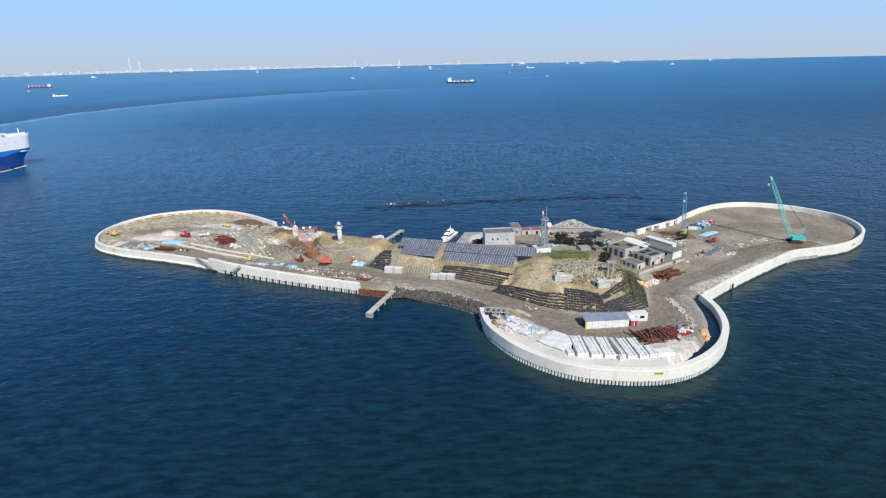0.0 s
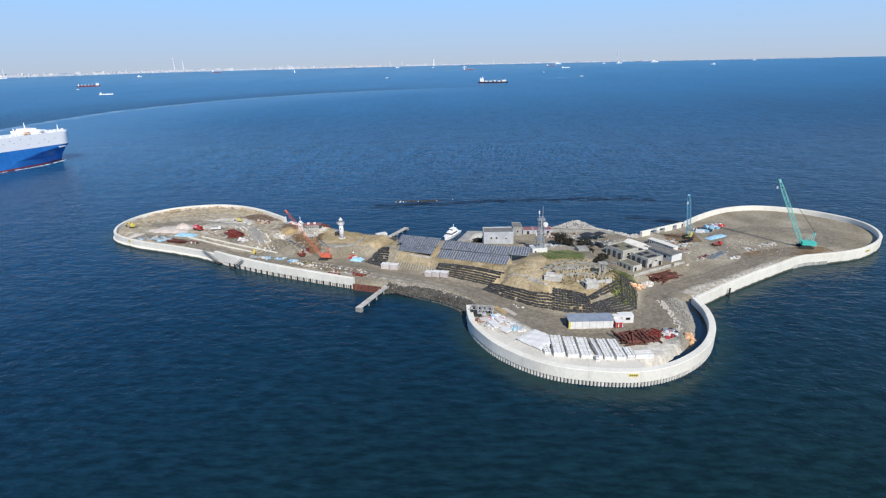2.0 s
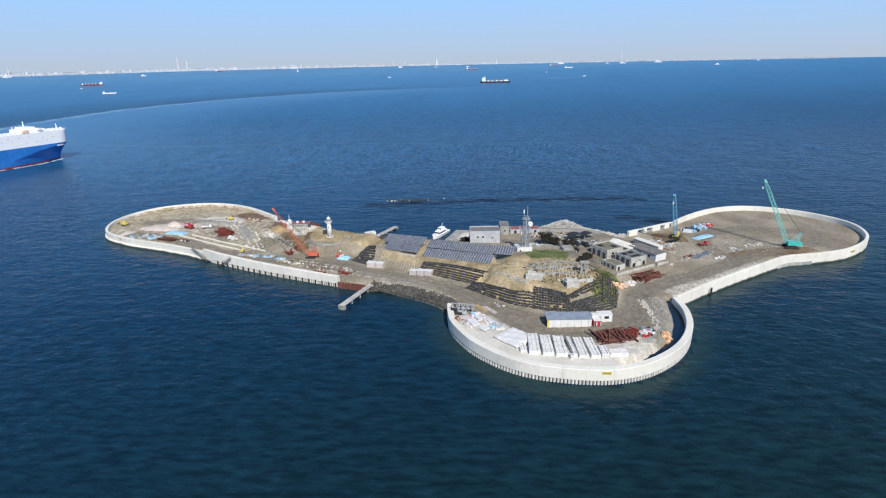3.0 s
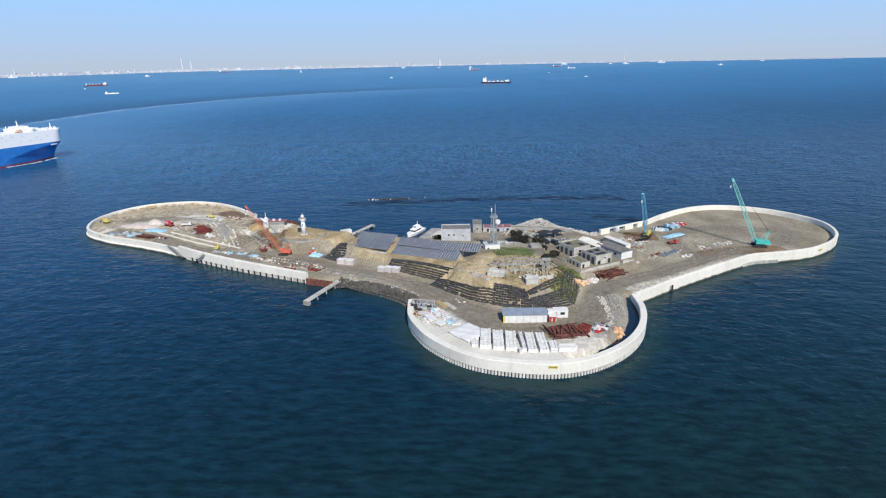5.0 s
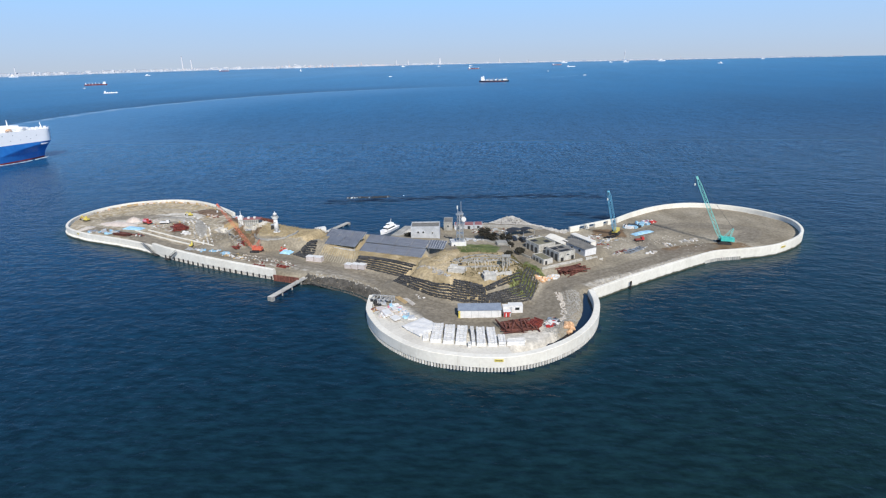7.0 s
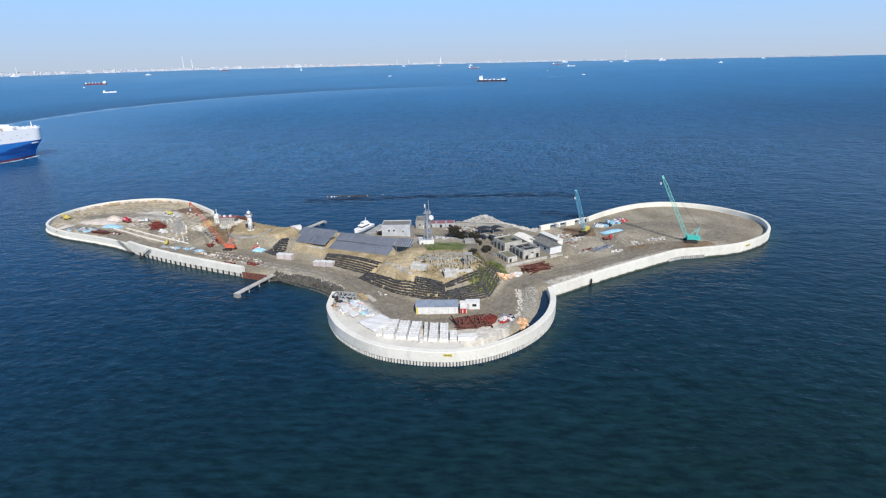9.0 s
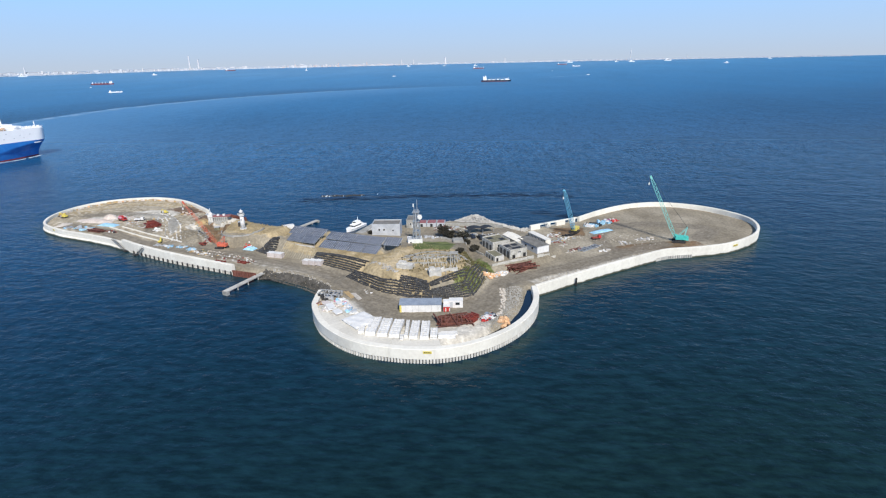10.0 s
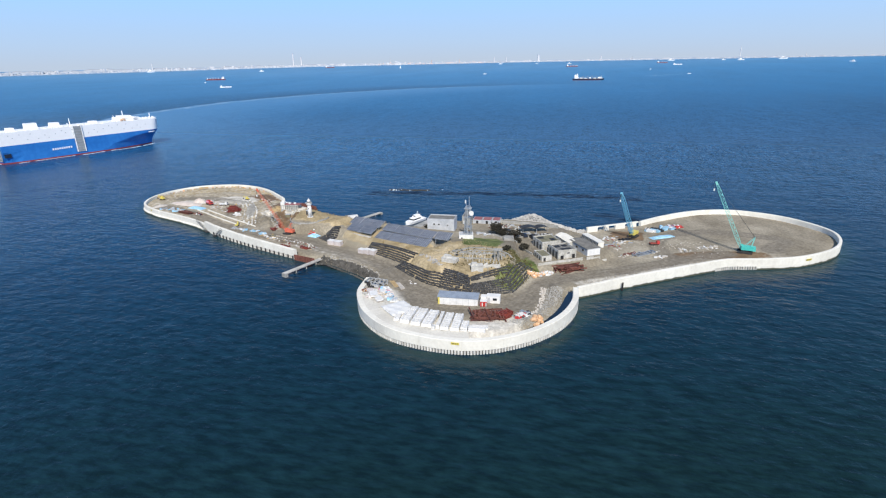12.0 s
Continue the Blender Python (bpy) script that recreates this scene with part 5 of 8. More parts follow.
def bag_terrace(label, foot, head, rows, bags, group, gap=0.93, miss=0.01, seed=1, lift=0.0, ends=(0.0, 1.0)):
    """Level rows of big bags stepping up a bank from the foot line to the head line; ends: the share of the bank, from foot to head, that carries rows."""
    rng = random.Random(seed)
    t = thing("bag_terrace", label, "sandbags", foot[0][0], foot[0][1], 0, 0, group)
    a, b = curve([p[:2] for p in foot], 0.3), curve([p[:2] for p in head], 0.3)
    u = np.linspace(0, 1, 200)
    fa = np.column_stack([np.interp(u, np.linspace(0, 1, len(a)), a[:, i]) for i in (0, 1)])
    fb = np.column_stack([np.interp(u, np.linspace(0, 1, len(b)), b[:, i]) for i in (0, 1)])
    for r in range(rows):
        k = ends[0] + (ends[1] - ends[0]) * r / max(1, rows - 1)
        line = fa * (1 - k) + fb * k
        s = np.concatenate([[0], np.cumsum(np.linalg.norm(np.diff(line, axis=0), axis=1))])
        for d in np.arange(0.3 + rng.uniform(0, 0.3), s[-1], gap):
            if rng.random() < miss:
                continue
            x, y = np.interp(d, s, line[:, 0]) + rng.uniform(-0.05, 0.05), np.interp(d, s, line[:, 1]) + rng.uniform(-0.06, 0.06)
            x2, y2 = np.interp(d + 0.6, s, line[:, 0]), np.interp(d + 0.6, s, line[:, 1])
            x1, y1 = np.interp(d - 0.6, s, line[:, 0]), np.interp(d - 0.6, s, line[:, 1])
            heading = math.degrees(math.atan2(y2 - y1, x2 - x1))
            piece("bag", rng.choice(bags), t, pose(x - foot[0][0], y - foot[0][1], gz(x, y) - 0.2 + lift * k, rng.uniform(-4, 4), rng.uniform(-5, 5), heading + rng.uniform(-6, 6)))
    return t


TG = "bag terraces round the hill"
bag_terrace("bank of black woven bags in stepped rows below the solar panels", *BANKS["upper"], 7, black_bags, TG, miss=0.0, seed=2)
bag_terrace("bank of black woven bags in stepped rows round the hill foot", *BANKS["west"], 6, black_bags, TG, seed=3)
bag_terrace("high bank of black woven bags in stepped rows below the ruins", *BANKS["south"], 10, black_bags, TG, seed=4)
bag_terrace("close rows of black bags at the foot of the ruins", *BANKS["south_east"], 7, black_bags, TG, miss=0.03, seed=5, ends=(0.0, 0.52))
bag_terrace("rows of black bags on the hill edge above dry grass", *BANKS["south_east"], 3, black_bags, TG, miss=0.06, seed=8, ends=(0.78, 1.0))
bag_terrace("overgrown bank of black bags facing the houses", *BANKS["east"], 6, black_bags, TG, miss=0.08, seed=6)
bag_terrace("bank of black woven bags beside the grassy slope", [(-31.8, 198.6), (-27.6, 196.0), (-23.4, 193.6)], [(-28.6, 202.6), (-25.2, 202.4), (-21.8, 201.2)], 11, black_bags, TG, gap=0.85, miss=0.03, seed=7, lift=0.4)


def bag_row(label, pts, bags, width, gap, group, seed, depth=1):
    rng = random.Random(seed)
    t = thing("bag_row", label, "sandbags", pts[0][0], pts[0][1], 0, 0, group)
    line = curve(pts, gap)
    for k in range(depth):
        for x, y in inward(line, k * 1.1):
            if rng.random() < 0.15:
                continue
            x, y = x + rng.uniform(-width, width), y + rng.uniform(-width, width)
            piece("bag", rng.choice(bags), t, pose(x - pts[0][0], y - pts[0][1], gz(x, y) - 0.1, 0, 0, rng.uniform(0, 360)))
    return t


for k in range(4):
    bag_row("row of small white and grey sandbags on a gravel bank", [(-112 + k * 1.9, 252 + k * 0.8), (-101 + k * 1.9, 240 + k), (-92 + k * 1.9, 228 + k), (-85 + k * 1.9, 217 + k), (-78 + k, 210 + k * 0.8)], small_bags, 0.35, 1.5 + 0.2 * (k % 2), "white bag rows", 11 + k * 10)
bag_row("row of small white bags beside the works track", [(-60, 197), (-50, 193.5), (-38, 190)], small_bags, 0.4, 1.7, "white bag rows", 13)


def bag_heap(label, x, y, rx, ry, rz, n, bags, group, seed):
    """Bags tipped in one compact heap, highest in the middle."""
    rng = random.Random(seed)
    t = thing("bag_heap", label, "sandbags", x, y, 0, rz, group)
    c, s = math.cos(radians(rz)), math.sin(radians(rz))
    for k in range(n):
        a, r = rng.uniform(0, 6.28), math.sqrt(rng.random())
        u, v = rx * r * math.cos(a), ry * r * math.sin(a)
        z = gz(x + u * c - v * s, y + u * s + v * c) - 0.1 + (0.9 * (1 - r) if k % 2 else 0.0)
        piece("bag", rng.choice(bags), t, pose(u, v, z, rng.uniform(-15, 15), rng.uniform(-15, 15), rng.uniform(0, 360)))
    return t


bag_heap("orange and white bags heaped beside the track", 69.6, 173.6, 3.0, 1.6, 25, 60, orange_bags + white_bags[:1], "orange bags", 14)
bag_heap("white and orange bags heaped beside the track", 73.8, 176.2, 2.4, 1.5, 25, 44, white_bags[:2] + orange_bags[:1], "orange bags", 15)
bag_heap("orange bags heaped on the rubble bank", 74.6, 137.0, 2.2, 1.5, 50, 48, orange_bags, "orange bags", 16)


# ---- loop yard ----
def site_shed(x, y, rz):
    z = gz(x, y)
    t = thing("site_shed", "long white site shed with a blue-grey sheet roof", "shed", x, y, z, rz)
    part("wall", Mesh().box(6.6, 1.8, -0.3, 13.2, 3.6, 2.9), WHITE, t)
    m = Mesh()
    m.add([(-0.2, -0.25, 2.6), (13.4, -0.25, 2.6), (13.4, 3.9, 3.05), (-0.2, 3.9, 3.05), (-0.2, -0.25, 2.72), (13.4, -0.25, 2.72), (13.4, 3.9, 3.17), (-0.2, 3.9, 3.17)],
          [(3, 2, 1, 0), (4, 5, 6, 7), (0, 1, 5, 4), (1, 2, 6, 5), (2, 3, 7, 6), (3, 0, 4, 7)])
    roof = part("roof", m, ROOF_BLUE, t, "blue-grey ribbed sheet roof")
    for k in range(22):
        u = 0.1 + k * 13.1 / 21
        part("roof_rib", Mesh().beam((u, -0.25, 2.74), (u, 3.9, 3.19), 0.07), ROOF_BLUE, roof)
    part("end_panel", Mesh().box(0.3, -0.02, 0, 0.6, 0.1, 2.5), YELLOW, t, "yellow corner panel")
    # dark panel: shade at the shed's left end is put into its colour
    part("end_shade", Mesh().box(-0.02, 1.8, 0, 0.08, 3.0, 2.3), DARK, t, "dark flat panel for the shade on the left end")
    for k in range(6):
        part("wall_seam", Mesh().box(2.0 + k * 2.05, -0.02, 0, 0.06, 0.08, 2.55), STEEL, t)
    return t


site_shed(41.4, 142.2, 4.6)


def cabin(label, x, y, rz, w, d, h, wall, window=True, group=""):
    z = gz(x, y)
    t = thing("site_cabin", label, "cabin", x, y, z, rz, group)
    part("body", Mesh().box(0, 0, -0.2, w, d, h + 0.2), wall, t)
    part("roof", Mesh().box(0, 0, h, w + 0.1, d + 0.1, 0.1), WHITE, t)
    if window:
        f = part("window", Mesh().box(0.5, -d / 2 - 0.02, h * 0.4, 1.4, 0.06, 0.9), STEEL, t)
        part("pane", Mesh().box(0.5, -d / 2 - 0.06, h * 0.4 + 0.08, 1.24, 0.04, 0.74), GLASS, f)
        part("door", Mesh().box(-w / 2 + 0.7, -d / 2 - 0.02, 0, 0.8, 0.06, h * 0.8), WALL_GREY, t)
    return t


cabin("white site cabin with one dark window", 59.0, 147.6, 5, 4.4, 2.3, 2.4, WHITE)
cabin("red cabin beside the long shed", 56.3, 144.4, 5, 2.2, 2.0, 1.7, RED, window=False)
cabin("white cabin beside the long shed", 55.9, 146.6, 5, 1.8, 1.8, 2.4, WHITE, window=False)
board = thing("notice_stand", "red and white striped barrier board", "board", 56.4, 143.2, gz(56.4, 143.2), 5)
for k in range(4):
    part("stripe", Mesh().box(-0.9 + k * 0.6, 0, 0.2, 0.28, 0.08, 1.2), WHITE if k % 2 else RED, board)
for u in (-1.1, 1.1):
    part("foot", Mesh().box(u, 0, 0, 0.1, 0.6, 1.5), STEEL, board)
for k in range(3):
    cabin("faded pinkish container beside the track", -4.3 + k * 2.98, 184.6 - k * 1.05, -19, 2.85, 2.2, 1.7, PINKISH, False, "faded containers")
for k in range(2):
    cabin("faded pinkish container below the slope", -22.2 + k * 3.5, 192.4 - k * 0.6, -10, 3.3, 2.2, 1.9, PINKISH, False, "faded containers")


def sheeted_stack(x, y, rz):
    z = gz(x, y)
    t = thing("sheeted_stack", "broad white sheet lashed over a low stack", "stack", x, y, z, rz)
    part("core", Mesh().box(0, 0, -0.4, 6.9, 6.9, 1.3), WHITE_BLOCK, t)
    n = 12
    v = [(-3.7 + 7.4 * i / n, -3.7 + 7.4 * j / n, 1.0 + 0.09 * math.sin(i * 1.3 + j * 0.7) + 0.05 * math.sin(j * 2.1) - (0.25 if i in (0, n) or j in (0, n) else 0)) for j in range(n + 1) for i in range(n + 1)]
    v += [(p[0], p[1], p[2] - 0.05) for p in v]
    k = (n + 1) ** 2
    f = [(j * (n + 1) + i, j * (n + 1) + i + 1, (j + 1) * (n + 1) + i + 1, (j + 1) * (n + 1) + i) for j in range(n) for i in range(n)]
    f += [tuple(reversed([a + k for a in q])) for q in f]
    part("sheet", Mesh().add(v, f), WHITE, t, "white sheet with slack folds", smooth=True)
    for u in (-2.6, -0.2, 2.2):
        part("ballast_bag", Mesh().lump(u, -3.5, -0.2, 1.1, 0.9, 0.8, random.Random(int(u * 10))), WHITE_BAG, t)
    return t


stack_ = sheeted_stack(31.3, 132.2, 47)
stack_.scale = (1.12, 1.16, 1.3)


def block_column(x, y, rz, count, w, length, h, layers):
    """A column of white concrete blocks end to end."""
    for k in range(count):
        for j in range(layers):
            c, s = math.cos(radians(rz)), math.sin(radians(rz))
            px, py = x - s * k * (length + 0.05) + 0.05 * math.sin(k * 5 + x), y + c * k * (length + 0.05)
            z = gz(x, y) - 0.1 + j * (h + 0.02)
            t = thing("concrete_block", "white precast concrete block in a close stack", "concrete block", px, py, z, rz + ((k * 7 + j * 5) % 3 - 1) * 0.5, group="stacked white blocks")
            part("slab", Mesh().box(0, 0, 0.12, w, length, h - 0.27, taper=0.01), WHITE_BLOCK, t)
            for u in (-w / 2 + 0.3, w / 2 - 0.3):
                part("skid", Mesh().box(u, 0, 0, 0.25, length * 0.96, 0.14), CONCRETE_OLD, t)
            n = 2 if length > 1.5 else 1
            for q in range(n):
                part("top_plate", Mesh().box(0, length * ((q + 0.5) / n - 0.5), h - 0.15, w * 0.34, length / n - 0.2, 0.15, taper=0.03), WHITE_BLOCK, t)
            for u in (-w * 0.36, w * 0.36):
                part("top_kerb", Mesh().box(u, 0, h - 0.15, w * 0.25, length * 0.96, 0.24, taper=0.05), WHITE_BLOCK, t)


for x, y, rz, n, w in ((36.3, 124.9, 1, 4, 2.96), (39.8, 124.4, 1, 4, 2.96), (43.3, 124.2, 1, 4, 2.96), (46.7, 124.0, 5, 4, 0.95), (48.9, 123.7, 4, 4, 2.46), (51.95, 123.8, 4, 4, 2.46)):
    block_column(x, y, rz, n, w, 2.4, 1.25, 1)
block_column(33.2, 125.6, 8, 3, 1.7, 2.1, 0.75, 1)
block_column(45.7, 122.3, 4, 1, 0.9, 1.4, 0.6, 2)
block_column(54.6, 124.4, 5, 2, 2.0, 2.3, 0.7, 2)
block_column(58.2, 124.8, -84, 1, 1.7, 5.0, 0.6, 2)
block_column(58.6, 127.0, -84, 1, 1.7, 5.0, 0.6, 1)


def steel_pile(name, label, cx, cy, ang, w, d, n, material, seed, layers=3, mess=12):
    """Crossing layers of steel beams and frames."""
    rng = random.Random(seed)
    t = thing(name, label, "steel beams", cx, cy, gz(cx, cy), ang)
    for j in range(layers):
        for k in range(n):
            across = j % 2 == 0
            u = (k + 0.5) / n - 0.5
            length = (w if across else d) * rng.uniform(0.45, 1.0)
            m = Mesh()
            prof = [(-0.18, 0.0), (0.18, 0.0), (0.18, 0.06), (0.03, 0.06), (0.03, 0.3), (0.18, 0.3), (0.18, 0.36), (-0.18, 0.36), (-0.18, 0.3), (-0.03, 0.3), (-0.03, 0.06), (-0.18, 0.06)]
            m.add([(e * length / 2, a, b) for e in (-1, 1) for a, b in prof], [tuple(range(11, -1, -1)), tuple(range(12, 24))] + [(i, (i + 1) % 12, (i + 1) % 12 + 12, i + 12) for i in range(12)])
            ob = part("beam", m, material, t)
            px, py = (rng.uniform(-0.4, 0.4), u * d) if across else (u * w, rng.uniform(-0.4, 0.4))
            ob.matrix_basis = pose(px, py, 0.02 + j * 0.36, 0, 0, (0 if across else 90) + rng.uniform(-mess, mess) * 0.4)
    return t


steel_pile("steel_beam_stack", "stack of rust-brown steel beams on the yard", 59.2, 135.4, 6, 11.0, 7.6, 9, RUST, 3, 4, 48)
steel_pile("steel_beam_stack", "rusty steel frames leaning on the beam stack", 64.4, 137.2, 60, 5.0, 4.0, 6, RED_BROWN, 4, 4, 40)
steel_pile("steel_beam_stack", "long heap of dark rusty steel beams before the houses", 81.4, 183.6, 32, 13.0, 4.4, 8, RUST, 5, 5, 75)
steel_pile("steel_beam_stack", "red-brown steel beams beside the quay wall", -41.0, 184.4, -19, 6.0, 1.6, 4, RED_BROWN, 6, 2)
steel_pile("steel_beam_stack", "red-brown steel beams beside the quay wall", -31.0, 184.2, -19, 7.0, 2.0, 4, RED_BROWN, 7, 2)
steel_pile("steel_beam_stack", "heap of rusty steel beams on the western lobe", -102.6, 233.4, -50, 11.5, 6.0, 9, RED_BROWN, 8, 4, 70)
steel_pile("steel_beam_stack", "heap of rusty reinforcing steel on the western lobe", -124.5, 222.2, -8, 10.0, 3.0, 6, RUST, 9, 3, 25)
steel_pile("steel_beam_stack", "grey steel members laid out on the eastern ground", 110.0, 208.5, 40, 12.0, 3.0, 6, STEEL, 10, 2, 30)
steel_pile("steel_beam_stack", "dark steel members laid beside the blue crane", 104.0, 226.0, 35, 8.0, 2.5, 5, DARK_STEEL, 11, 2, 30)


def heap(name, label, category, cx, cy, rx, ry, rz, n, size, materials, seed, flat=0.7):
    """Loose boxes, sheets and bundles tipped in a heap; each piece is a part."""
    rng = random.Random(seed)
    t = thing(name, label, category, cx, cy, gz(cx, cy), rz)
    c, s = math.cos(radians(rz)), math.sin(radians(rz))
    for k in range(n):
        a, r = rng.uniform(0, 6.28), math.sqrt(rng.random())
        x, y = rx * r * math.cos(a), ry * r * math.sin(a)
        w, d, h = size * rng.uniform(0.5, 1.5), size * rng.uniform(0.4, 1.0), size * flat * rng.uniform(0.3, 1.0)
        z = gz(cx + x * c - y * s, cy + x * s + y * c) - gz(cx, cy)
        m = Mesh()
        form = rng.random()
        if form < 0.55:
            m.box(0, 0, -0.1, w, d, h, 0, rng.uniform(0, 0.15))
        elif form < 0.8:
            m.lump(0, 0, -0.1, w, d, h, rng)
        else:
            m.box(0, 0, -0.05, w * 1.5, d * 0.5, h * 0.5)
        ob = part("loose_block", m, rng.choice(materials), t)
        ob.matrix_basis = pose(x, y, z, 0, 0, rng.uniform(0, 360))
    return t


heap("material_heap", "pink, white and blue packs of building materials beside the track", "building materials", 21.0, 147.6, 3.2, 1.8, -50, 44, 1.4, [WHITE, WHITE, PINK, PINKISH, TARP, WHITE, DUST_WHITE], 21)
heap("material_heap", "jumble of coloured building materials beside the sea wall", "building materials", 22.9, 143.4, 4.0, 2.0, -48, 60, 1.25, [WHITE, WHITE, DUST_WHITE, ORANGE, TAN, WALL_GREY, TARP, PINKISH], 20)
heap("material_heap", "blue and white sheeted packs beside the white stack", "building materials", 26.0, 140.4, 2.8, 1.5, -48, 26, 1.4, [TARP, TARP, WHITE, WALL_GREY], 19)
heap("material_heap", "white crates and pale timber near the sea wall", "building materials", 17.6, 142.8, 4.6, 2.6, -62, 60, 1.6, [WHITE, WHITE, DUST_WHITE, PINKISH, WALL_BUFF], 22, 0.6)
heap("material_heap", "orange and tan boards against the sea wall", "building materials", 14.6, 144.0, 3.2, 0.9, -70, 24, 1.2, [TAN, ORANGE, RUST], 18, 0.9)
heap("material_heap", "pale rubble and timber at the head of the loop", "building materials", 14.8, 152.6, 4.2, 3.4, 10, 70, 1.4, [CONCRETE_OLD, ROCK, WALL_GREY, DARK_STEEL], 23, 0.5)
heap("material_heap", "white and red oddments beside the rubble bank", "building materials", 69.8, 139.6, 3.4, 2.2, 60, 56, 1.1, [WHITE, WHITE, RED, DARK_STEEL, STEEL], 24)
heap("material_heap", "heap of blue and white sheeted goods on the eastern ground", "building materials", 119.0, 243.6, 7.0, 2.6, 30, 30, 2.2, [TARP, TARP, WHITE, WHITE, DARK_STEEL], 25)
heap("material_heap", "red and white crates beside the eastern wall", "building materials", 126.5, 250.5, 3.4, 1.8, 30, 26, 1.9, [RED, RED, WHITE], 26)
heap("material_heap", "white oddments scattered on the eastern ground", "building materials", 126.0, 216.8, 3.4, 1.6, 20, 12, 1.3, [WHITE, DUST_WHITE, ROCK], 27, 0.5)
heap("material_heap", "pale rubble heap beside the teal crane", "building materials", 136.5, 222.6, 4.0, 1.8, 20, 26, 1.2, [DUST_WHITE, ROCK, WHITE], 28, 0.6)
heap("material_heap", "pale sheets and boards below the north wall", "building materials", 96.5, 226.5, 5.0, 3.0, 32, 22, 1.4, [WHITE, DUST_WHITE, RED_BROWN, TAN, ROCK], 29, 0.35)
heap("material_heap", "scattered pale boards on the eastern ground", "building materials", 113.0, 212.0, 6.0, 1.6, 35, 14, 1.1, [DUST_WHITE, WHITE, ROCK], 30, 0.3)
heap("material_heap", "blue sheeted goods on the western lobe", "building materials", -134.0, 226.0, 6.0, 2.6, -15, 26, 1.9, [TARP, TARP, WHITE, DUST_WHITE, WALL_GREY], 31)
heap("material_heap", "white bags and crates on the western lobe", "building materials", -95.0, 226.0, 3.0, 1.6, -30, 14, 1.5, [WHITE, WHITE_BAG, DUST_WHITE], 32)
for k, (x, y) in enumerate(((-80, 203.8), (-74.5, 202.2), (-68.5, 202.4), (-62.0, 199.2))):
    heap("material_heap", "blue and pale materials laid behind the quay wall", "building materials", x, y, 2.4, 1.2, -20, 12, 1.3, [TARP, TARP, WALL_GREY, WHITE] if k else [WALL_GREY, ROCK, STEEL], 33 + k, 0.5)
heap("material_heap", "drums and timber behind the quay wall", "building materials", -55.0, 196.8, 3.4, 1.2, -20, 14, 1.2, [TAN, ROCK_DARK, ROOF_GREEN, DUST_WHITE], 38, 0.6)
heap("material_heap", "red goods beside a blue sheet", "building materials", -38.6, 205.0, 1.8, 1.3, 0, 9, 1.3, [RED, RED, WHITE], 39)
heap("material_heap", "rusty and red scrap below the west hill", "building materials", -60.0, 209.0, 3.0, 1.6, -30, 14, 1.3, [RUST, RED_BROWN, ROCK], 40)
heap("material_heap", "white crates beside the north quay of the west hill", "building materials", -78.5, 249.5, 5.0, 1.6, -10, 18, 1.7, [WHITE, STEEL, WALL_GREY, RED], 41, 0.9)


def panel_stack(label, x, y, rz, w, d, layers, seed):
    """Flat white panels stacked on bearers, slightly askew."""
    rng = random.Random(seed)
    t = thing("panel_stack", label, "building panels", x, y, gz(x, y) + 0.1, rz, group="white panel stacks")
    for u in (-w * 0.35, w * 0.35):
        part("bearer", Mesh().box(u, 0, -0.3, 0.25, d * 0.9, 0.45), TAN, t)
    for k in range(layers):
        ob = part("panel", Mesh().box(0, 0, 0, w * rng.uniform(0.9, 1.0), d * rng.uniform(0.9, 1.0), 0.14), WHITE if k % 3 else PINKISH, t)
        ob.matrix_basis = pose(rng.uniform(-0.15, 0.15), rng.uniform(-0.15, 0.15), 0.15 + k * 0.17, 0, 0, rng.uniform(-5, 5))
    return t


for k, (x, y, rz, w, d, n) in enumerate(((16.8, 143.6, -62, 3.6, 2.4, 4), (19.4, 140.2, -56, 4.2, 2.6, 5), (22.6, 137.4, -48, 3.2, 2.2, 3), (20.9, 144.6, -58, 2.6, 1.8, 6))):
    panel_stack("white building panels stacked on timber bearers", x, y, rz, w, d, n, 200 + k)


def tarpaulin(label, x, y, rz, w, d, h):
    z = gz(x, y)
    n, k = 10, 8
    rng = random.Random(int(x * 7))
    v = []
    for j in range(k + 1):
        for i in range(n + 1):
            u, s = i / n, j / k
            edge = min(u, 1 - u, s, 1 - s)
            v.append((w * (u - 0.5), d * (s - 0.5), 0.03 + h * min(1, edge * 5) * rng.uniform(0.75, 1.05)))
    top = len(v)
    v += [(p[0], p[1], -0.2) for p in v]
    f = [(j * (n + 1) + i, j * (n + 1) + i + 1, (j + 1) * (n + 1) + i + 1, (j + 1) * (n + 1) + i) for j in range(k) for i in range(n)]
    f += [tuple(reversed([a + top for a in q])) for q in f]
    ob = solid("tarpaulin", Mesh().add(v, f), TARP, label, "tarpaulin")
    ob.matrix_basis = pose(x, y, z, 0, 0, rz)
    return ob


tarpaulin("pale blue tarpaulin spread over low goods", -126.5, 233.0, -10, 11, 4.2, 0.9)
tarpaulin("pale blue tarpaulin spread over low goods", 119.5, 233.0, 32, 12, 3.4, 0.7)
tarpaulin("bright blue tarpaulin over a low stack", -35.6, 200.6, -15, 5.2, 3.6, 1.0)


WORKS_GRAVEL = surface("works_gravel", (0.24, 0.225, 0.19), (0.42, 0.395, 0.34), 0.5, 0.95, bump=0.6)
DRY_EARTH = surface("dry_tan_earth", (0.3, 0.26, 0.19), (0.48, 0.42, 0.32), 0.3, 0.95, bump=0.5)
EARTH = surface("dark_brown_earth", (0.1, 0.065, 0.042), (0.22, 0.155, 0.105), 0.4, 0.95, bump=0.6)
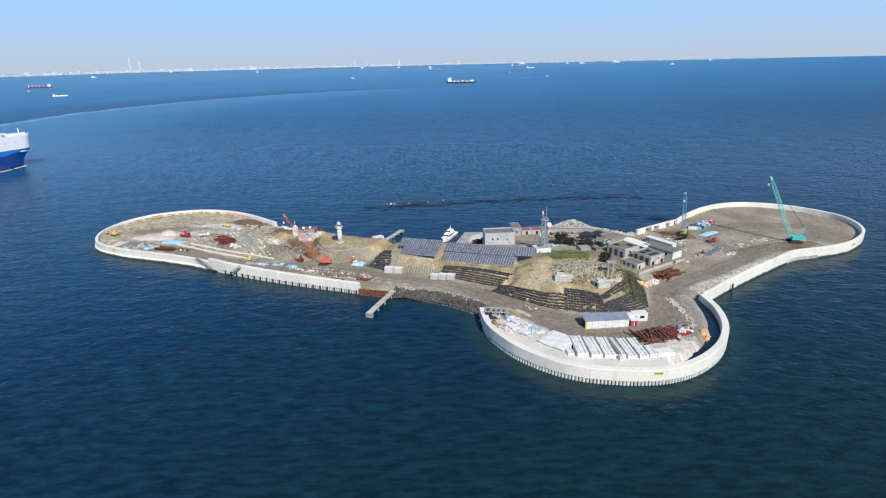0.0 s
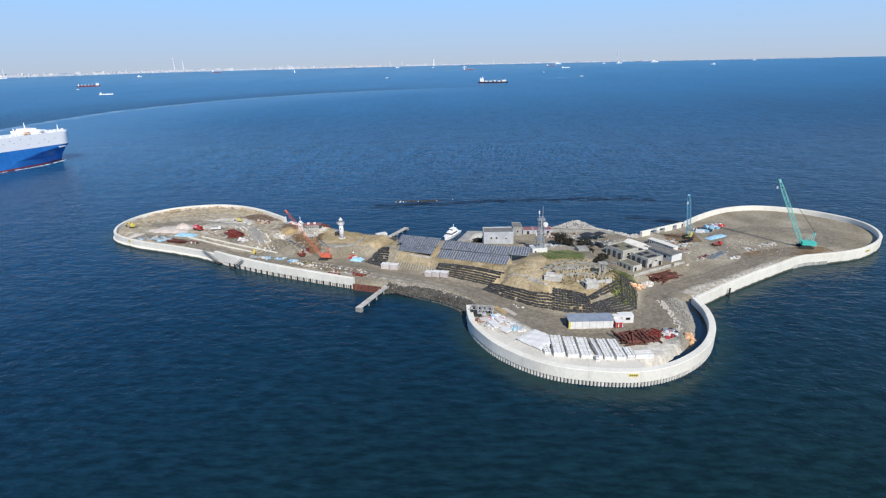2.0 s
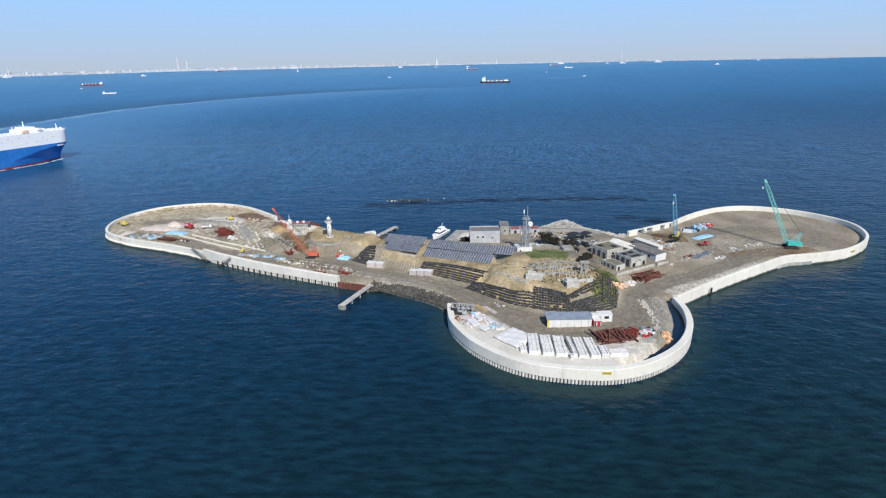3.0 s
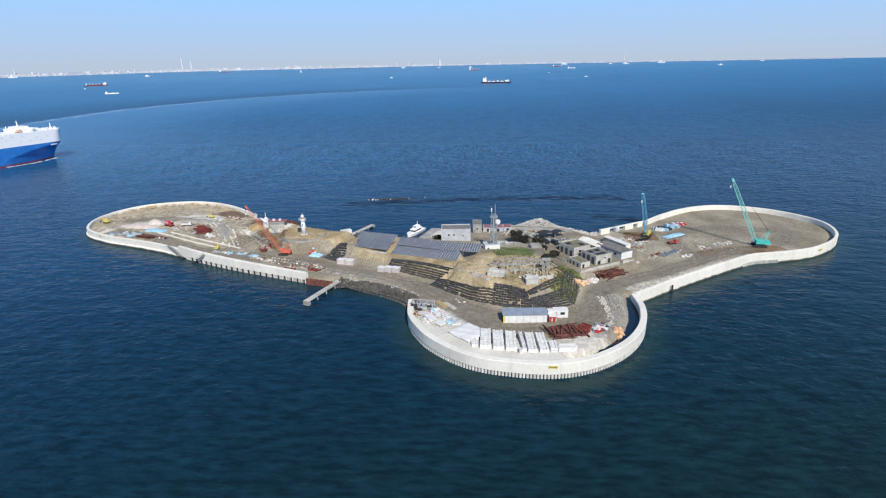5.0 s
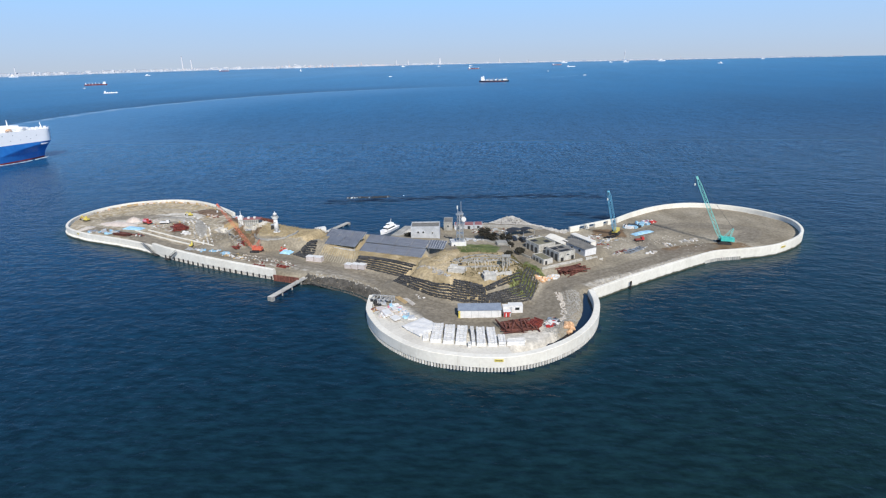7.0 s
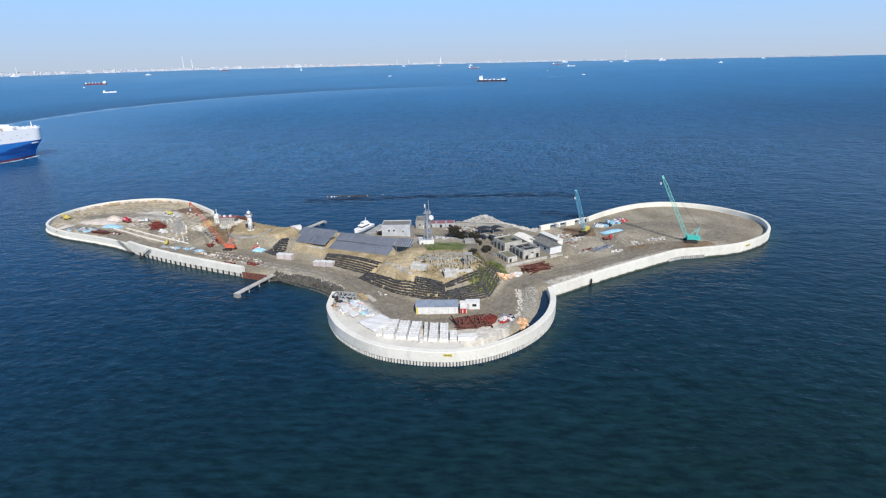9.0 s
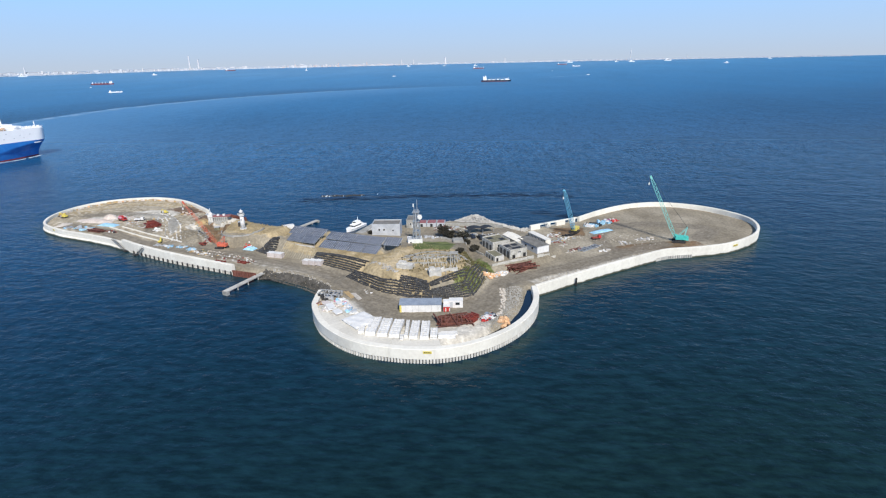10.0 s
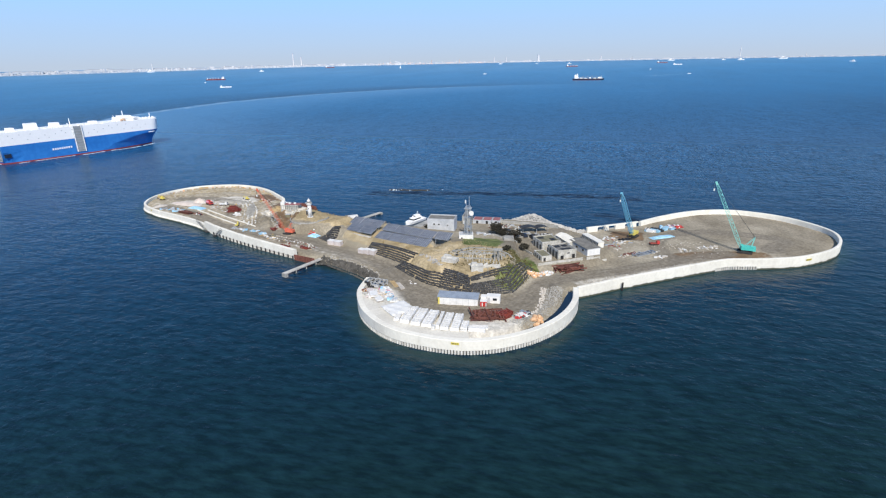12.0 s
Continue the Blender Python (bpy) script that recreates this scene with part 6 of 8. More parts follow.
PALE_SAND = surface("pale_pinkish_sand", (0.5, 0.43, 0.37), (0.68, 0.6, 0.54), 0.4, 0.95)


def low_bank(name, label, x, y, rz, w, d, h, material, seed):
    """A long low bank of spread spoil with an uneven crest."""
    rng = random.Random(seed)
    n, k = 16, 8
    c, s = math.cos(radians(rz)), math.sin(radians(rz))
    v = []
    for j in range(k + 1):
        for i in range(n + 1):
            u, t = 2 * i / n - 1, 2 * j / k - 1
            r = math.hypot(u, t)
            px, py = w / 2 * u, d / 2 * t
            gx, gy = x + px * c - py * s, y + px * s + py * c
            v.append((gx, gy, gz(gx, gy) - 0.25 + (h + 0.2) * max(0, 1 - r ** 2.2) * rng.uniform(0.7, 1.15)))
    f = [(j * (n + 1) + i, j * (n + 1) + i + 1, (j + 1) * (n + 1) + i + 1, (j + 1) * (n + 1) + i) for j in range(k) for i in range(n)]
    return solid(name, Mesh().add(v, f), material, label, "spoil mound", smooth=True)


low_bank("spoil_mound", "pale pinkish sand heap on the western lobe", -139.0, 240.0, -8, 24, 8.0, 1.2, PALE_SAND, 1)
low_bank("spoil_mound", "peaked pinkish sand heap on the western lobe", -135.0, 246.0, -8, 9, 6.0, 2.2, PALE_SAND, 6)
low_bank("spoil_mound", "long grey gravel heap on the western lobe", -114, 250, -10, 28, 8, 1.0, WORKS_GRAVEL, 2)
low_bank("spoil_mound", "grey gravel bank on the western lobe", -92, 234, -58, 40, 6, 0.8, WORKS_GRAVEL, 3)
low_bank("spoil_mound", "pale rubble heap on the western lobe", -151, 232, 60, 10, 5, 1.0, DUST_WHITE, 4)
low_bank("spoil_mound", "brown earth heap on the west hill", -74, 233, -40, 16, 9, 1.6, TAN, 5)

low_bank("spoil_mound", "dark brown earth ridge along the northern wall", -102, 263, -28, 22, 10, 1.3, EARTH, 7)
low_bank("spoil_mound", "brown earth ridge on the west hill", -76, 240, -40, 22, 6, 1.4, EARTH, 8)
low_bank("spoil_mound", "tan sand spread on the western lobe", -124, 266, -12, 26, 9, 0.5, DRY_EARTH, 9)
# two pale rails or planks laid across the western lobe
for k, (a, b) in enumerate((((-123, 229.3), (-84, 209.6)), ((-117, 230.3), (-72, 208.2)))):
    m = Mesh()
    n = 14
    for i in range(n):
        p = [a[j] + (b[j] - a[j]) * i / n for j in (0, 1)]
        q = [a[j] + (b[j] - a[j]) * (i + 0.97) / n for j in (0, 1)]
        m.beam((*p, gz(*p) + 0.16), (*q, gz(*q) + 0.16), 0.55, 0.5)
    solid("track_beam", m, CONCRETE, "long pale track beam laid on the gravel", "beam", "track beams")
for (x, y), m_ in zip(((21.6, 154.2), (24.4, 153.0)), (TAN, DUST_WHITE)):
    t = thing("timber_stack", "flat stack of timber boards on the track", "timber", x, y, gz(x, y), -52)
    for k in range(4):
        part("board", Mesh().box(0, -0.6 + 0.4 * k, 0, 6.6 - 0.3 * k, 0.34, 0.16), m_, t)


# ---- machines and vehicles ----
def excavator(label, x, y, rz, paint, s=1.0):
    t = thing("excavator", label, "excavator", x, y, gz(x, y), rz)
    for u in (-1.1, 1.1):
        part("track", Mesh().box(0, u * s, 0, 3.6 * s, 0.6 * s, 0.8 * s), DARK_STEEL, t, "dark crawler track")
    part("body", Mesh().box(-0.4 * s, 0, 0.9 * s, 3.4 * s, 2.5 * s, 1.1 * s, taper=0.05), paint, t)
    cab = part("cab", Mesh().box(0.6 * s, -0.7 * s, 2.0 * s, 1.4 * s, 1.0 * s, 1.3 * s, taper=0.1), paint, t)
    part("window", Mesh().box(1.25 * s, -0.7 * s, 2.3 * s, 0.1, 0.8 * s, 0.8 * s), GLASS, cab)
    part("boom", Mesh().beam((1.0 * s, 0.2, 1.8 * s), (3.6 * s, 0.2, 4.0 * s), 0.45 * s), paint, t)
    part("arm", Mesh().beam((3.5 * s, 0.2, 4.0 * s), (5.2 * s, 0.2, 1.6 * s), 0.35 * s), paint, t)
    part("bucket", Mesh().box(5.2 * s, 0.2, 0.6 * s, 0.9 * s, 0.9 * s, 1.0 * s, taper=0.3), DARK_STEEL, t)
    return t


excavator("yellow excavator parked at the western wall", -161.0, 245.2, 170, YELLOW, 0.7)
excavator("yellow excavator on the gravel of the western lobe", -110.0, 256.5, 170, YELLOW, 0.55)
excavator("small yellow excavator beside the track beams", -82.0, 207.5, 100, YELLOW, 0.5)


def truck(label, x, y, rz, cab_paint, bed_paint, s=1.0):
    t = thing("truck", label, "truck", x, y, gz(x, y), rz)
    part("chassis", Mesh().box(0, 0, 0.5 * s, 5.6 * s, 1.7 * s, 0.35 * s), DARK_STEEL, t)
    cab = part("cab", Mesh().box(2.0 * s, 0, 0.7 * s, 1.6 * s, 1.9 * s, 1.6 * s, taper=0.12), cab_paint, t)
    part("windscreen", Mesh().box(2.72 * s, 0, 1.4 * s, 0.08, 1.5 * s, 0.6 * s), GLASS, cab)
    part("bed", Mesh().box(-0.9 * s, 0, 0.85 * s, 3.7 * s, 1.9 * s, 0.55 * s), bed_paint, t)
    for u in (1.8, -0.8, -2.0):
        for v in (-0.9, 0.9):
            part("wheel", Mesh().tube((u * s, (v - 0.14) * s, 0.42 * s), (u * s, (v + 0.14) * s, 0.42 * s), 0.42 * s, n=12), DARK_STEEL, t, "black tyre")
    return t


truck("white pickup truck parked on the gravel", -115.3, 241.6, 10, WHITE, WHITE, 0.85)
t_ = truck("dark red crane truck on the western lobe", -124.8, 241.6, -25, RED, RED_BROWN, 0.95)
part("crane_post", Mesh().box(0.6, 0, 1.8, 0.8, 0.8, 1.1), RED, t_)
part("crane_arm", Mesh().beam((0.8, 0, 2.8), (-2.8, 0, 2.2), 0.45), RED, t_)
part("load", Mesh().box(-1.2, 0, 1.4, 2.6, 1.7, 0.8, taper=0.1), PINK, t_, "pink sheeted load")
truck("small red dumper on the eastern ground", 115.2, 221.6, 20, RED, RED_BROWN, 0.75)
truck("red truck behind the quay wall", -61.5, 207.0, -25, RED_BROWN, RED_BROWN, 0.8)


def car(label, x, y, rz, paint):
    t = thing("car", label, "car", x, y, gz(x, y), rz, group="parked cars")
    m = Mesh().box(0, 0, 0.35, 4.3, 1.75, 0.6, taper=0.04)
    part("body", m, paint, t)
    cabin_ = part("cabin", Mesh().box(-0.25, 0, 0.93, 2.5, 1.6, 0.6, taper=0.22), GLASS, t)
    part("roof", Mesh().box(-0.25, 0, 1.5, 1.9, 1.25, 0.06), paint, cabin_)
    for u in (-1.3, 1.35):
        for v in (-0.8, 0.8):
            part("wheel", Mesh().tube((u, v - 0.1, 0.32), (u, v + 0.1, 0.32), 0.32, n=10), DARK_STEEL, t, "black tyre")
    return t


def net_roof(label, x, y, rz, w, d):
    t = thing("shelter", label, "shelter", x, y, gz(x, y), rz)
    for u in (-w / 2 + 0.2, w / 2 - 0.2):
        for v in (-d / 2 + 0.2, d / 2 - 0.2):
            part("post", Mesh().box(u, v, -0.3, 0.16, 0.16, 2.5), STEEL, t)
    m = Mesh()
    n = 8
    v = [(w * (i / n - 0.5), d * s, 2.2 + 0.7 * math.sin(math.pi * i / n)) for s in (-0.5, 0.5) for i in range(n + 1)]
    v += [(p[0], p[1], p[2] - 0.1) for p in v]
    k = n + 1
    f = [(i, i + 1, k + i + 1, k + i) for i in range(n)] + [(2 * k + k + i, 2 * k + k + i + 1, 2 * k + i + 1, 2 * k + i) for i in range(n)]
    f += [(i, 2 * k + i, 2 * k + i + 1, i + 1) for i in range(n)] + [(k + i + 1, 3 * k + i + 1, 3 * k + i, k + i) for i in range(n)]
    part("canopy", m.add(v, f), DARK_STEEL, t, "dark curved canopy")
    return t


net_roof("dark canopy shelter in the yard", 61.2, 221.0, 30, 7.0, 4.6)
net_roof("dark canopy shelter in the yard", 66.6, 222.5, 30, 6.0, 4.0)
net_roof("dark canopy shelter beside the trees", 52.5, 213.5, 10, 4.2, 3.2)
car("dark car parked in the yard", 64.2, 212.5, 120, DARK_STEEL)
car("grey car parked in the yard", 66.8, 207.0, 120, WALL_GREY)
car("dark blue car parked in the yard", 60.5, 214.0, 120, SHIP_DARK)


# ---- hilltop ruins ----
def ruin_cabin(label, x, y, rz, w, d, h):
    t = thing("ruin_hut", label, "hut", x, y, gz(x, y), rz)
    part("body", Mesh().box(0, 0, -0.6, w, d, h + 0.6), HUT_CONCRETE, t)
    part("roof_slab", Mesh().box(0, 0, h, w + 0.2, d + 0.2, 0.16), HUT_CONCRETE, t)
    part("upper_box", Mesh().box(-w * 0.2, d * 0.1, h + 0.16, w * 0.45, d * 0.6, 0.7), HUT_CONCRETE, t)
    part("doorway", Mesh().box(-w / 2 - 0.02, 0, 0, 0.08, 0.9, 1.5), DARK, t)
    return t


ruin_cabin("white concrete hut on the hilltop", 39.4, 165.6, -14, 5.6, 2.8, 1.5)
ruin_cabin("white concrete hut on the hilltop edge", 50.6, 160.2, 18, 4.2, 3.0, 1.5)
post_mesh = Mesh().box(0, 0, -0.4, 0.16, 0.16, 2.5).data("post", HUT_CONCRETE)
ruin = thing("ruin_colonnade", "rows of bare concrete posts of a ruined battery", "ruin", 44, 168, 8.9)
ruin_rng = random.Random(53)
for (x0, y0), (x1, y1), n in (((42.5, 166.2), (50.0, 167.0), 8), ((50.0, 167.0), (57.5, 166.0), 8), ((43.5, 170.0), (56.0, 171.0), 12), ((45.0, 173.0), (54.0, 174.0), 7), ((54.5, 161.0), (58.5, 166.0), 6)):
    for k in range(n):
        if ruin_rng.random() < 0.68:
            u = (k + ruin_rng.uniform(-0.2, 0.2)) / (n - 1)
            piece("post", post_mesh, ruin, Matrix.Translation((x0 + (x1 - x0) * u - 44, y0 + (y1 - y0) * u - 168, 0)) @ Matrix.Diagonal((1, 1, ruin_rng.uniform(0.45, 1.15), 1)))
for k in range(4):
    part("high_post", Mesh().box(11.3 + k * 0.75, 1.8 + (k % 2) * 1.5, -0.4, 0.4, 0.4, 4.6), CONCRETE_OLD, ruin)
part("lintel", Mesh().box(12.4, 2.5, 4.1, 3.0, 2.2, 0.3), CONCRETE_OLD, ruin)
part("low_wall", Mesh().box(11.0, -5.0, -0.4, 7.0, 0.4, 1.5, 22), HUT_CONCRETE, ruin)
part("low_wall", Mesh().box(4.0, 2.0, -0.4, 12.0, 0.4, 1.0, 4), CONCRETE_OLD, ruin)
part("low_wall", Mesh().box(6.0, 8.0, -0.4, 17.0, 0.5, 0.9, 6), CONCRETE_OLD, ruin)
for r, h in ((9.5, 0.35), (12.0, 0.45)):
    wall_run("gun_pit_wall", "low curved concrete kerb of the old battery", [(49.5 + r * math.cos(a), 170.5 + r * math.sin(a)) for a in np.linspace(0.35, 2.75, 12)], h, 0.7, CONCRETE_OLD)
heap("ruin_rubble", "broken concrete and stones on the hilltop", "rubble", 39.5, 175.0, 4.0, 2.5, 0, 26, 1.0, [CONCRETE_OLD, ROCK, DARK_STEEL], 51, 0.6)
heap("ruin_rubble", "broken stones on the sandy slope", "rubble", 33.5, 165.5, 3.5, 1.6, -40, 18, 0.9, [ROCK, DUST_WHITE], 52, 0.5)


# ---- piers, boat and sheet piles ----
PIER_DECK = surface("bleached_pier_deck", (0.34, 0.33, 0.3), (0.58, 0.56, 0.51), 0.7, 0.9, random_tint=0.12)


def pier(label, p, q, width, deck, z=1.25):
    ang = math.degrees(math.atan2(q[1] - p[1], q[0] - p[0]))
    length = math.hypot(q[0] - p[0], q[1] - p[1])
    t = thing("pier", label, "pier", p[0], p[1], 0, ang)
    n = int(length / 2.4)
    for k in range(n):
        part("deck_slab", Mesh().box((k + 0.5) * length / n, 0, z, length / n - 0.06, width, 0.35), deck, t)
    for k in range(0, n + 1, 2):
        for v in (-width * 0.35, width * 0.35):
            part("pile", Mesh().tube((min(length - 0.4, k * length / n + 0.4), v, -3), (min(length - 0.4, k * length / n + 0.4), v, z), 0.25, n=8), CONCRETE_OLD, t)
    part("end_block", Mesh().box(0.6, 0, -2.5, 1.2, width + 0.3, 2.5 + z + 0.3), CONCRETE_OLD, t)
    return t


pier("narrow concrete landing pier on piles", (-25.4, 157.2), (-18.6, 177.0), 2.0, PIER_DECK)
pier("weathered concrete pier on the north shore", (-22.0, 250.5), (-29.5, 232.5), 2.2, PIER_DECK, 0.8)
flat_house("pier_hut", "white hut at the root of the north pier", -33.4, 233.6, 1.0, 35, 5.0, 2.6, 1.6, WHITE, WHITE, 0.1)
steel = thing("sheet_pile_wall", "rust-red steel sheet piling at the landing", "sheet piling", -31.4, 175.4, 0, -14)
for k in range(18):
    part("sheet_pile", Mesh().box(0.3 + k * 0.62, 0.15 * (k % 2), -3, 0.6, 0.22, 5.5), RUST, steel)


def boat(label, x, y, rz, length, beam, superstructure=True, hull_paint=SHIP_WHITE, z=0.0):
    t = thing("motor_boat", label, "boat", x, y, z, rz)
    outline = [(-0.5, -0.42), (0.1, -0.5), (0.3, -0.4), (0.43, -0.18), (0.5, 0.0), (0.43, 0.18), (0.3, 0.4), (0.1, 0.5), (-0.5, 0.42)]
    v = [(a * length * 0.94, b * beam * 0.7, -0.6) for a, b in outline] + [(a * length, b * beam, 1.2 + max(0, a) * 1.4) for a, b in outline]
    n = len(outline)
    m = Mesh().add(v, [tuple(range(n - 1, -1, -1)), tuple(range(n, 2 * n))] + [(i, (i + 1) % n, n + (i + 1) % n, n + i) for i in range(n)])
    part("hull", m, hull_paint, t)
    part("rail_strake", Mesh().box(-0.05 * length, 0, 1.15, 0.8 * length, beam * 0.86, 0.16), hull_paint, t)
    cab = part("deckhouse", Mesh().box(-0.05 * length, 0, 1.25, length * 0.48, beam * 0.72, 1.5, taper=0.08), SHIP_WHITE, t)
    part("window_band", Mesh().box(0.0, 0, 1.75, length * 0.4, beam * 0.74, 0.55), GLASS, cab)
    if superstructure:
        fly = part("flybridge", Mesh().box(-0.08 * length, 0, 2.75, length * 0.28, beam * 0.56, 1.1, taper=0.12), SHIP_WHITE, t)
        part("windscreen", Mesh().box(0.05 * length, 0, 3.1, 0.1, beam * 0.48, 0.6), GLASS, fly)
        part("mast", Mesh().tube((-0.12 * length, 0, 3.8), (-0.16 * length, 0, 5.6), 0.1, n=6), SHIP_WHITE, t)
    return t


boat("white motor yacht moored at the north quay", 1.0, 239.6, -114, 14.2, 4.2)
solid("quay", Mesh().prism([(4.2, 228), (15.5, 226.5), (17, 243), (8.5, 243)], -3, 1.7), CONCRETE_OLD, "grey concrete quay beside the moored yacht", "quay", kind="structure")


# ---- rocks ----
def rock_field(name, label, places, size, material, seed, sink=0.25):
    rng = random.Random(seed)
    m = Mesh()
    for x, y, z in places:
        s = size * rng.uniform(0.55, 1.35)
        m.lump(x, y, z - s * sink, s, s * rng.uniform(0.7, 1.1), s * rng.uniform(0.55, 0.95), rng, 6)
    return solid(name, m, material, label, "rocks", kind="stuff")


REEF_ROCK = surface("wet_reef_rock", (0.012, 0.012, 0.01), (0.05, 0.045, 0.038), 0.6, 0.5)


def along(pts, width, count, seed, rise=None):
    rng = random.Random(seed)
    line = curve(pts, 0.5)
    t = np.gradient(line, axis=0)
    out = []
    for _ in range(count):
        i = rng.randrange(len(line))
        n = np.array([-t[i][1], t[i][0]]) / np.hypot(*t[i])
        d = rng.uniform(-0.5, 0.5) * width
        x, y = line[i] + n * d
        z = gz(x, y) if rise is None else max(gz(x, y), rise(d, width, i / len(line)))
        out.append((float(x), float(y), max(z, -0.5)))
    return out


rock_field("shore_rocks", "dark wet boulders along the south shore", along([(-19, 174.5), (-5, 170.2), (4, 165.6), (10, 160.5), (12, 156)], 4.8, 2600, 61), 0.72, ROCK_DARK, 62)
rock_field("shore_rocks", "pale boulders at the top of the south shore", along([(-17, 177), (-4, 173), (6, 167.4), (12.4, 161), (13.4, 155)], 2.4, 170, 63), 0.55, ROCK, 64)
rock_field("armour_rocks", "high heap of pale armour rocks on the north shore", along([(50, 247.5), (61, 248), (72, 243.5)], 8.5, 1000, 65, lambda d, w, u: 0.6 + 4.6 * (1 - abs(2 * d / w) ** 1.3) * max(0.12, 1 - abs(u - 0.45) ** 1.3 * 2.2)), 0.95, ARMOUR, 66)
rock_field("armour_rocks", "low tail of pale armour rocks on the north shore", along([(69, 244.5), (78, 238.5), (85.5, 233)], 5.5, 320, 95, lambda d, w, u: 0.5 + 1.9 * (1 - abs(2 * d / w) ** 1.6) * (1 - 0.6 * u)), 0.95, ARMOUR, 96)
rock_field("armour_rocks", "low pale rocks along the north promenade", along([(30, 242), (42, 245), (54, 248)], 5.0, 160, 85), 1.0, ROCK, 86)
rock_field("rubble_bank", "fine grey rubble bank inside the loop wall", along([(77.4, 163), (77.6, 156), (77.2, 148), (74.8, 140.3), (68.4, 132.6)], 6.4, 2600, 67), 0.26, GRAVEL, 68)
rock_field("bank_boulders", "white boulders strewn along the rubble bank", along([(73.8, 163), (74.2, 155), (74.2, 148), (72.6, 141)], 2.0, 110, 87), 0.7, DUST_WHITE, 88)
rock_field("north_rocks", "boulders along the north-western shore", along([(-8, 228.5), (-24, 230), (-34, 231.5), (-46, 236.5), (-58, 243), (-62, 250)], 3.4, 240, 69), 1.1, ROCK_DARK, 70)
rock_field("track_rubble", "stones along the edge of the eastern track", along([(88, 172), (104, 182.5), (120, 194), (134, 203)], 5.0, 330, 71), 0.55, ROCK, 72)
rock_field("track_rubble", "stones strewn over the works ground", along([(98, 216), (110, 219), (124, 226), (140, 214)], 16, 130, 73), 0.36, DUST_WHITE, 74)
rock_field("track_rubble", "stones strewn over the western works ground", along([(-150, 238), (-128, 246), (-104, 242), (-86, 230), (-60, 203)], 18, 420, 75), 0.4, ROCK, 76)
rock_field("track_rubble", "pale stones in a row beside the western track", along([(-54, 197.4), (-42.5, 193.6), (-28.6, 187.8)], 1.3, 46, 311), 0.5, DUST_WHITE, 312)
rock_field("hill_rocks", "broken stones along the ditches of the west hill", along([(-77, 229), (-70, 220.5), (-64, 214.6), (-58.5, 206)], 3.0, 150, 77), 0.6, CONCRETE_OLD, 78)
rock_field("reef", "low dark reef rocks breaking the surface", along([(-35, 297.2), (-30, 298.6), (-22, 299.6), (-10, 301.7)], 3.4, 150, 79, lambda d, w, u: -0.38), 0.75, REEF_ROCK, 80, 0.45)

# orange and tan panels leaning inside the western wall
lean = thing("panel_row", "row of orange and tan panels along the western wall", "panels", -150, 262, 2.0, 0)
_in = inward(west_line, 1.9)
_rng = random.Random(91)
for i in range(18, 96):
    if _rng.random() < 0.95:
        x, y = _in[i]
        m = Mesh().box(0, 0, 0, _rng.uniform(1.0, 1.4), 0.4, _rng.uniform(0.5, 1.15))
        ob = part("panel", m, _rng.choice([ORANGE, TAN, TAN, PALE_SAND, PALE_SAND, DRY_EARTH, DRY_EARTH, WALL_BUFF]), lean)
        d = _in[i + 1] - _in[i]
        ob.matrix_basis = pose(x + 150, y - 262, gz(x, y) - 2.05, 0, 0, math.degrees(math.atan2(d[1], d[0])))


# ---- shrubs ----
def shrub(label, x, y, h, r, seed, n=1500):
    rng = random.Random(seed)
    t = thing("tree", label, "tree", x, y, gz(x, y))
    trunk = Mesh().tube((0, 0, -0.2), (0.1, 0.05, h * 0.55), 0.2, 0.1, 7)
    limbs = []
    for k in range(6):
        a = k * 1.05 + rng.uniform(-0.3, 0.3)
        tip = Vector((r * 0.6 * math.cos(a), r * 0.6 * math.sin(a), h * rng.uniform(0.55, 0.9)))
        trunk.tube((0.05, 0, h * 0.3), tip, 0.1, 0.04, 5)
        limbs.append(tip)
    part("trunk", trunk, BARK, t)
    m = Mesh()
    for _ in range(n):
        c = rng.choice(limbs) + Vector((rng.gauss(0, r * 0.26), rng.gauss(0, r * 0.26), rng.gauss(0, h * 0.13)))
        a, b = Vector((rng.uniform(-1, 1), rng.uniform(-1, 1), rng.uniform(-0.6, 0.6))).normalized(), Vector((rng.uniform(-1, 1), rng.uniform(-1, 1), rng.uniform(-1, 1))).normalized()
        s = rng.uniform(0.2, 0.44)
        m.add([c - a * s, c + b * s * 0.6, c + a * s, c - b * s * 0.6], [(0, 1, 2, 3)])
    part("crown", m, LEAF, t, "dark uneven crown of leaves")
    return t


shrub("dark brownish tree in the yard", 48.0, 213.4, 5.4, 2.6, 1, 1200)
shrub("dark brownish tree in the yard", 50.8, 211.0, 3.6, 2.2, 2)
shrub("dark brownish tree beside the bunker", 57.0, 208.0, 4.6, 2.8, 3, 1000)
shrub("low dark bush beside the bunker", 58.6, 205.0, 2.2, 1.6, 4)
shrub("low dark bush beside the concrete house", 62.5, 197.5, 2.0, 1.7, 5)
shrub("low dark bush by the quay", 14.0, 223.0, 2.0, 2.2, 6)
shrub("low dark bush by the quay", 17.5, 224.5, 1.8, 1.8, 7)
shrub("low dry bush on the hill edge", 57.5, 183.0, 1.6, 1.4, 8)


# ---- dry grass and scrub on the hill ----
SCRUB = surface("dry_scrub", (0.07, 0.075, 0.03), (0.2, 0.17, 0.085), 0.7, 0.9, bump=0)
STRAW = surface("dry_straw_grass", (0.26, 0.21, 0.11), (0.45, 0.37, 0.21), 0.7, 0.9, bump=0)


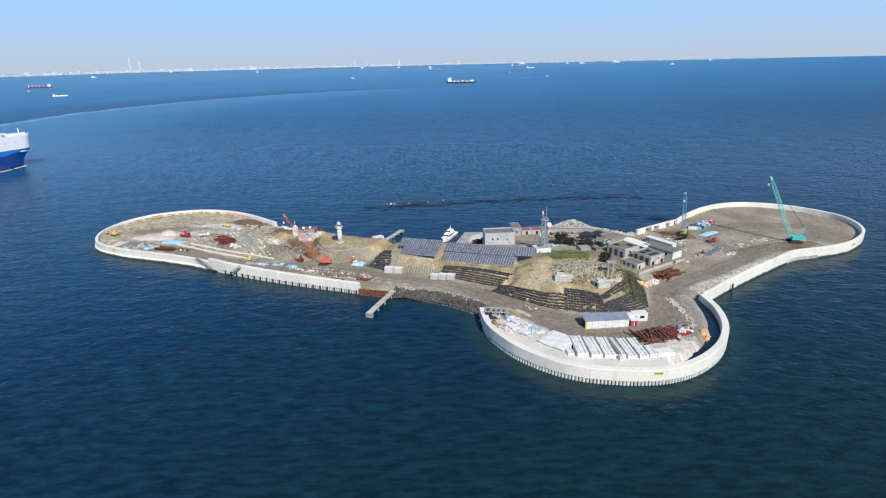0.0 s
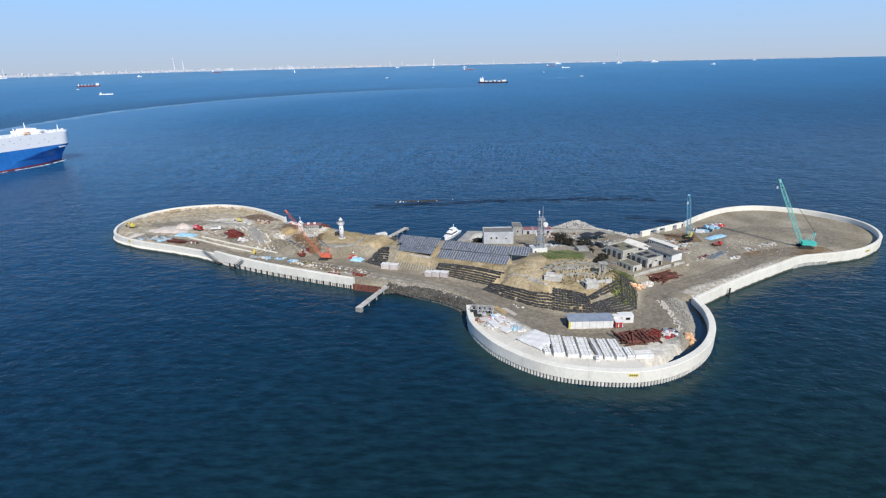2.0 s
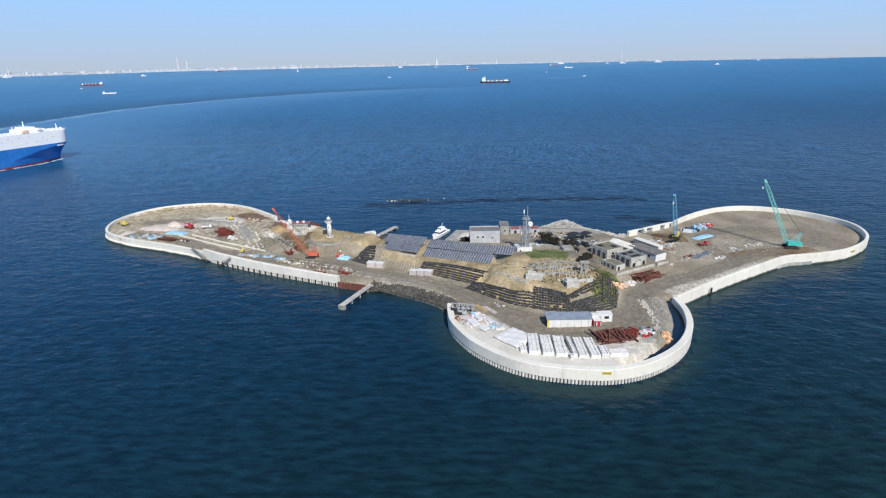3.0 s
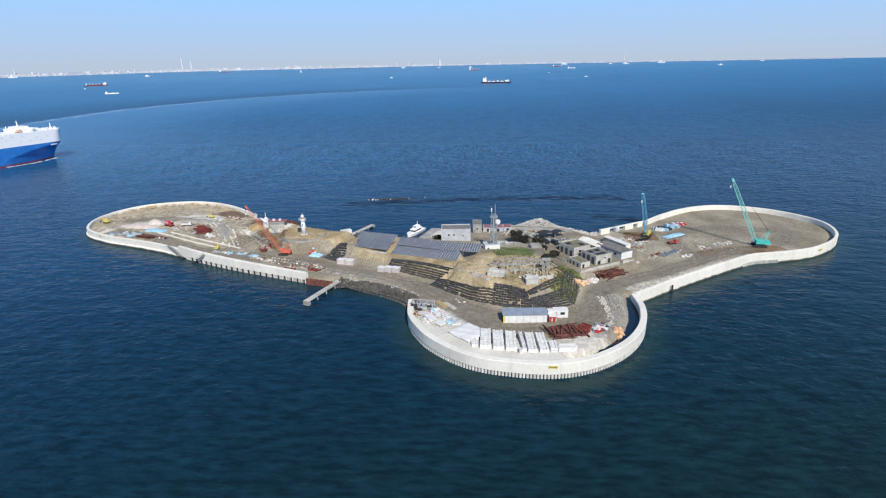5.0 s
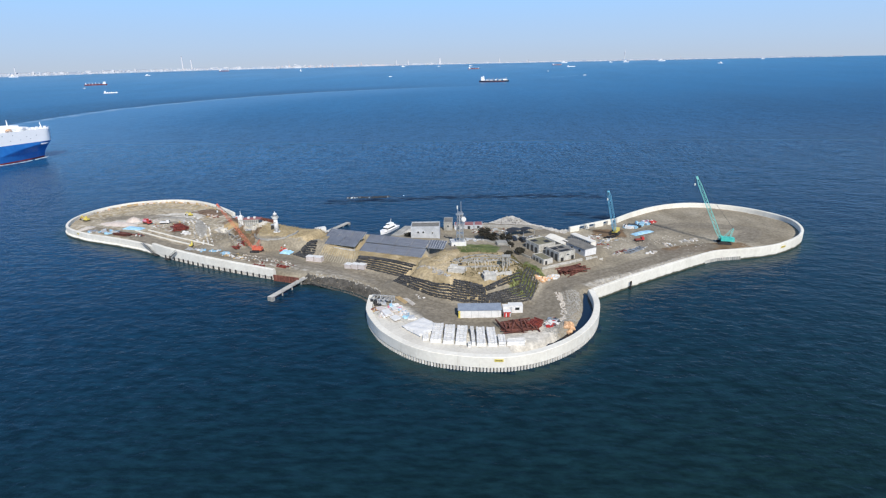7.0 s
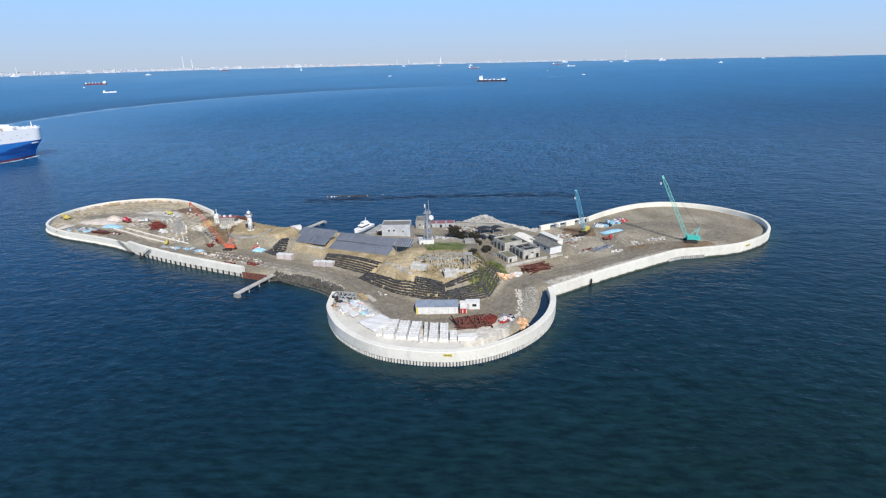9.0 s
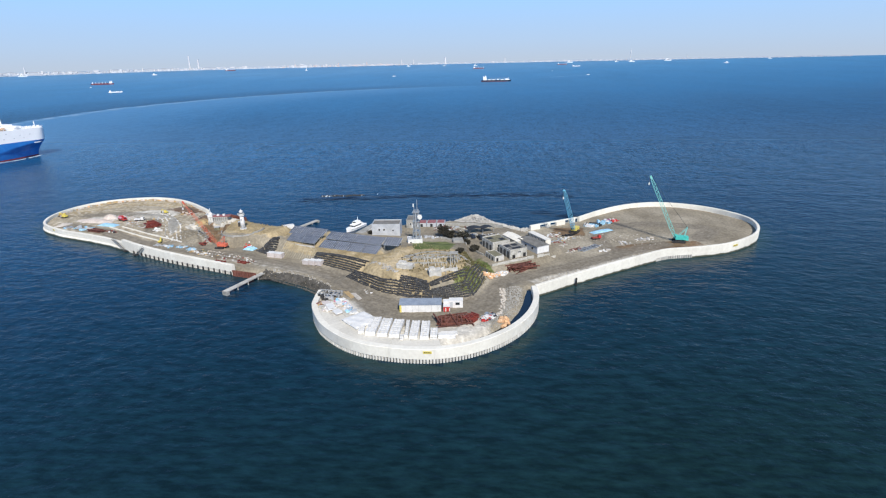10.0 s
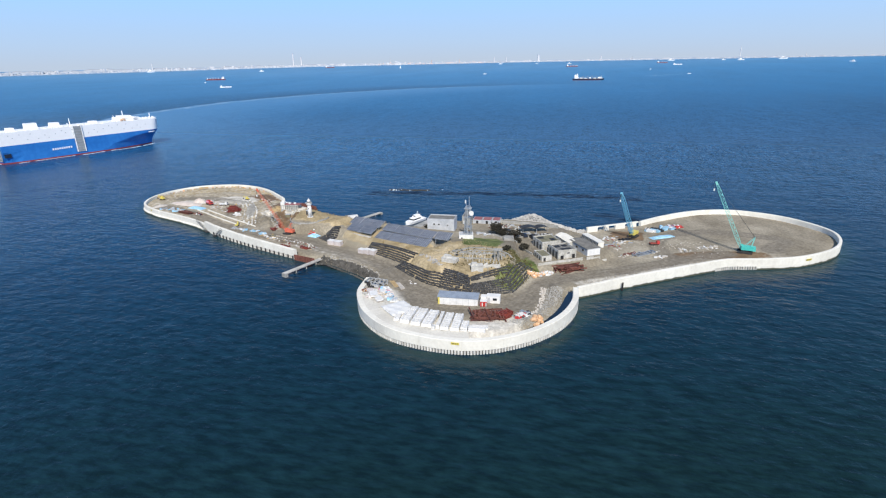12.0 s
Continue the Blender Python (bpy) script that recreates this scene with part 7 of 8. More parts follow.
def tufts(label, poly, count, size, material, seed):
    """Small upright blades in clumps over a stretch of ground."""
    rng = random.Random(seed)
    m = Mesh()
    xs, ys = [p[0] for p in poly], [p[1] for p in poly]
    spots = [(rng.uniform(min(xs), max(xs)), rng.uniform(min(ys), max(ys))) for _ in range(count * 4)]
    keep = depth_inside(np.array([p[0] for p in spots]), np.array([p[1] for p in spots]), poly) > 0.3
    for (x, y), ok in list(zip(spots, keep)):
        if not ok or count <= 0:
            continue
        count -= 1
        z, s = gz(x, y) - 0.08, size * rng.uniform(0.5, 1.4)
        for _ in range(5):
            a, lean = rng.uniform(0, 6.28), rng.uniform(0.1, 0.6)
            u, v = math.cos(a) * s * 0.3, math.sin(a) * s * 0.3
            tip = (x + u * lean * 3 + rng.uniform(-0.2, 0.2) * s, y + v * lean * 3 + rng.uniform(-0.2, 0.2) * s, z + s)
            m.add([(x + v, y - u, z), (x - v, y + u, z), tip], [(0, 1, 2)])
    return solid("grass", m, material, label, "grass", kind="stuff")


tufts("rough green-brown scrub on the slope facing the houses", [(57, 156), (64.5, 155), (68, 166), (70, 178), (64, 188), (59, 192), (57, 180), (60, 170), (56, 162)], 700, 0.6, SCRUB, 301)
tufts("dry straw grass over the hilltop", [(22, 176), (27, 169), (38, 161), (50, 157), (60, 164), (60, 184), (44, 193), (32, 190)], 380, 0.4, STRAW, 302)
tufts("dark scrub among the ruins", [(36, 164), (44, 160), (58, 162), (62, 174), (58, 184), (46, 186), (37, 178)], 260, 0.55, SCRUB, 303)
tufts("dry grass on the lighthouse mound", [(-70, 238), (-66, 224), (-56, 214), (-34, 208), (-22, 206), (-20, 226), (-36, 231), (-58, 242)], 800, 0.4, STRAW, 304)
tufts("dry grass along the bank below the solar tables", [(-20, 198), (-3, 188), (24, 178), (27, 184), (-2, 194), (-4, 200)], 420, 0.4, STRAW, 305)
rock_field("hill_rocks", "broken line of brown rock across the sandy slope", along([(23.5, 172.5), (27, 171), (31, 168.4), (34.5, 164.4), (37, 162.4)], 1.6, 90, 306), 0.6, ROCK, 307)


# ---- slope ribs, wall ladders, barge ----
SLOPE_RIB = surface("mossy_slope_facing", (0.3, 0.27, 0.2), (0.46, 0.43, 0.34), 0.8, 0.95, random_tint=0.12)
slope = thing("ribbed_slope", "pale ribbed slope facing below the western solar tables", "slope", -20, 194.5, 0, 0, kind="structure")
for k in range(17):
    u = k / 16
    p, q = Vector((-20.5 + 17.8 * u, 194.2 - 8.0 * u, 0)), Vector((-18.0 + 15.6 * u, 199.4 - 6.4 * u, 0))
    m = Mesh()
    for j in range(5):
        a, b = p.lerp(q, j / 5), p.lerp(q, (j + 1) / 5)
        m.beam((a.x + 20, a.y - 194.5, gz(a.x, a.y) + 0.05), (b.x + 20, b.y - 194.5, gz(b.x, b.y) + 0.05), 0.22, 0.16)
    part("rib", m, SLOPE_RIB, slope)


def wall_ladder(label, x, y, rz, w=0.8):
    t = thing("wall_ladder", label, "ladder", x, y, 0, rz)
    for u in (-w / 2, w / 2):
        part("rail", Mesh().box(u, 0, -1.5, 0.18, 0.4, 4.6), DARK_STEEL, t)
    for k in range(8):
        part("rung", Mesh().box(0, 0, -1.2 + k * 0.5, w, 0.1, 0.1), DARK_STEEL, t)
    return t


wall_ladder("narrow dark steel ladder on the sea wall", 100.6, 173.5, 36, 0.35)


def wall_stair(label, x, y, rz, length):
    """A dark steel stair running down along the outside of the wall."""
    t = thing("wall_stair", label, "stair", x, y, 0, rz)
    for v in (-0.4, 0.4):
        part("stringer", Mesh().beam((0, v, 4.6), (length, v, 0.6), 0.1, 0.22), DARK_STEEL, t)
        part("handrail", Mesh().beam((0, v, 5.5), (length, v, 1.5), 0.06), DARK_STEEL, t)
    n = 20
    for k in range(n):
        part("tread", Mesh().box(length * (k + 0.5) / n, 0, 4.6 - 4.0 * (k + 0.5) / n, 0.22, 0.9, 0.05), STEEL, t)
    part("landing", Mesh().box(length + 1.0, 0, 0.4, 2.2, 1.4, 0.2), DARK_STEEL, t)
    return t


wall_stair("dark steel stair down the western sea wall", -103.0, 204.6, -26, 8.5)
wall_stair("dark steel stair down the quay wall", -80.5, 193.2, 156.5, 6.0)


rust_wall = thing("rust_wall", "rust-brown sheet pile wall along the north shore", "sheet piling", -85, 257.4, 0, math.degrees(math.atan2(-8.4, 24.5)))
for k in range(20, 38):
    part("sheet_pile", Mesh().box(0.5 + k * 0.68, 0.16 * (k % 2), -2.5, 0.66, 0.26, 6.2 - 0.03 * k), RUST, rust_wall)

# open white shed of posts with a rust-brown roof, and the small domed hut on its end
post_shed = thing("post_shed", "white post shed with a rust-brown roof at the hill edge", "shed", -68.6, 227.2, 6.2, 8)
part("floor", Mesh().box(4.6, 1.4, -1.2, 9.6, 3.2, 1.3), CONCRETE_OLD, post_shed, "grey concrete floor")
for k in range(10):
    for v in (0.0, 2.8):
        part("post", Mesh().box(0.2 + k * 0.98, v, 0, 0.42, 0.3, 2.3), HUT_CONCRETE, post_shed)
part("back_wall", Mesh().box(4.6, 1.5, 0, 9.0, 0.15, 2.2), WALL_BUFF, post_shed, "pale buff inner wall")
part("beam", Mesh().box(4.6, 0, 2.3, 9.4, 0.35, 0.3), HUT_CONCRETE, post_shed)
part("roof", Mesh().prism([(2.2, -0.3), (10.4, -0.3), (10.4, 3.2), (2.2, 3.2)], 2.6, 2.85), ROOF_RED, post_shed, "rust-brown sheet roof")
part("tower_hut", Mesh().box(0.9, 1.4, 0, 2.2, 2.4, 3.6), WHITE, post_shed, "white square hut")
part("dome", Mesh().dome(0.9, 1.4, 3.6, 1.0, 1.0), WHITE, post_shed, "white dome", smooth=True)
part("mast", Mesh().tube((0.9, 1.4, 4.5), (0.9, 1.4, 6.6), 0.1, n=6), SHIP_WHITE, post_shed)
for u in (4.6, 7.4):
    part("roof_box", Mesh().box(u, 1.2, 2.85, 1.0, 0.9, 0.8), WHITE, post_shed)
green_hatch = thing("hatch_box", "small dark green steel hatch box below the shed", "box", -62.0, 222.6, gz(-62.0, 222.6), 8)
part("body", Mesh().box(0, 0, -0.2, 2.4, 1.4, 1.5), ROOF_GREEN, green_hatch)
part("lid", Mesh().box(0, 0, 1.3, 2.6, 1.6, 0.12), WALL_GREY, green_hatch)

heap("material_heap", "dark frames and pale oddments in the yard", "building materials", 58.5, 216.0, 6.0, 4.0, 20, 34, 1.3, [DARK_STEEL, DARK_STEEL, WALL_GREY, WHITE, CONCRETE_OLD, RUST], 61, 0.8)
heap("material_heap", "pale crates and stones beside the radio tower", "building materials", 43.5, 209.0, 4.5, 3.0, 0, 24, 1.2, [CONCRETE_OLD, WALL_GREY, WHITE, ROCK], 62, 0.7)
heap("material_heap", "pale oddments along the north promenade", "building materials", 52.0, 228.5, 12.0, 2.0, -3, 30, 1.2, [CONCRETE_OLD, WALL_BUFF, RUST, ROCK, DARK_STEEL], 63, 0.7)
heap("material_heap", "small pale goods behind the eastern houses", "building materials", 97.0, 214.0, 6.0, 4.0, 30, 26, 1.1, [WHITE, DUST_WHITE, RED_BROWN, STEEL], 64, 0.5)
heap("material_heap", "coloured oddments on the western lobe", "building materials", -110.0, 236.0, 12.0, 6.0, -20, 40, 0.9, [WHITE, RED_BROWN, TAN, DUST_WHITE, WALL_GREY], 65, 0.6)
heap("material_heap", "pale oddments beside the landing", "building materials", -36.0, 188.0, 12.0, 3.0, -20, 40, 0.8, [WHITE, DUST_WHITE, TAN, ROCK, RED_BROWN], 66, 0.5)
heap("material_heap", "white stones along the hill track", "building materials", 27.5, 157.0, 2.0, 1.0, -45, 6, 0.6, [WHITE, DUST_WHITE], 67, 0.6)
rock_field("reef_foam", "flecks of white water on the reef", along([(-35, 297), (-31, 298), (-27, 298.8)], 2.2, 11, 83, lambda d, w, u: -0.1), 0.6, FOAM, 84, 0.4)
rock_field("reef_foam", "flecks of white water on the reef", along([(-24, 299), (-6, 302), (4, 304)], 2.4, 5, 89, lambda d, w, u: -0.1), 0.45, FOAM, 90, 0.4)

# ---- more loose works material ----
for x, y, rx, ry, rz, n, size, paints, label, seed in (
        (-143.0, 226.5, 4.0, 1.6, -20, 18, 1.4, [WHITE, TARP, STEEL, DUST_WHITE], "white and blue crates inside the western wall", 71),
        (-128.5, 247.0, 9.0, 3.0, -10, 34, 1.3, [DUST_WHITE, DUST_WHITE, PALE_SAND, WALL_GREY], "pale slabs and rubble on the western lobe", 72),
        (-117.5, 222.5, 5.0, 1.4, -22, 18, 1.1, [RUST, RED_BROWN, DARK_STEEL, WHITE], "rusty offcuts behind the western wall", 73),
        (-110.0, 247.0, 5.0, 2.0, -40, 22, 1.2, [DUST_WHITE, WALL_GREY, TAN], "pale timber and blocks beside the gravel bank", 74),
        (-98.0, 256.0, 6.0, 2.4, -35, 22, 1.4, [RUST, RUST, TAN, PALE_SAND], "rust-brown steel and earth along the northern wall", 75),
        (-54.0, 193.6, 9.0, 1.4, -20, 26, 0.9, [DUST_WHITE, TAN, RUST, WHITE], "pale and rusty oddments along the quay", 78),
        (102.5, 221.5, 5.0, 2.2, 35, 26, 1.2, [WHITE, DUST_WHITE, STEEL, TAN], "pale boards and bags below the blue crane", 79),
        (104.5, 206.5, 6.0, 1.4, 40, 20, 1.1, [DUST_WHITE, STEEL, RUST], "grey offcuts along the eastern track", 80),
        (116.0, 206.0, 3.0, 1.2, 30, 10, 1.2, [WHITE, DUST_WHITE], "white bags on the eastern ground", 81),
        (50.0, 226.0, 9.0, 4.0, -5, 50, 1.2, [CONCRETE_OLD, WALL_GREY, WALL_BUFF, RUST, DARK_STEEL, WHITE], "mixed stores and broken concrete in the yard", 82),
        (68.0, 216.0, 7.0, 4.0, 30, 40, 1.2, [DARK_STEEL, WALL_GREY, CONCRETE_OLD, SHIP_DARK], "dark netted gear in the yard", 83),
        (47.0, 176.5, 7.0, 3.0, 5, 44, 0.9, [CONCRETE_OLD, ROCK, WALL_BUFF], "broken concrete among the ruins", 84),
        (52.0, 164.0, 5.0, 2.0, 12, 26, 0.9, [WHITE_BLOCK, CONCRETE_OLD, WALL_BUFF], "pale broken concrete beside the ruined hut", 85)):
    heap("material_heap", label, "building materials", x, y, rx, ry, rz, n, size, paints, seed, 0.6)



frame_ = thing("staging", "grey timber staging at the head of the loop wall", "staging", 15.6, 152.0, gz(15.6, 152.0), -6)
for u in (-3.6, -1.2, 1.2, 3.6):
    for v in (-1.6, 1.6):
        part("post", Mesh().box(u, v, -0.3, 0.22, 0.22, 1.9), WALL_GREY, frame_)
for v in (-1.6, 1.6):
    part("rail", Mesh().box(0, v, 1.6, 8.0, 0.2, 0.2), WALL_GREY, frame_)
for k in range(5):
    part("plank", Mesh().box(-3.2 + k * 1.6, 0, 1.8, 0.5, 3.8, 0.1, (k * 13) % 9 - 4), CONCRETE_OLD, frame_)
for k in range(2):
    tyre_stack = thing("fender_roll", "black rubber fender roll against the sea wall", "fender", 12.6 + k * 1.2, 149.6 - k * 0.2, gz(13.6, 149.4), 0)
    part("roll", Mesh().tube((0, 0, -0.2), (0, 0, 2.0), 0.5, n=12), DARK_STEEL, tyre_stack)


# ---- ships ----
def hull_mesh(length, beam, z0, z1, bow=0.16, rake=0.04, flare=0.0, stern=0.85):
    """A ship's hull slice between two heights, pointing along +x, with a drawn-in bow."""
    m = Mesh()
    st = [-0.5, -0.46, -0.3, 0.0, 0.2, 0.3, 0.38, 0.44, 0.48, 0.5]
    rows = []
    for z, grow in ((z0, 0.0), (z1, 1.0)):
        ring = []
        for s in st:
            w = 1.0
            if s > 0.5 - bow * 2:
                w = math.sqrt(max(0.0, 1 - ((s - (0.5 - bow * 2)) / (bow * 2)) ** (2.2 + flare * grow)))
            if s < -0.44:
                w = stern
            ring.append((s * length + (rake * length * grow if s > 0.3 else 0) * (s - 0.3) / 0.2, w * beam / 2, z))
        rows.append([(x, -w, z) for x, w, z in ring] + [(x, w, z) for x, w, z in reversed(ring[:-1])])
    n = len(rows[0])
    m.add(rows[0] + rows[1], [tuple(range(n - 1, -1, -1)), tuple(range(n, 2 * n))] + [(i, (i + 1) % n, n + (i + 1) % n, n + i) for i in range(n)])
    return m


def flared_hull(length, beam, rings):
    """Rings of (height, start of the bow's taper, its fulness, length of the fore end, stern's share of the beam), bow along +x."""
    m = Mesh()
    rows = []
    for z, s0, p, fore, aft in rings:
        side = [(-0.5, aft), (-0.46, aft + (1 - aft) * 0.6), (-0.4, 1.0), (-0.1, 1.0)]
        for k in range(13):
            u = math.sin(math.pi / 2 * k / 12)
            side.append((s0 + (fore - s0) * u, max(0.0, 1 - u ** p) ** 0.75))
        rows.append([(s * length, -w * beam / 2, z) for s, w in side] + [(s * length, w * beam / 2, z) for s, w in reversed(side[:-1])])
    n = len(rows[0])
    v = [q for row in rows for q in row]
    f = [tuple(range(n - 1, -1, -1)), tuple(range((len(rows) - 1) * n, len(rows) * n))]
    for k in range(len(rows) - 1):
        f += [(k * n + i, k * n + (i + 1) % n, (k + 1) * n + (i + 1) % n, (k + 1) * n + i) for i in range(n)]
    return m.add(v, f)


def car_carrier(x, y, rz):
    t = thing("car_carrier", "large white and blue car carrier ship under way", "ship", x, y, 0, rz)
    L, B = 146.0, 25.0
    part("boot_stripe", flared_hull(L, B - 0.1, [(-2, 0.07, 1.2, 0.44, 0.7), (1.1, 0.08, 1.25, 0.445, 0.75)]), SHIP_RED, t, "red waterline band")
    part("hull", flared_hull(L, B, [(1.1, 0.08, 1.25, 0.445, 0.75), (6, 0.13, 1.35, 0.458, 0.9), (10, 0.23, 1.7, 0.48, 1.0), (13, 0.34, 2.6, 0.496, 1.0), (15.5, 0.38, 3.2, 0.5, 1.0)]), SHIP_BLUE, t, "blue flared hull")
    part("upper_hull", flared_hull(L, B + 0.1, [(15.5, 0.39, 3.4, 0.501, 1.0), (25.6, 0.41, 3.6, 0.5, 1.0), (26.5, 0.405, 3.4, 0.494, 1.0)]), SHIP_WHITE, t, "white slab-sided upper hull")
    deck = part("deckhouse", Mesh().box(L * 0.29, 0, 26.5, 17, B * 0.8, 2.8), SHIP_WHITE, t)
    part("bridge_window", Mesh().box(L * 0.29 + 8.1, 0, 27.5, 1.0, B * 0.7, 1.1), GLASS, deck)
    part("bridge_top", Mesh().box(L * 0.28, 0, 29.3, 9, B * 0.5, 1.8), SHIP_WHITE, t)
    for u, z, h in ((0.275, 31, 5), (0.21, 26.5, 5.5), (0.465, 26.5, 5), (-0.07, 26.5, 6.5), (-0.47, 26.5, 4)):
        part("mast", Mesh().tube((L * u, 0, z), (L * u, 0, z + h), 0.5, 0.3, 6), SHIP_WHITE, t)
    for u, w, h in ((-0.3, 9, 5.5), (-0.17, 7, 4.2), (0.06, 6, 2.4), (-0.41, 5, 3.0)):
        part("funnel" if u == -0.3 else "vent_house", Mesh().box(L * u, -B * 0.12, 26.5, w, 7, h, taper=0.08), SHIP_WHITE, t)
    for k in range(30):
        part("bulwark_post", Mesh().box(L * (-0.46 + k * 0.0315), -B * 0.495, 26.5, 0.5, 0.3, 1.2), SHIP_WHITE, t)
    part("bulwark_rail", Mesh().box(0, -B * 0.495, 27.6, L * 0.93, 0.25, 0.25), SHIP_WHITE, t)
    part("wheelhouse_wing", Mesh().box(L * 0.315, 0, 28.4, 3.0, B * 1.0, 1.2), SHIP_WHITE, t)
    part("lifeboat", Mesh().lump(L * 0.23, -B * 0.44, 26.8, 7.0, 2.4, 2.4, random.Random(4), 8), ORANGE, t, "orange lifeboat")
    for k in range(18):
        part("deck_vent", Mesh().box(L * (-0.44 + k * 0.049), -B * 0.42, 26.5, 2.0, 1.6, 0.9 + 0.5 * (k % 3 == 0)), SHIP_WHITE, t)
    for k in range(5):
        part("fore_vent", Mesh().box(L * (0.36 + k * 0.024), -B * 0.3, 26.5, 1.6, 1.6, 1.9), SHIP_WHITE, t)
    for side in (-1, 1):
        ramp = part("side_ramp", Mesh().box(-10.5, side * (B / 2 + 0.35), 3.0, 8.0, 0.5, 23.5), RAMP_GREY, t, "folded grey side ramp")
        for k in range(9):
            part("ramp_rib", Mesh().box(-10.5, side * (B / 2 + 0.72), 4.5 + k * 2.5, 7.4, 0.25, 0.5), STEEL, ramp)
        for q in (-3.6, 3.6):
            part("ramp_edge", Mesh().box(-10.5 + q, side * (B / 2 + 0.75), 3.0, 0.6, 0.4, 24.5), SHIP_WHITE, ramp)
        for k in range(9):
            part("lettering", Mesh().box(-34 + k * 1.9, side * (B / 2 + 0.15), 7.2 + 0.04 * k, 1.2, 0.2, 1.6), SHIP_WHITE, t, "white mark on the blue hull")
        for k in range(7):
            s = 0.392 + k * 0.0085
            half = B / 2 * (1 - ((s - 0.36) / 0.136) ** 2.8) ** 0.75
            part("lettering", Mesh().box(L * s, side * (half + 0.1), 12.9, 0.9, 0.3, 1.0, -side * (6 + k * 5)), SHIP_WHITE, t, "white mark on the bow")
        for k in range(44):
            if (k * 7) % 5 < 3:
                part("port", Mesh().box(-L * 0.45 + k * 2.8, side * (B / 2 + 0.08), (23.4, 21.2, 18.8)[k % 3], 0.9, 0.1, 0.5), STEEL, t)
    stern = part("stern_ramp", Mesh().box(-L / 2 - 0.6, -B * 0.22, 2.5, 0.8, 10, 25), RAMP_GREY, t, "folded grey stern ramp")
    for k in range(8):
        part("ramp_rib", Mesh().box(-L / 2 - 1.1, -B * 0.22, 4.0 + k * 2.9, 0.3, 9.5, 0.4), DARK_STEEL, stern)
    part("stern_fin", Mesh().box(-L / 2 - 1.4, B * 0.2, 15.5, 3.0, 3.0, 12.0, taper=0.1), SHIP_WHITE, t)
    part("stern_cut", Mesh().box(-L * 0.475, -B / 2 - 0.06, 5.5, 5.0, 0.2, 3.2), SHIP_DARK, t, "dark mooring opening")
    return t


RAMP_GREY = surface("ramp_grey_paint", (0.28, 0.29, 0.29), (0.4, 0.41, 0.4), 0.3, 0.6)
car_carrier(-391.5, 403.0, 73)


def wash(label, pts, w0, w1, z, seed, material, broken=0.25):
    """Ragged patches of foam on the water along a line."""
    rng = random.Random(seed)
    line = curve(pts, max(2.0, (w0 + w1)))
    m = Mesh()
    for i, (x, y) in enumerate(line):
        if rng.random() < broken:
            continue
        k = i / max(1, len(line) - 1)
        s = (w0 + (w1 - w0) * k)
        d = line[min(i + 1, len(line) - 1)] - line[max(i - 1, 0)]
        a = math.atan2(d[1], d[0])
        n = 8
        pt = [((w0 + w1) * rng.uniform(0.7, 1.1) * math.cos(j * math.pi / 4), s * 0.5 * rng.uniform(0.5, 1.2) * math.sin(j * math.pi / 4)) for j in range(n)]
        c, q = math.cos(a), math.sin(a)
        base = sea_level(x, y) + z
        top = [(x + u * c - v * q, y + u * q + v * c, base + 0.02) for u, v in pt]
        m.add(top + [(p[0], p[1], base - 0.3) for p in top], [tuple(range(n))] + [(j, n + j, n + (j + 1) % n, (j + 1) % n) for j in range(n)])
    return solid("foam", m, material, label, "foam", kind="stuff")




def beside_ship(along_, out):
    """A place on the water beside the car carrier, metres forward and to starboard of its middle."""
    a = radians(73)
    return -391.5 + along_ * math.cos(a) + out * math.sin(a), 403.0 + along_ * math.sin(a) - out * math.cos(a)


for k, line_ in enumerate((((66, 3.0), (58, 7.5), (48, 11.5), (40, 14.0)), ((38, 13.6), (30, 14.6), (14, 14.2)), ((6, 14.6), (-8, 16.0)), ((-20, 13.8), (-60, 13.6)))):
    wash("white wash along the ship's side", [beside_ship(*q) for q in line_], (3.4, 2.0, 1.6, 1.4)[k], (3.6, 2.6, 2.6, 1.6)[k], 0.12, 1 + k, FOAM, 0.2)
wash("white wake behind the ship", [beside_ship(-74, 4), beside_ship(-110, 8), beside_ship(-160, 14), beside_ship(-220, 24)], 3.0, 9.0, 0.05, 2, FOAM, 0.35)


SHIP_MAROON = surface("maroon_hull_paint", (0.12, 0.03, 0.04), (0.2, 0.06, 0.07), 0.1, 0.6, bump=0.02)


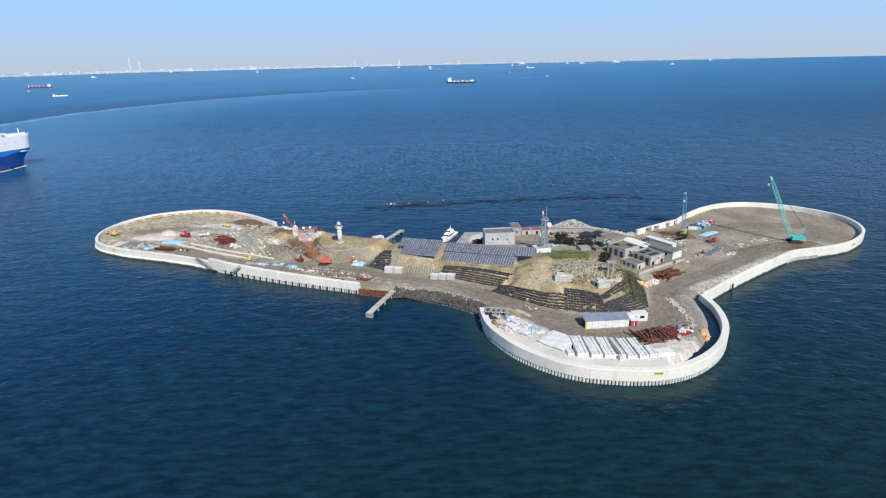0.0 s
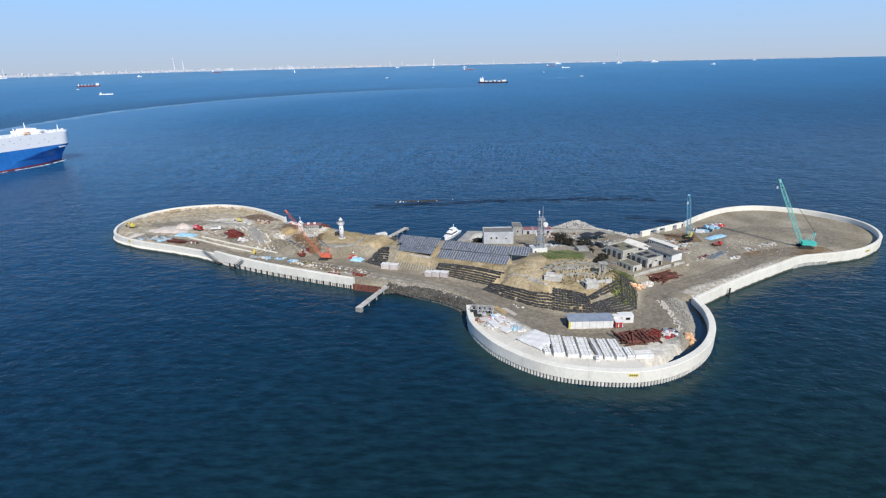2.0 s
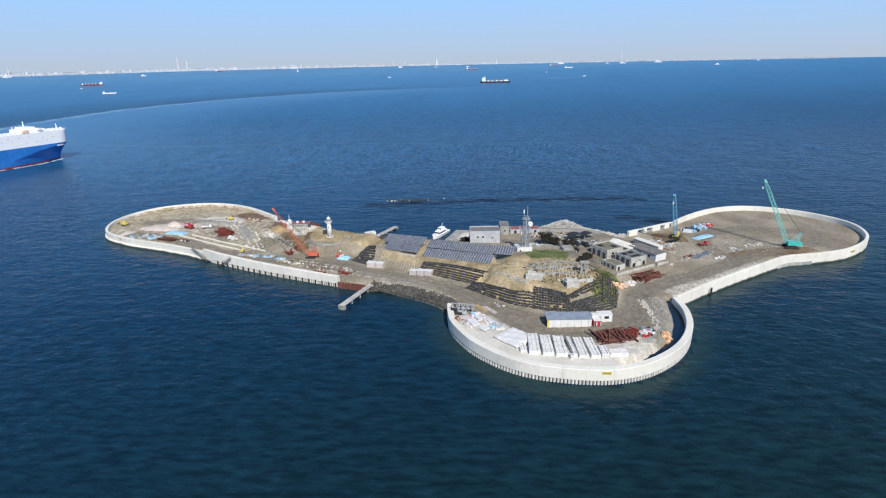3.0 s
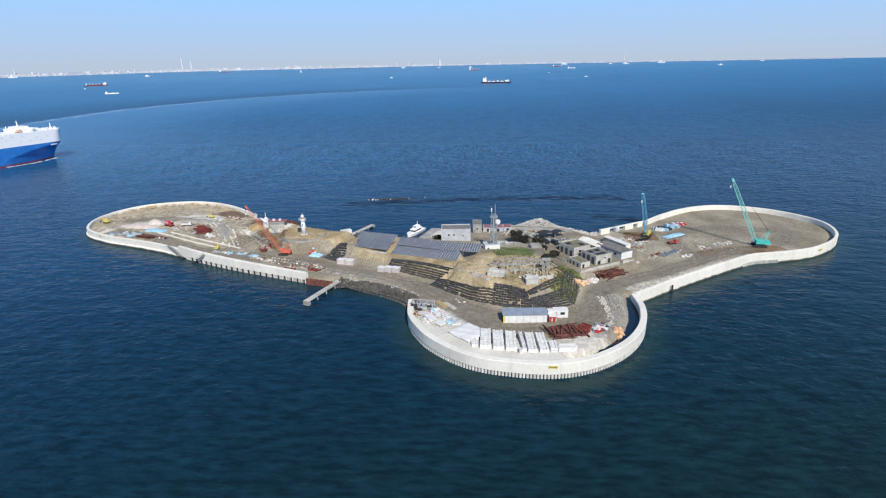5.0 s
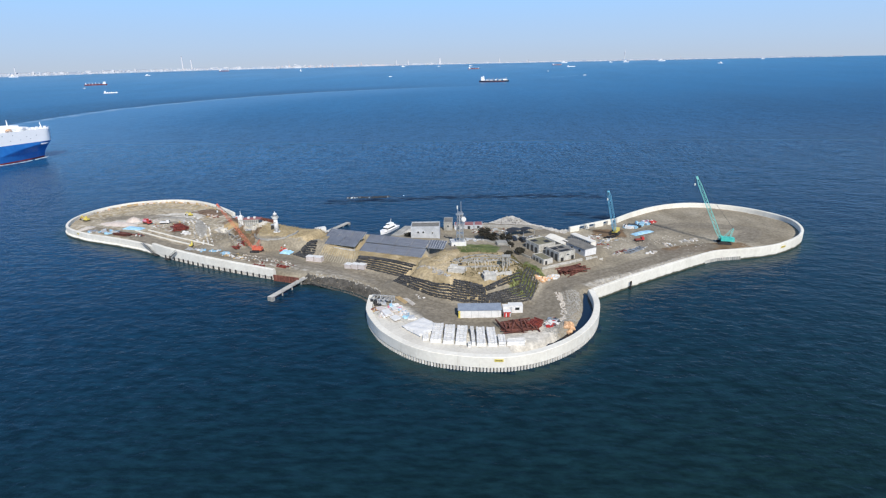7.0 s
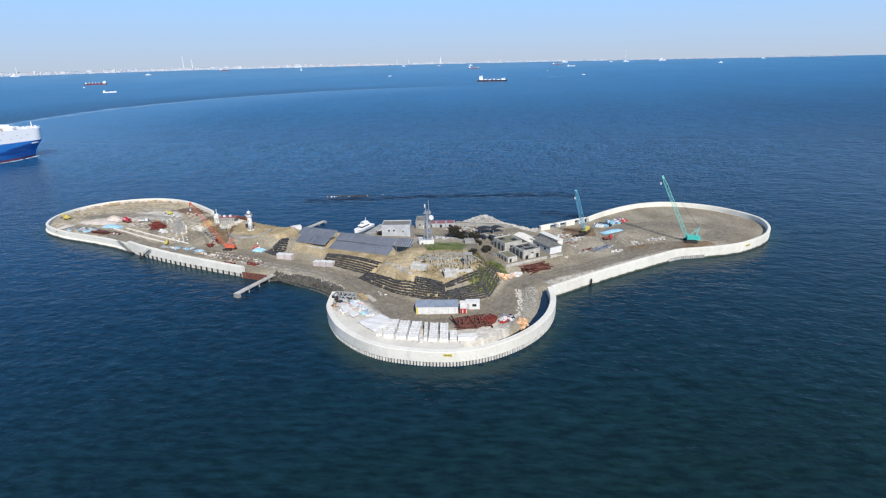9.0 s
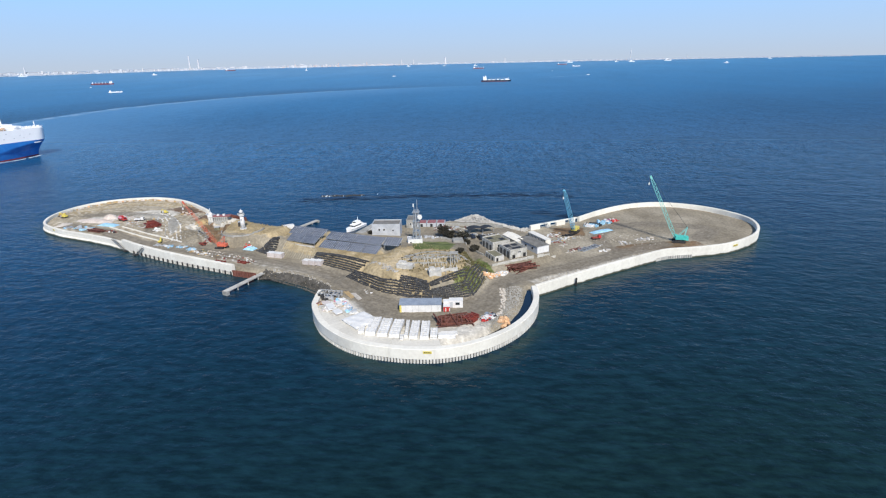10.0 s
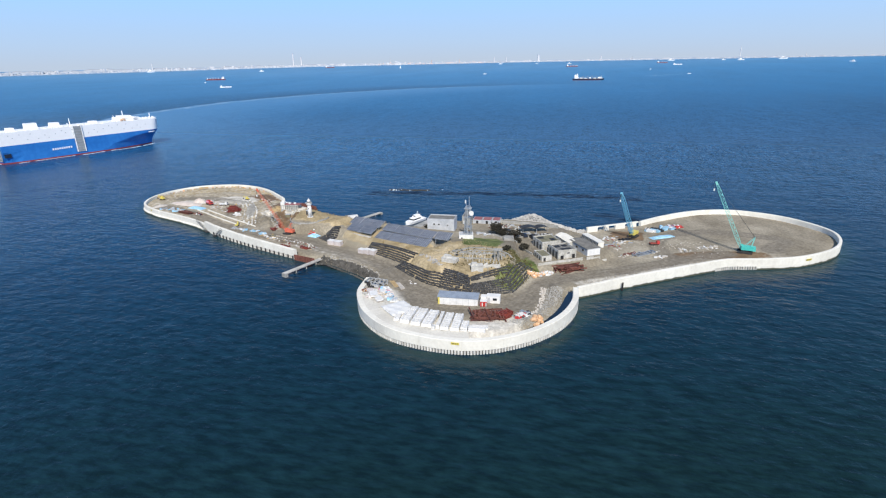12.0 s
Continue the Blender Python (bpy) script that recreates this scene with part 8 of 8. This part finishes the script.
def freighter(label, x, y, rz, length, hull_paint, kind):
    z = sea_level(x, y)
    t = thing("freighter", label, "ship", x, y, z, rz)
    B = length * 0.16
    part("hull", hull_mesh(length, B, -1, length * 0.055, 0.14, 0.03), hull_paint, t)
    part("boot_stripe", hull_mesh(length * 0.995, B * 1.01, -1, length * 0.006, 0.14, 0.0), SHIP_RED, t)
    z1 = length * 0.055
    house = part("deckhouse", Mesh().box(-length * 0.37, 0, z1, length * 0.13, B * 0.92, length * 0.05), SHIP_WHITE, t)
    part("upper_deckhouse", Mesh().box(-length * 0.365, 0, z1 + length * 0.05, length * 0.09, B * 0.8, length * (0.06 if kind == "container" else 0.03)), SHIP_WHITE, t)
    top_ = z1 + length * (0.11 if kind == "container" else 0.08)
    part("bridge", Mesh().box(-length * 0.35, 0, top_, length * 0.05, B, length * 0.022), SHIP_WHITE, t)
    part("bridge_window", Mesh().box(-length * 0.3245, 0, top_ + length * 0.006, length * 0.004, B * 0.9, length * 0.01), GLASS, house)
    part("funnel", Mesh().box(-length * 0.42, 0, z1 + length * 0.05, length * 0.035, B * 0.3, length * 0.07), SHIP_WHITE, t)
    part("mast", Mesh().tube((-length * 0.35, 0, top_), (-length * 0.35, 0, top_ + length * 0.05), length * 0.006, n=6), SHIP_WHITE, t)
    part("fore_deck", Mesh().box(length * 0.43, 0, z1, length * 0.08, B * 0.5, length * 0.018, taper=0.1), SHIP_WHITE, t)
    part("fore_mast", Mesh().tube((length * 0.42, 0, z1), (length * 0.42, 0, length * 0.14), length * 0.006, n=6), SHIP_WHITE, t)
    rng = random.Random(int(abs(x)))
    for k in range(5):
        u = -length * 0.22 + k * length * 0.145
        if kind == "bulk":
            part("hatch", Mesh().box(u, 0, length * 0.055, length * 0.1, B * 0.6, length * 0.015), RED_BROWN, t)
            part("deck_crane", Mesh().tube((u + length * 0.07, 0, length * 0.05), (u + length * 0.07, 0, length * 0.14), length * 0.012, n=6), SHIP_WHITE, t)
        else:
            part("cargo_stack", Mesh().box(u, 0, length * 0.05, length * rng.uniform(0.06, 0.11), B * 0.7, length * rng.uniform(0.02, 0.045), taper=0.15), rng.choice([SHIP_WHITE, WHITE, STEEL, WALL_GREY]), t)
            part("deck_crane", Mesh().tube((u + length * 0.07, 0, length * 0.05), (u + length * 0.07, 0, length * 0.13), length * 0.007, n=6).beam((u + length * 0.07, 0, length * 0.125), (u + length * 0.01, 0, length * 0.1), length * 0.006), STEEL, t)
    return t


def far_place(az, r):
    """A place r metres out at az degrees east of straight ahead, on the water."""
    x, y = CENTRE[0] + r * math.sin(radians(az)), CENTRE[1] + r * math.cos(radians(az))
    return x, y, sea_level(x, y)


for az, r, rz, length, paint, kind, label in (
        (0.05, 2088, 2, 108, SHIP_DARK, "container", "cargo ship with dark hull and white deckhouse far out"),
        (-37.0, 2820, 186, 84, SHIP_MAROON, "bulk", "red-hulled bulk carrier with four deck cranes far out"),
        (-36.0, 2095, 2, 40, SHIP_WHITE, "container", "small white coaster far out"),
        (-2.05, 3675, 3, 72, SHIP_MAROON, "bulk", "small dark red freighter far out on the bay"),
        (6.2, 4100, 3, 66, SHIP_MAROON, "bulk", "small dark red freighter far out on the bay"),
        (7.6, 3750, 3, 50, SHIP_WHITE, "container", "small white coaster far out"),
        (-26.4, 4290, 3, 70, SHIP_MAROON, "bulk", "small dark red freighter far out on the bay")):
    x, y, z = far_place(az, r)
    freighter(label, x, y, rz - az, length, paint, kind)
for az, r, s, rz in ((-32.9, 3855, 30, 0), (-42.6, 4180, 46, 0), (-10.5, 2800, 17, 5), (-2.4, 4200, 28, 0), (6.9, 4500, 46, 0), (5.4, 3120, 9, 0), (9.0, 2590, 15, 10), (12.7, 4413, 42, 0), (11.3, 4450, 26, 0),
                     (15.9, 4514, 52, 0), (20.9, 3914, 30, 180), (-37.9, 2560, 8, 0), (24.2, 4560, 26, 0), (-5.6, 4280, 20, 0), (-9.2, 4350, 30, 0)):
    x, y, z = far_place(az, r)
    b = boat("small white vessel far out on the bay", x, y, rz - az, s, s * 0.24, s > 20, SHIP_WHITE, z)
    b.scale = (1, 1, max(1.0, s / 13))
x, y, z = far_place(-19.3, 3950)
yacht = thing("sailing_boat", "small white sailing boat far out", "boat", x, y, z)
part("hull", hull_mesh(13, 4, -0.5, 1.4, 0.2, 0.03), SHIP_WHITE, yacht)
part("mast", Mesh().tube((0.5, 0, 1), (0.5, 0, 20), 0.2, n=6), SHIP_WHITE, yacht)
part("sail", Mesh().prism([(-5.5, -0.06), (0.4, -0.06), (0.4, 0.06), (-5.5, 0.06)], 2.4, 9).prism([(-3, -0.06), (0.4, -0.06), (0.4, 0.06), (-3, 0.06)], 9, 15), SHIP_WHITE, yacht)
wash("thin wake of a far boat", [far_place(5.3, 2420)[:2], far_place(8.8, 2575)[:2]], 1.2, 3.5, 0.1, 5, FOAM, 0.1)


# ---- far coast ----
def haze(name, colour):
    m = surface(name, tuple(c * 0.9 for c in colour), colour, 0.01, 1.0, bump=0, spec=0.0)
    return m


# distance haze is mixed into these colours, paler than the shore itself
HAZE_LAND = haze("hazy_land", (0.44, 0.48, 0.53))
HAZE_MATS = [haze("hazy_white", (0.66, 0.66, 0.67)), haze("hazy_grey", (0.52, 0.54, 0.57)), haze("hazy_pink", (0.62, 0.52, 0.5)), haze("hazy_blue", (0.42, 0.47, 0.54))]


def coast_radius(az):
    return float(np.interp(az, [-60, -42, -30, -15, 0, 30], [4050, 4300, 4560, 4650, 4740, 4790]))


def build_coast():
    rng = random.Random(101)
    land = Mesh()
    n = 170
    v = []
    for i in range(n + 1):
        az = -60 + 86 * i / n
        r = coast_radius(az)
        h = float(np.interp(az, [-60, -40, -25, 0, 20, 26], [27, 24, 13, 9, 6, 1])) * rng.uniform(0.55, 1.15)
        for rr, hh in ((r, 1.5), (r + 12, h * 0.6), (r + 40, h), (r + 70, 0)):
            x, y, z = far_place(az, min(rr, FAR))
            v.append((x, y, z - 3 if hh == 0 else z + hh))
    f = [(i * 4 + j, i * 4 + j + 1, (i + 1) * 4 + j + 1, (i + 1) * 4 + j) for i in range(n) for j in range(3)]
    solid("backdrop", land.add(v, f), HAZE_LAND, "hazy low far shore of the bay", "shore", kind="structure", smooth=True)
    towns = [Mesh() for _ in HAZE_MATS]
    for k in range(4600):
        az = -60 + 90 * rng.random() ** 1.1
        r = coast_radius(az)
        crowd = 0.5 + 0.5 * math.sin(az * 1.7 + 2 * math.sin(az * 0.43))
        tall = float(np.interp(az, [-60, -40, -20, 0, 30], [15, 14, 15, 9, 6])) * (0.3 + 0.5 * crowd * rng.random() + rng.random() ** 8)
        row = rng.choice((0, 0, 14, 28))
        x, y, z = far_place(az, r - 4 + row)
        pink = -22 < az < -9
        towns[rng.choice((0, 0, 1, 1, 1, 3, 3, 2 if pink else 0, 2 if pink else 3))].box(x, y, z - 2 + row * 0.12, rng.uniform(2, 12) * (1 if rng.random() < 0.94 else 3.5), 9, tall + 2, -az)
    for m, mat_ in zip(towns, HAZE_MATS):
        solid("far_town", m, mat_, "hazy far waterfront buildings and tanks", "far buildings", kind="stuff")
    for az, h, w, tone in ((-29.9, 100, 11, 0), (-29.15, 74, 13, 0), (-42.4, 50, 7, 0), (12.54, 80, 5, 0), (-9.9, 42, 8, 0), (-8.7, 40, 8, 0), (-5.5, 52, 18, 0), (-20.4, 52, 5, 1), (0.5, 38, 8, 0), (-33.8, 24, 9, 0), (-13.4, 30, 8, 2), (-16.2, 28, 10, 2), (3.4, 24, 6, 1), (17.5, 26, 6, 0)):
        x, y, z = far_place(az, min(coast_radius(az) + 12, 4800))
        chimney = h > 60 and az < 0
        t = thing("far_chimney" if chimney else "far_tower", "tall hazy white chimney on the far shore" if chimney else "hazy tower on the far shore", "chimney" if chimney else "tower", x, y, z, -az)
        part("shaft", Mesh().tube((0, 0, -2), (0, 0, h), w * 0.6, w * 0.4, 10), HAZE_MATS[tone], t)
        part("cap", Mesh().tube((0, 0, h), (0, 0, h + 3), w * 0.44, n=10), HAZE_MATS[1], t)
        if az == 12.54:
            part("pod", Mesh().tube((0, 0, h * 0.62), (0, 0, h * 0.78), w * 0.7, w * 1.1, 10), HAZE_MATS[0], t)
    hall = thing("stadium", "hazy white hall with a slanting roof on the far shore", "hall", *far_place(-19.6, 4600), 19.6)
    part("body", Mesh().prism([(-26, -8), (26, -8), (26, 8), (-26, 8)], -2, 13), HAZE_MATS[0], hall)
    part("roof", Mesh().beam((-26, 0, 28), (26, 0, 13), 16, 5), HAZE_MATS[0], hall)


build_coast()
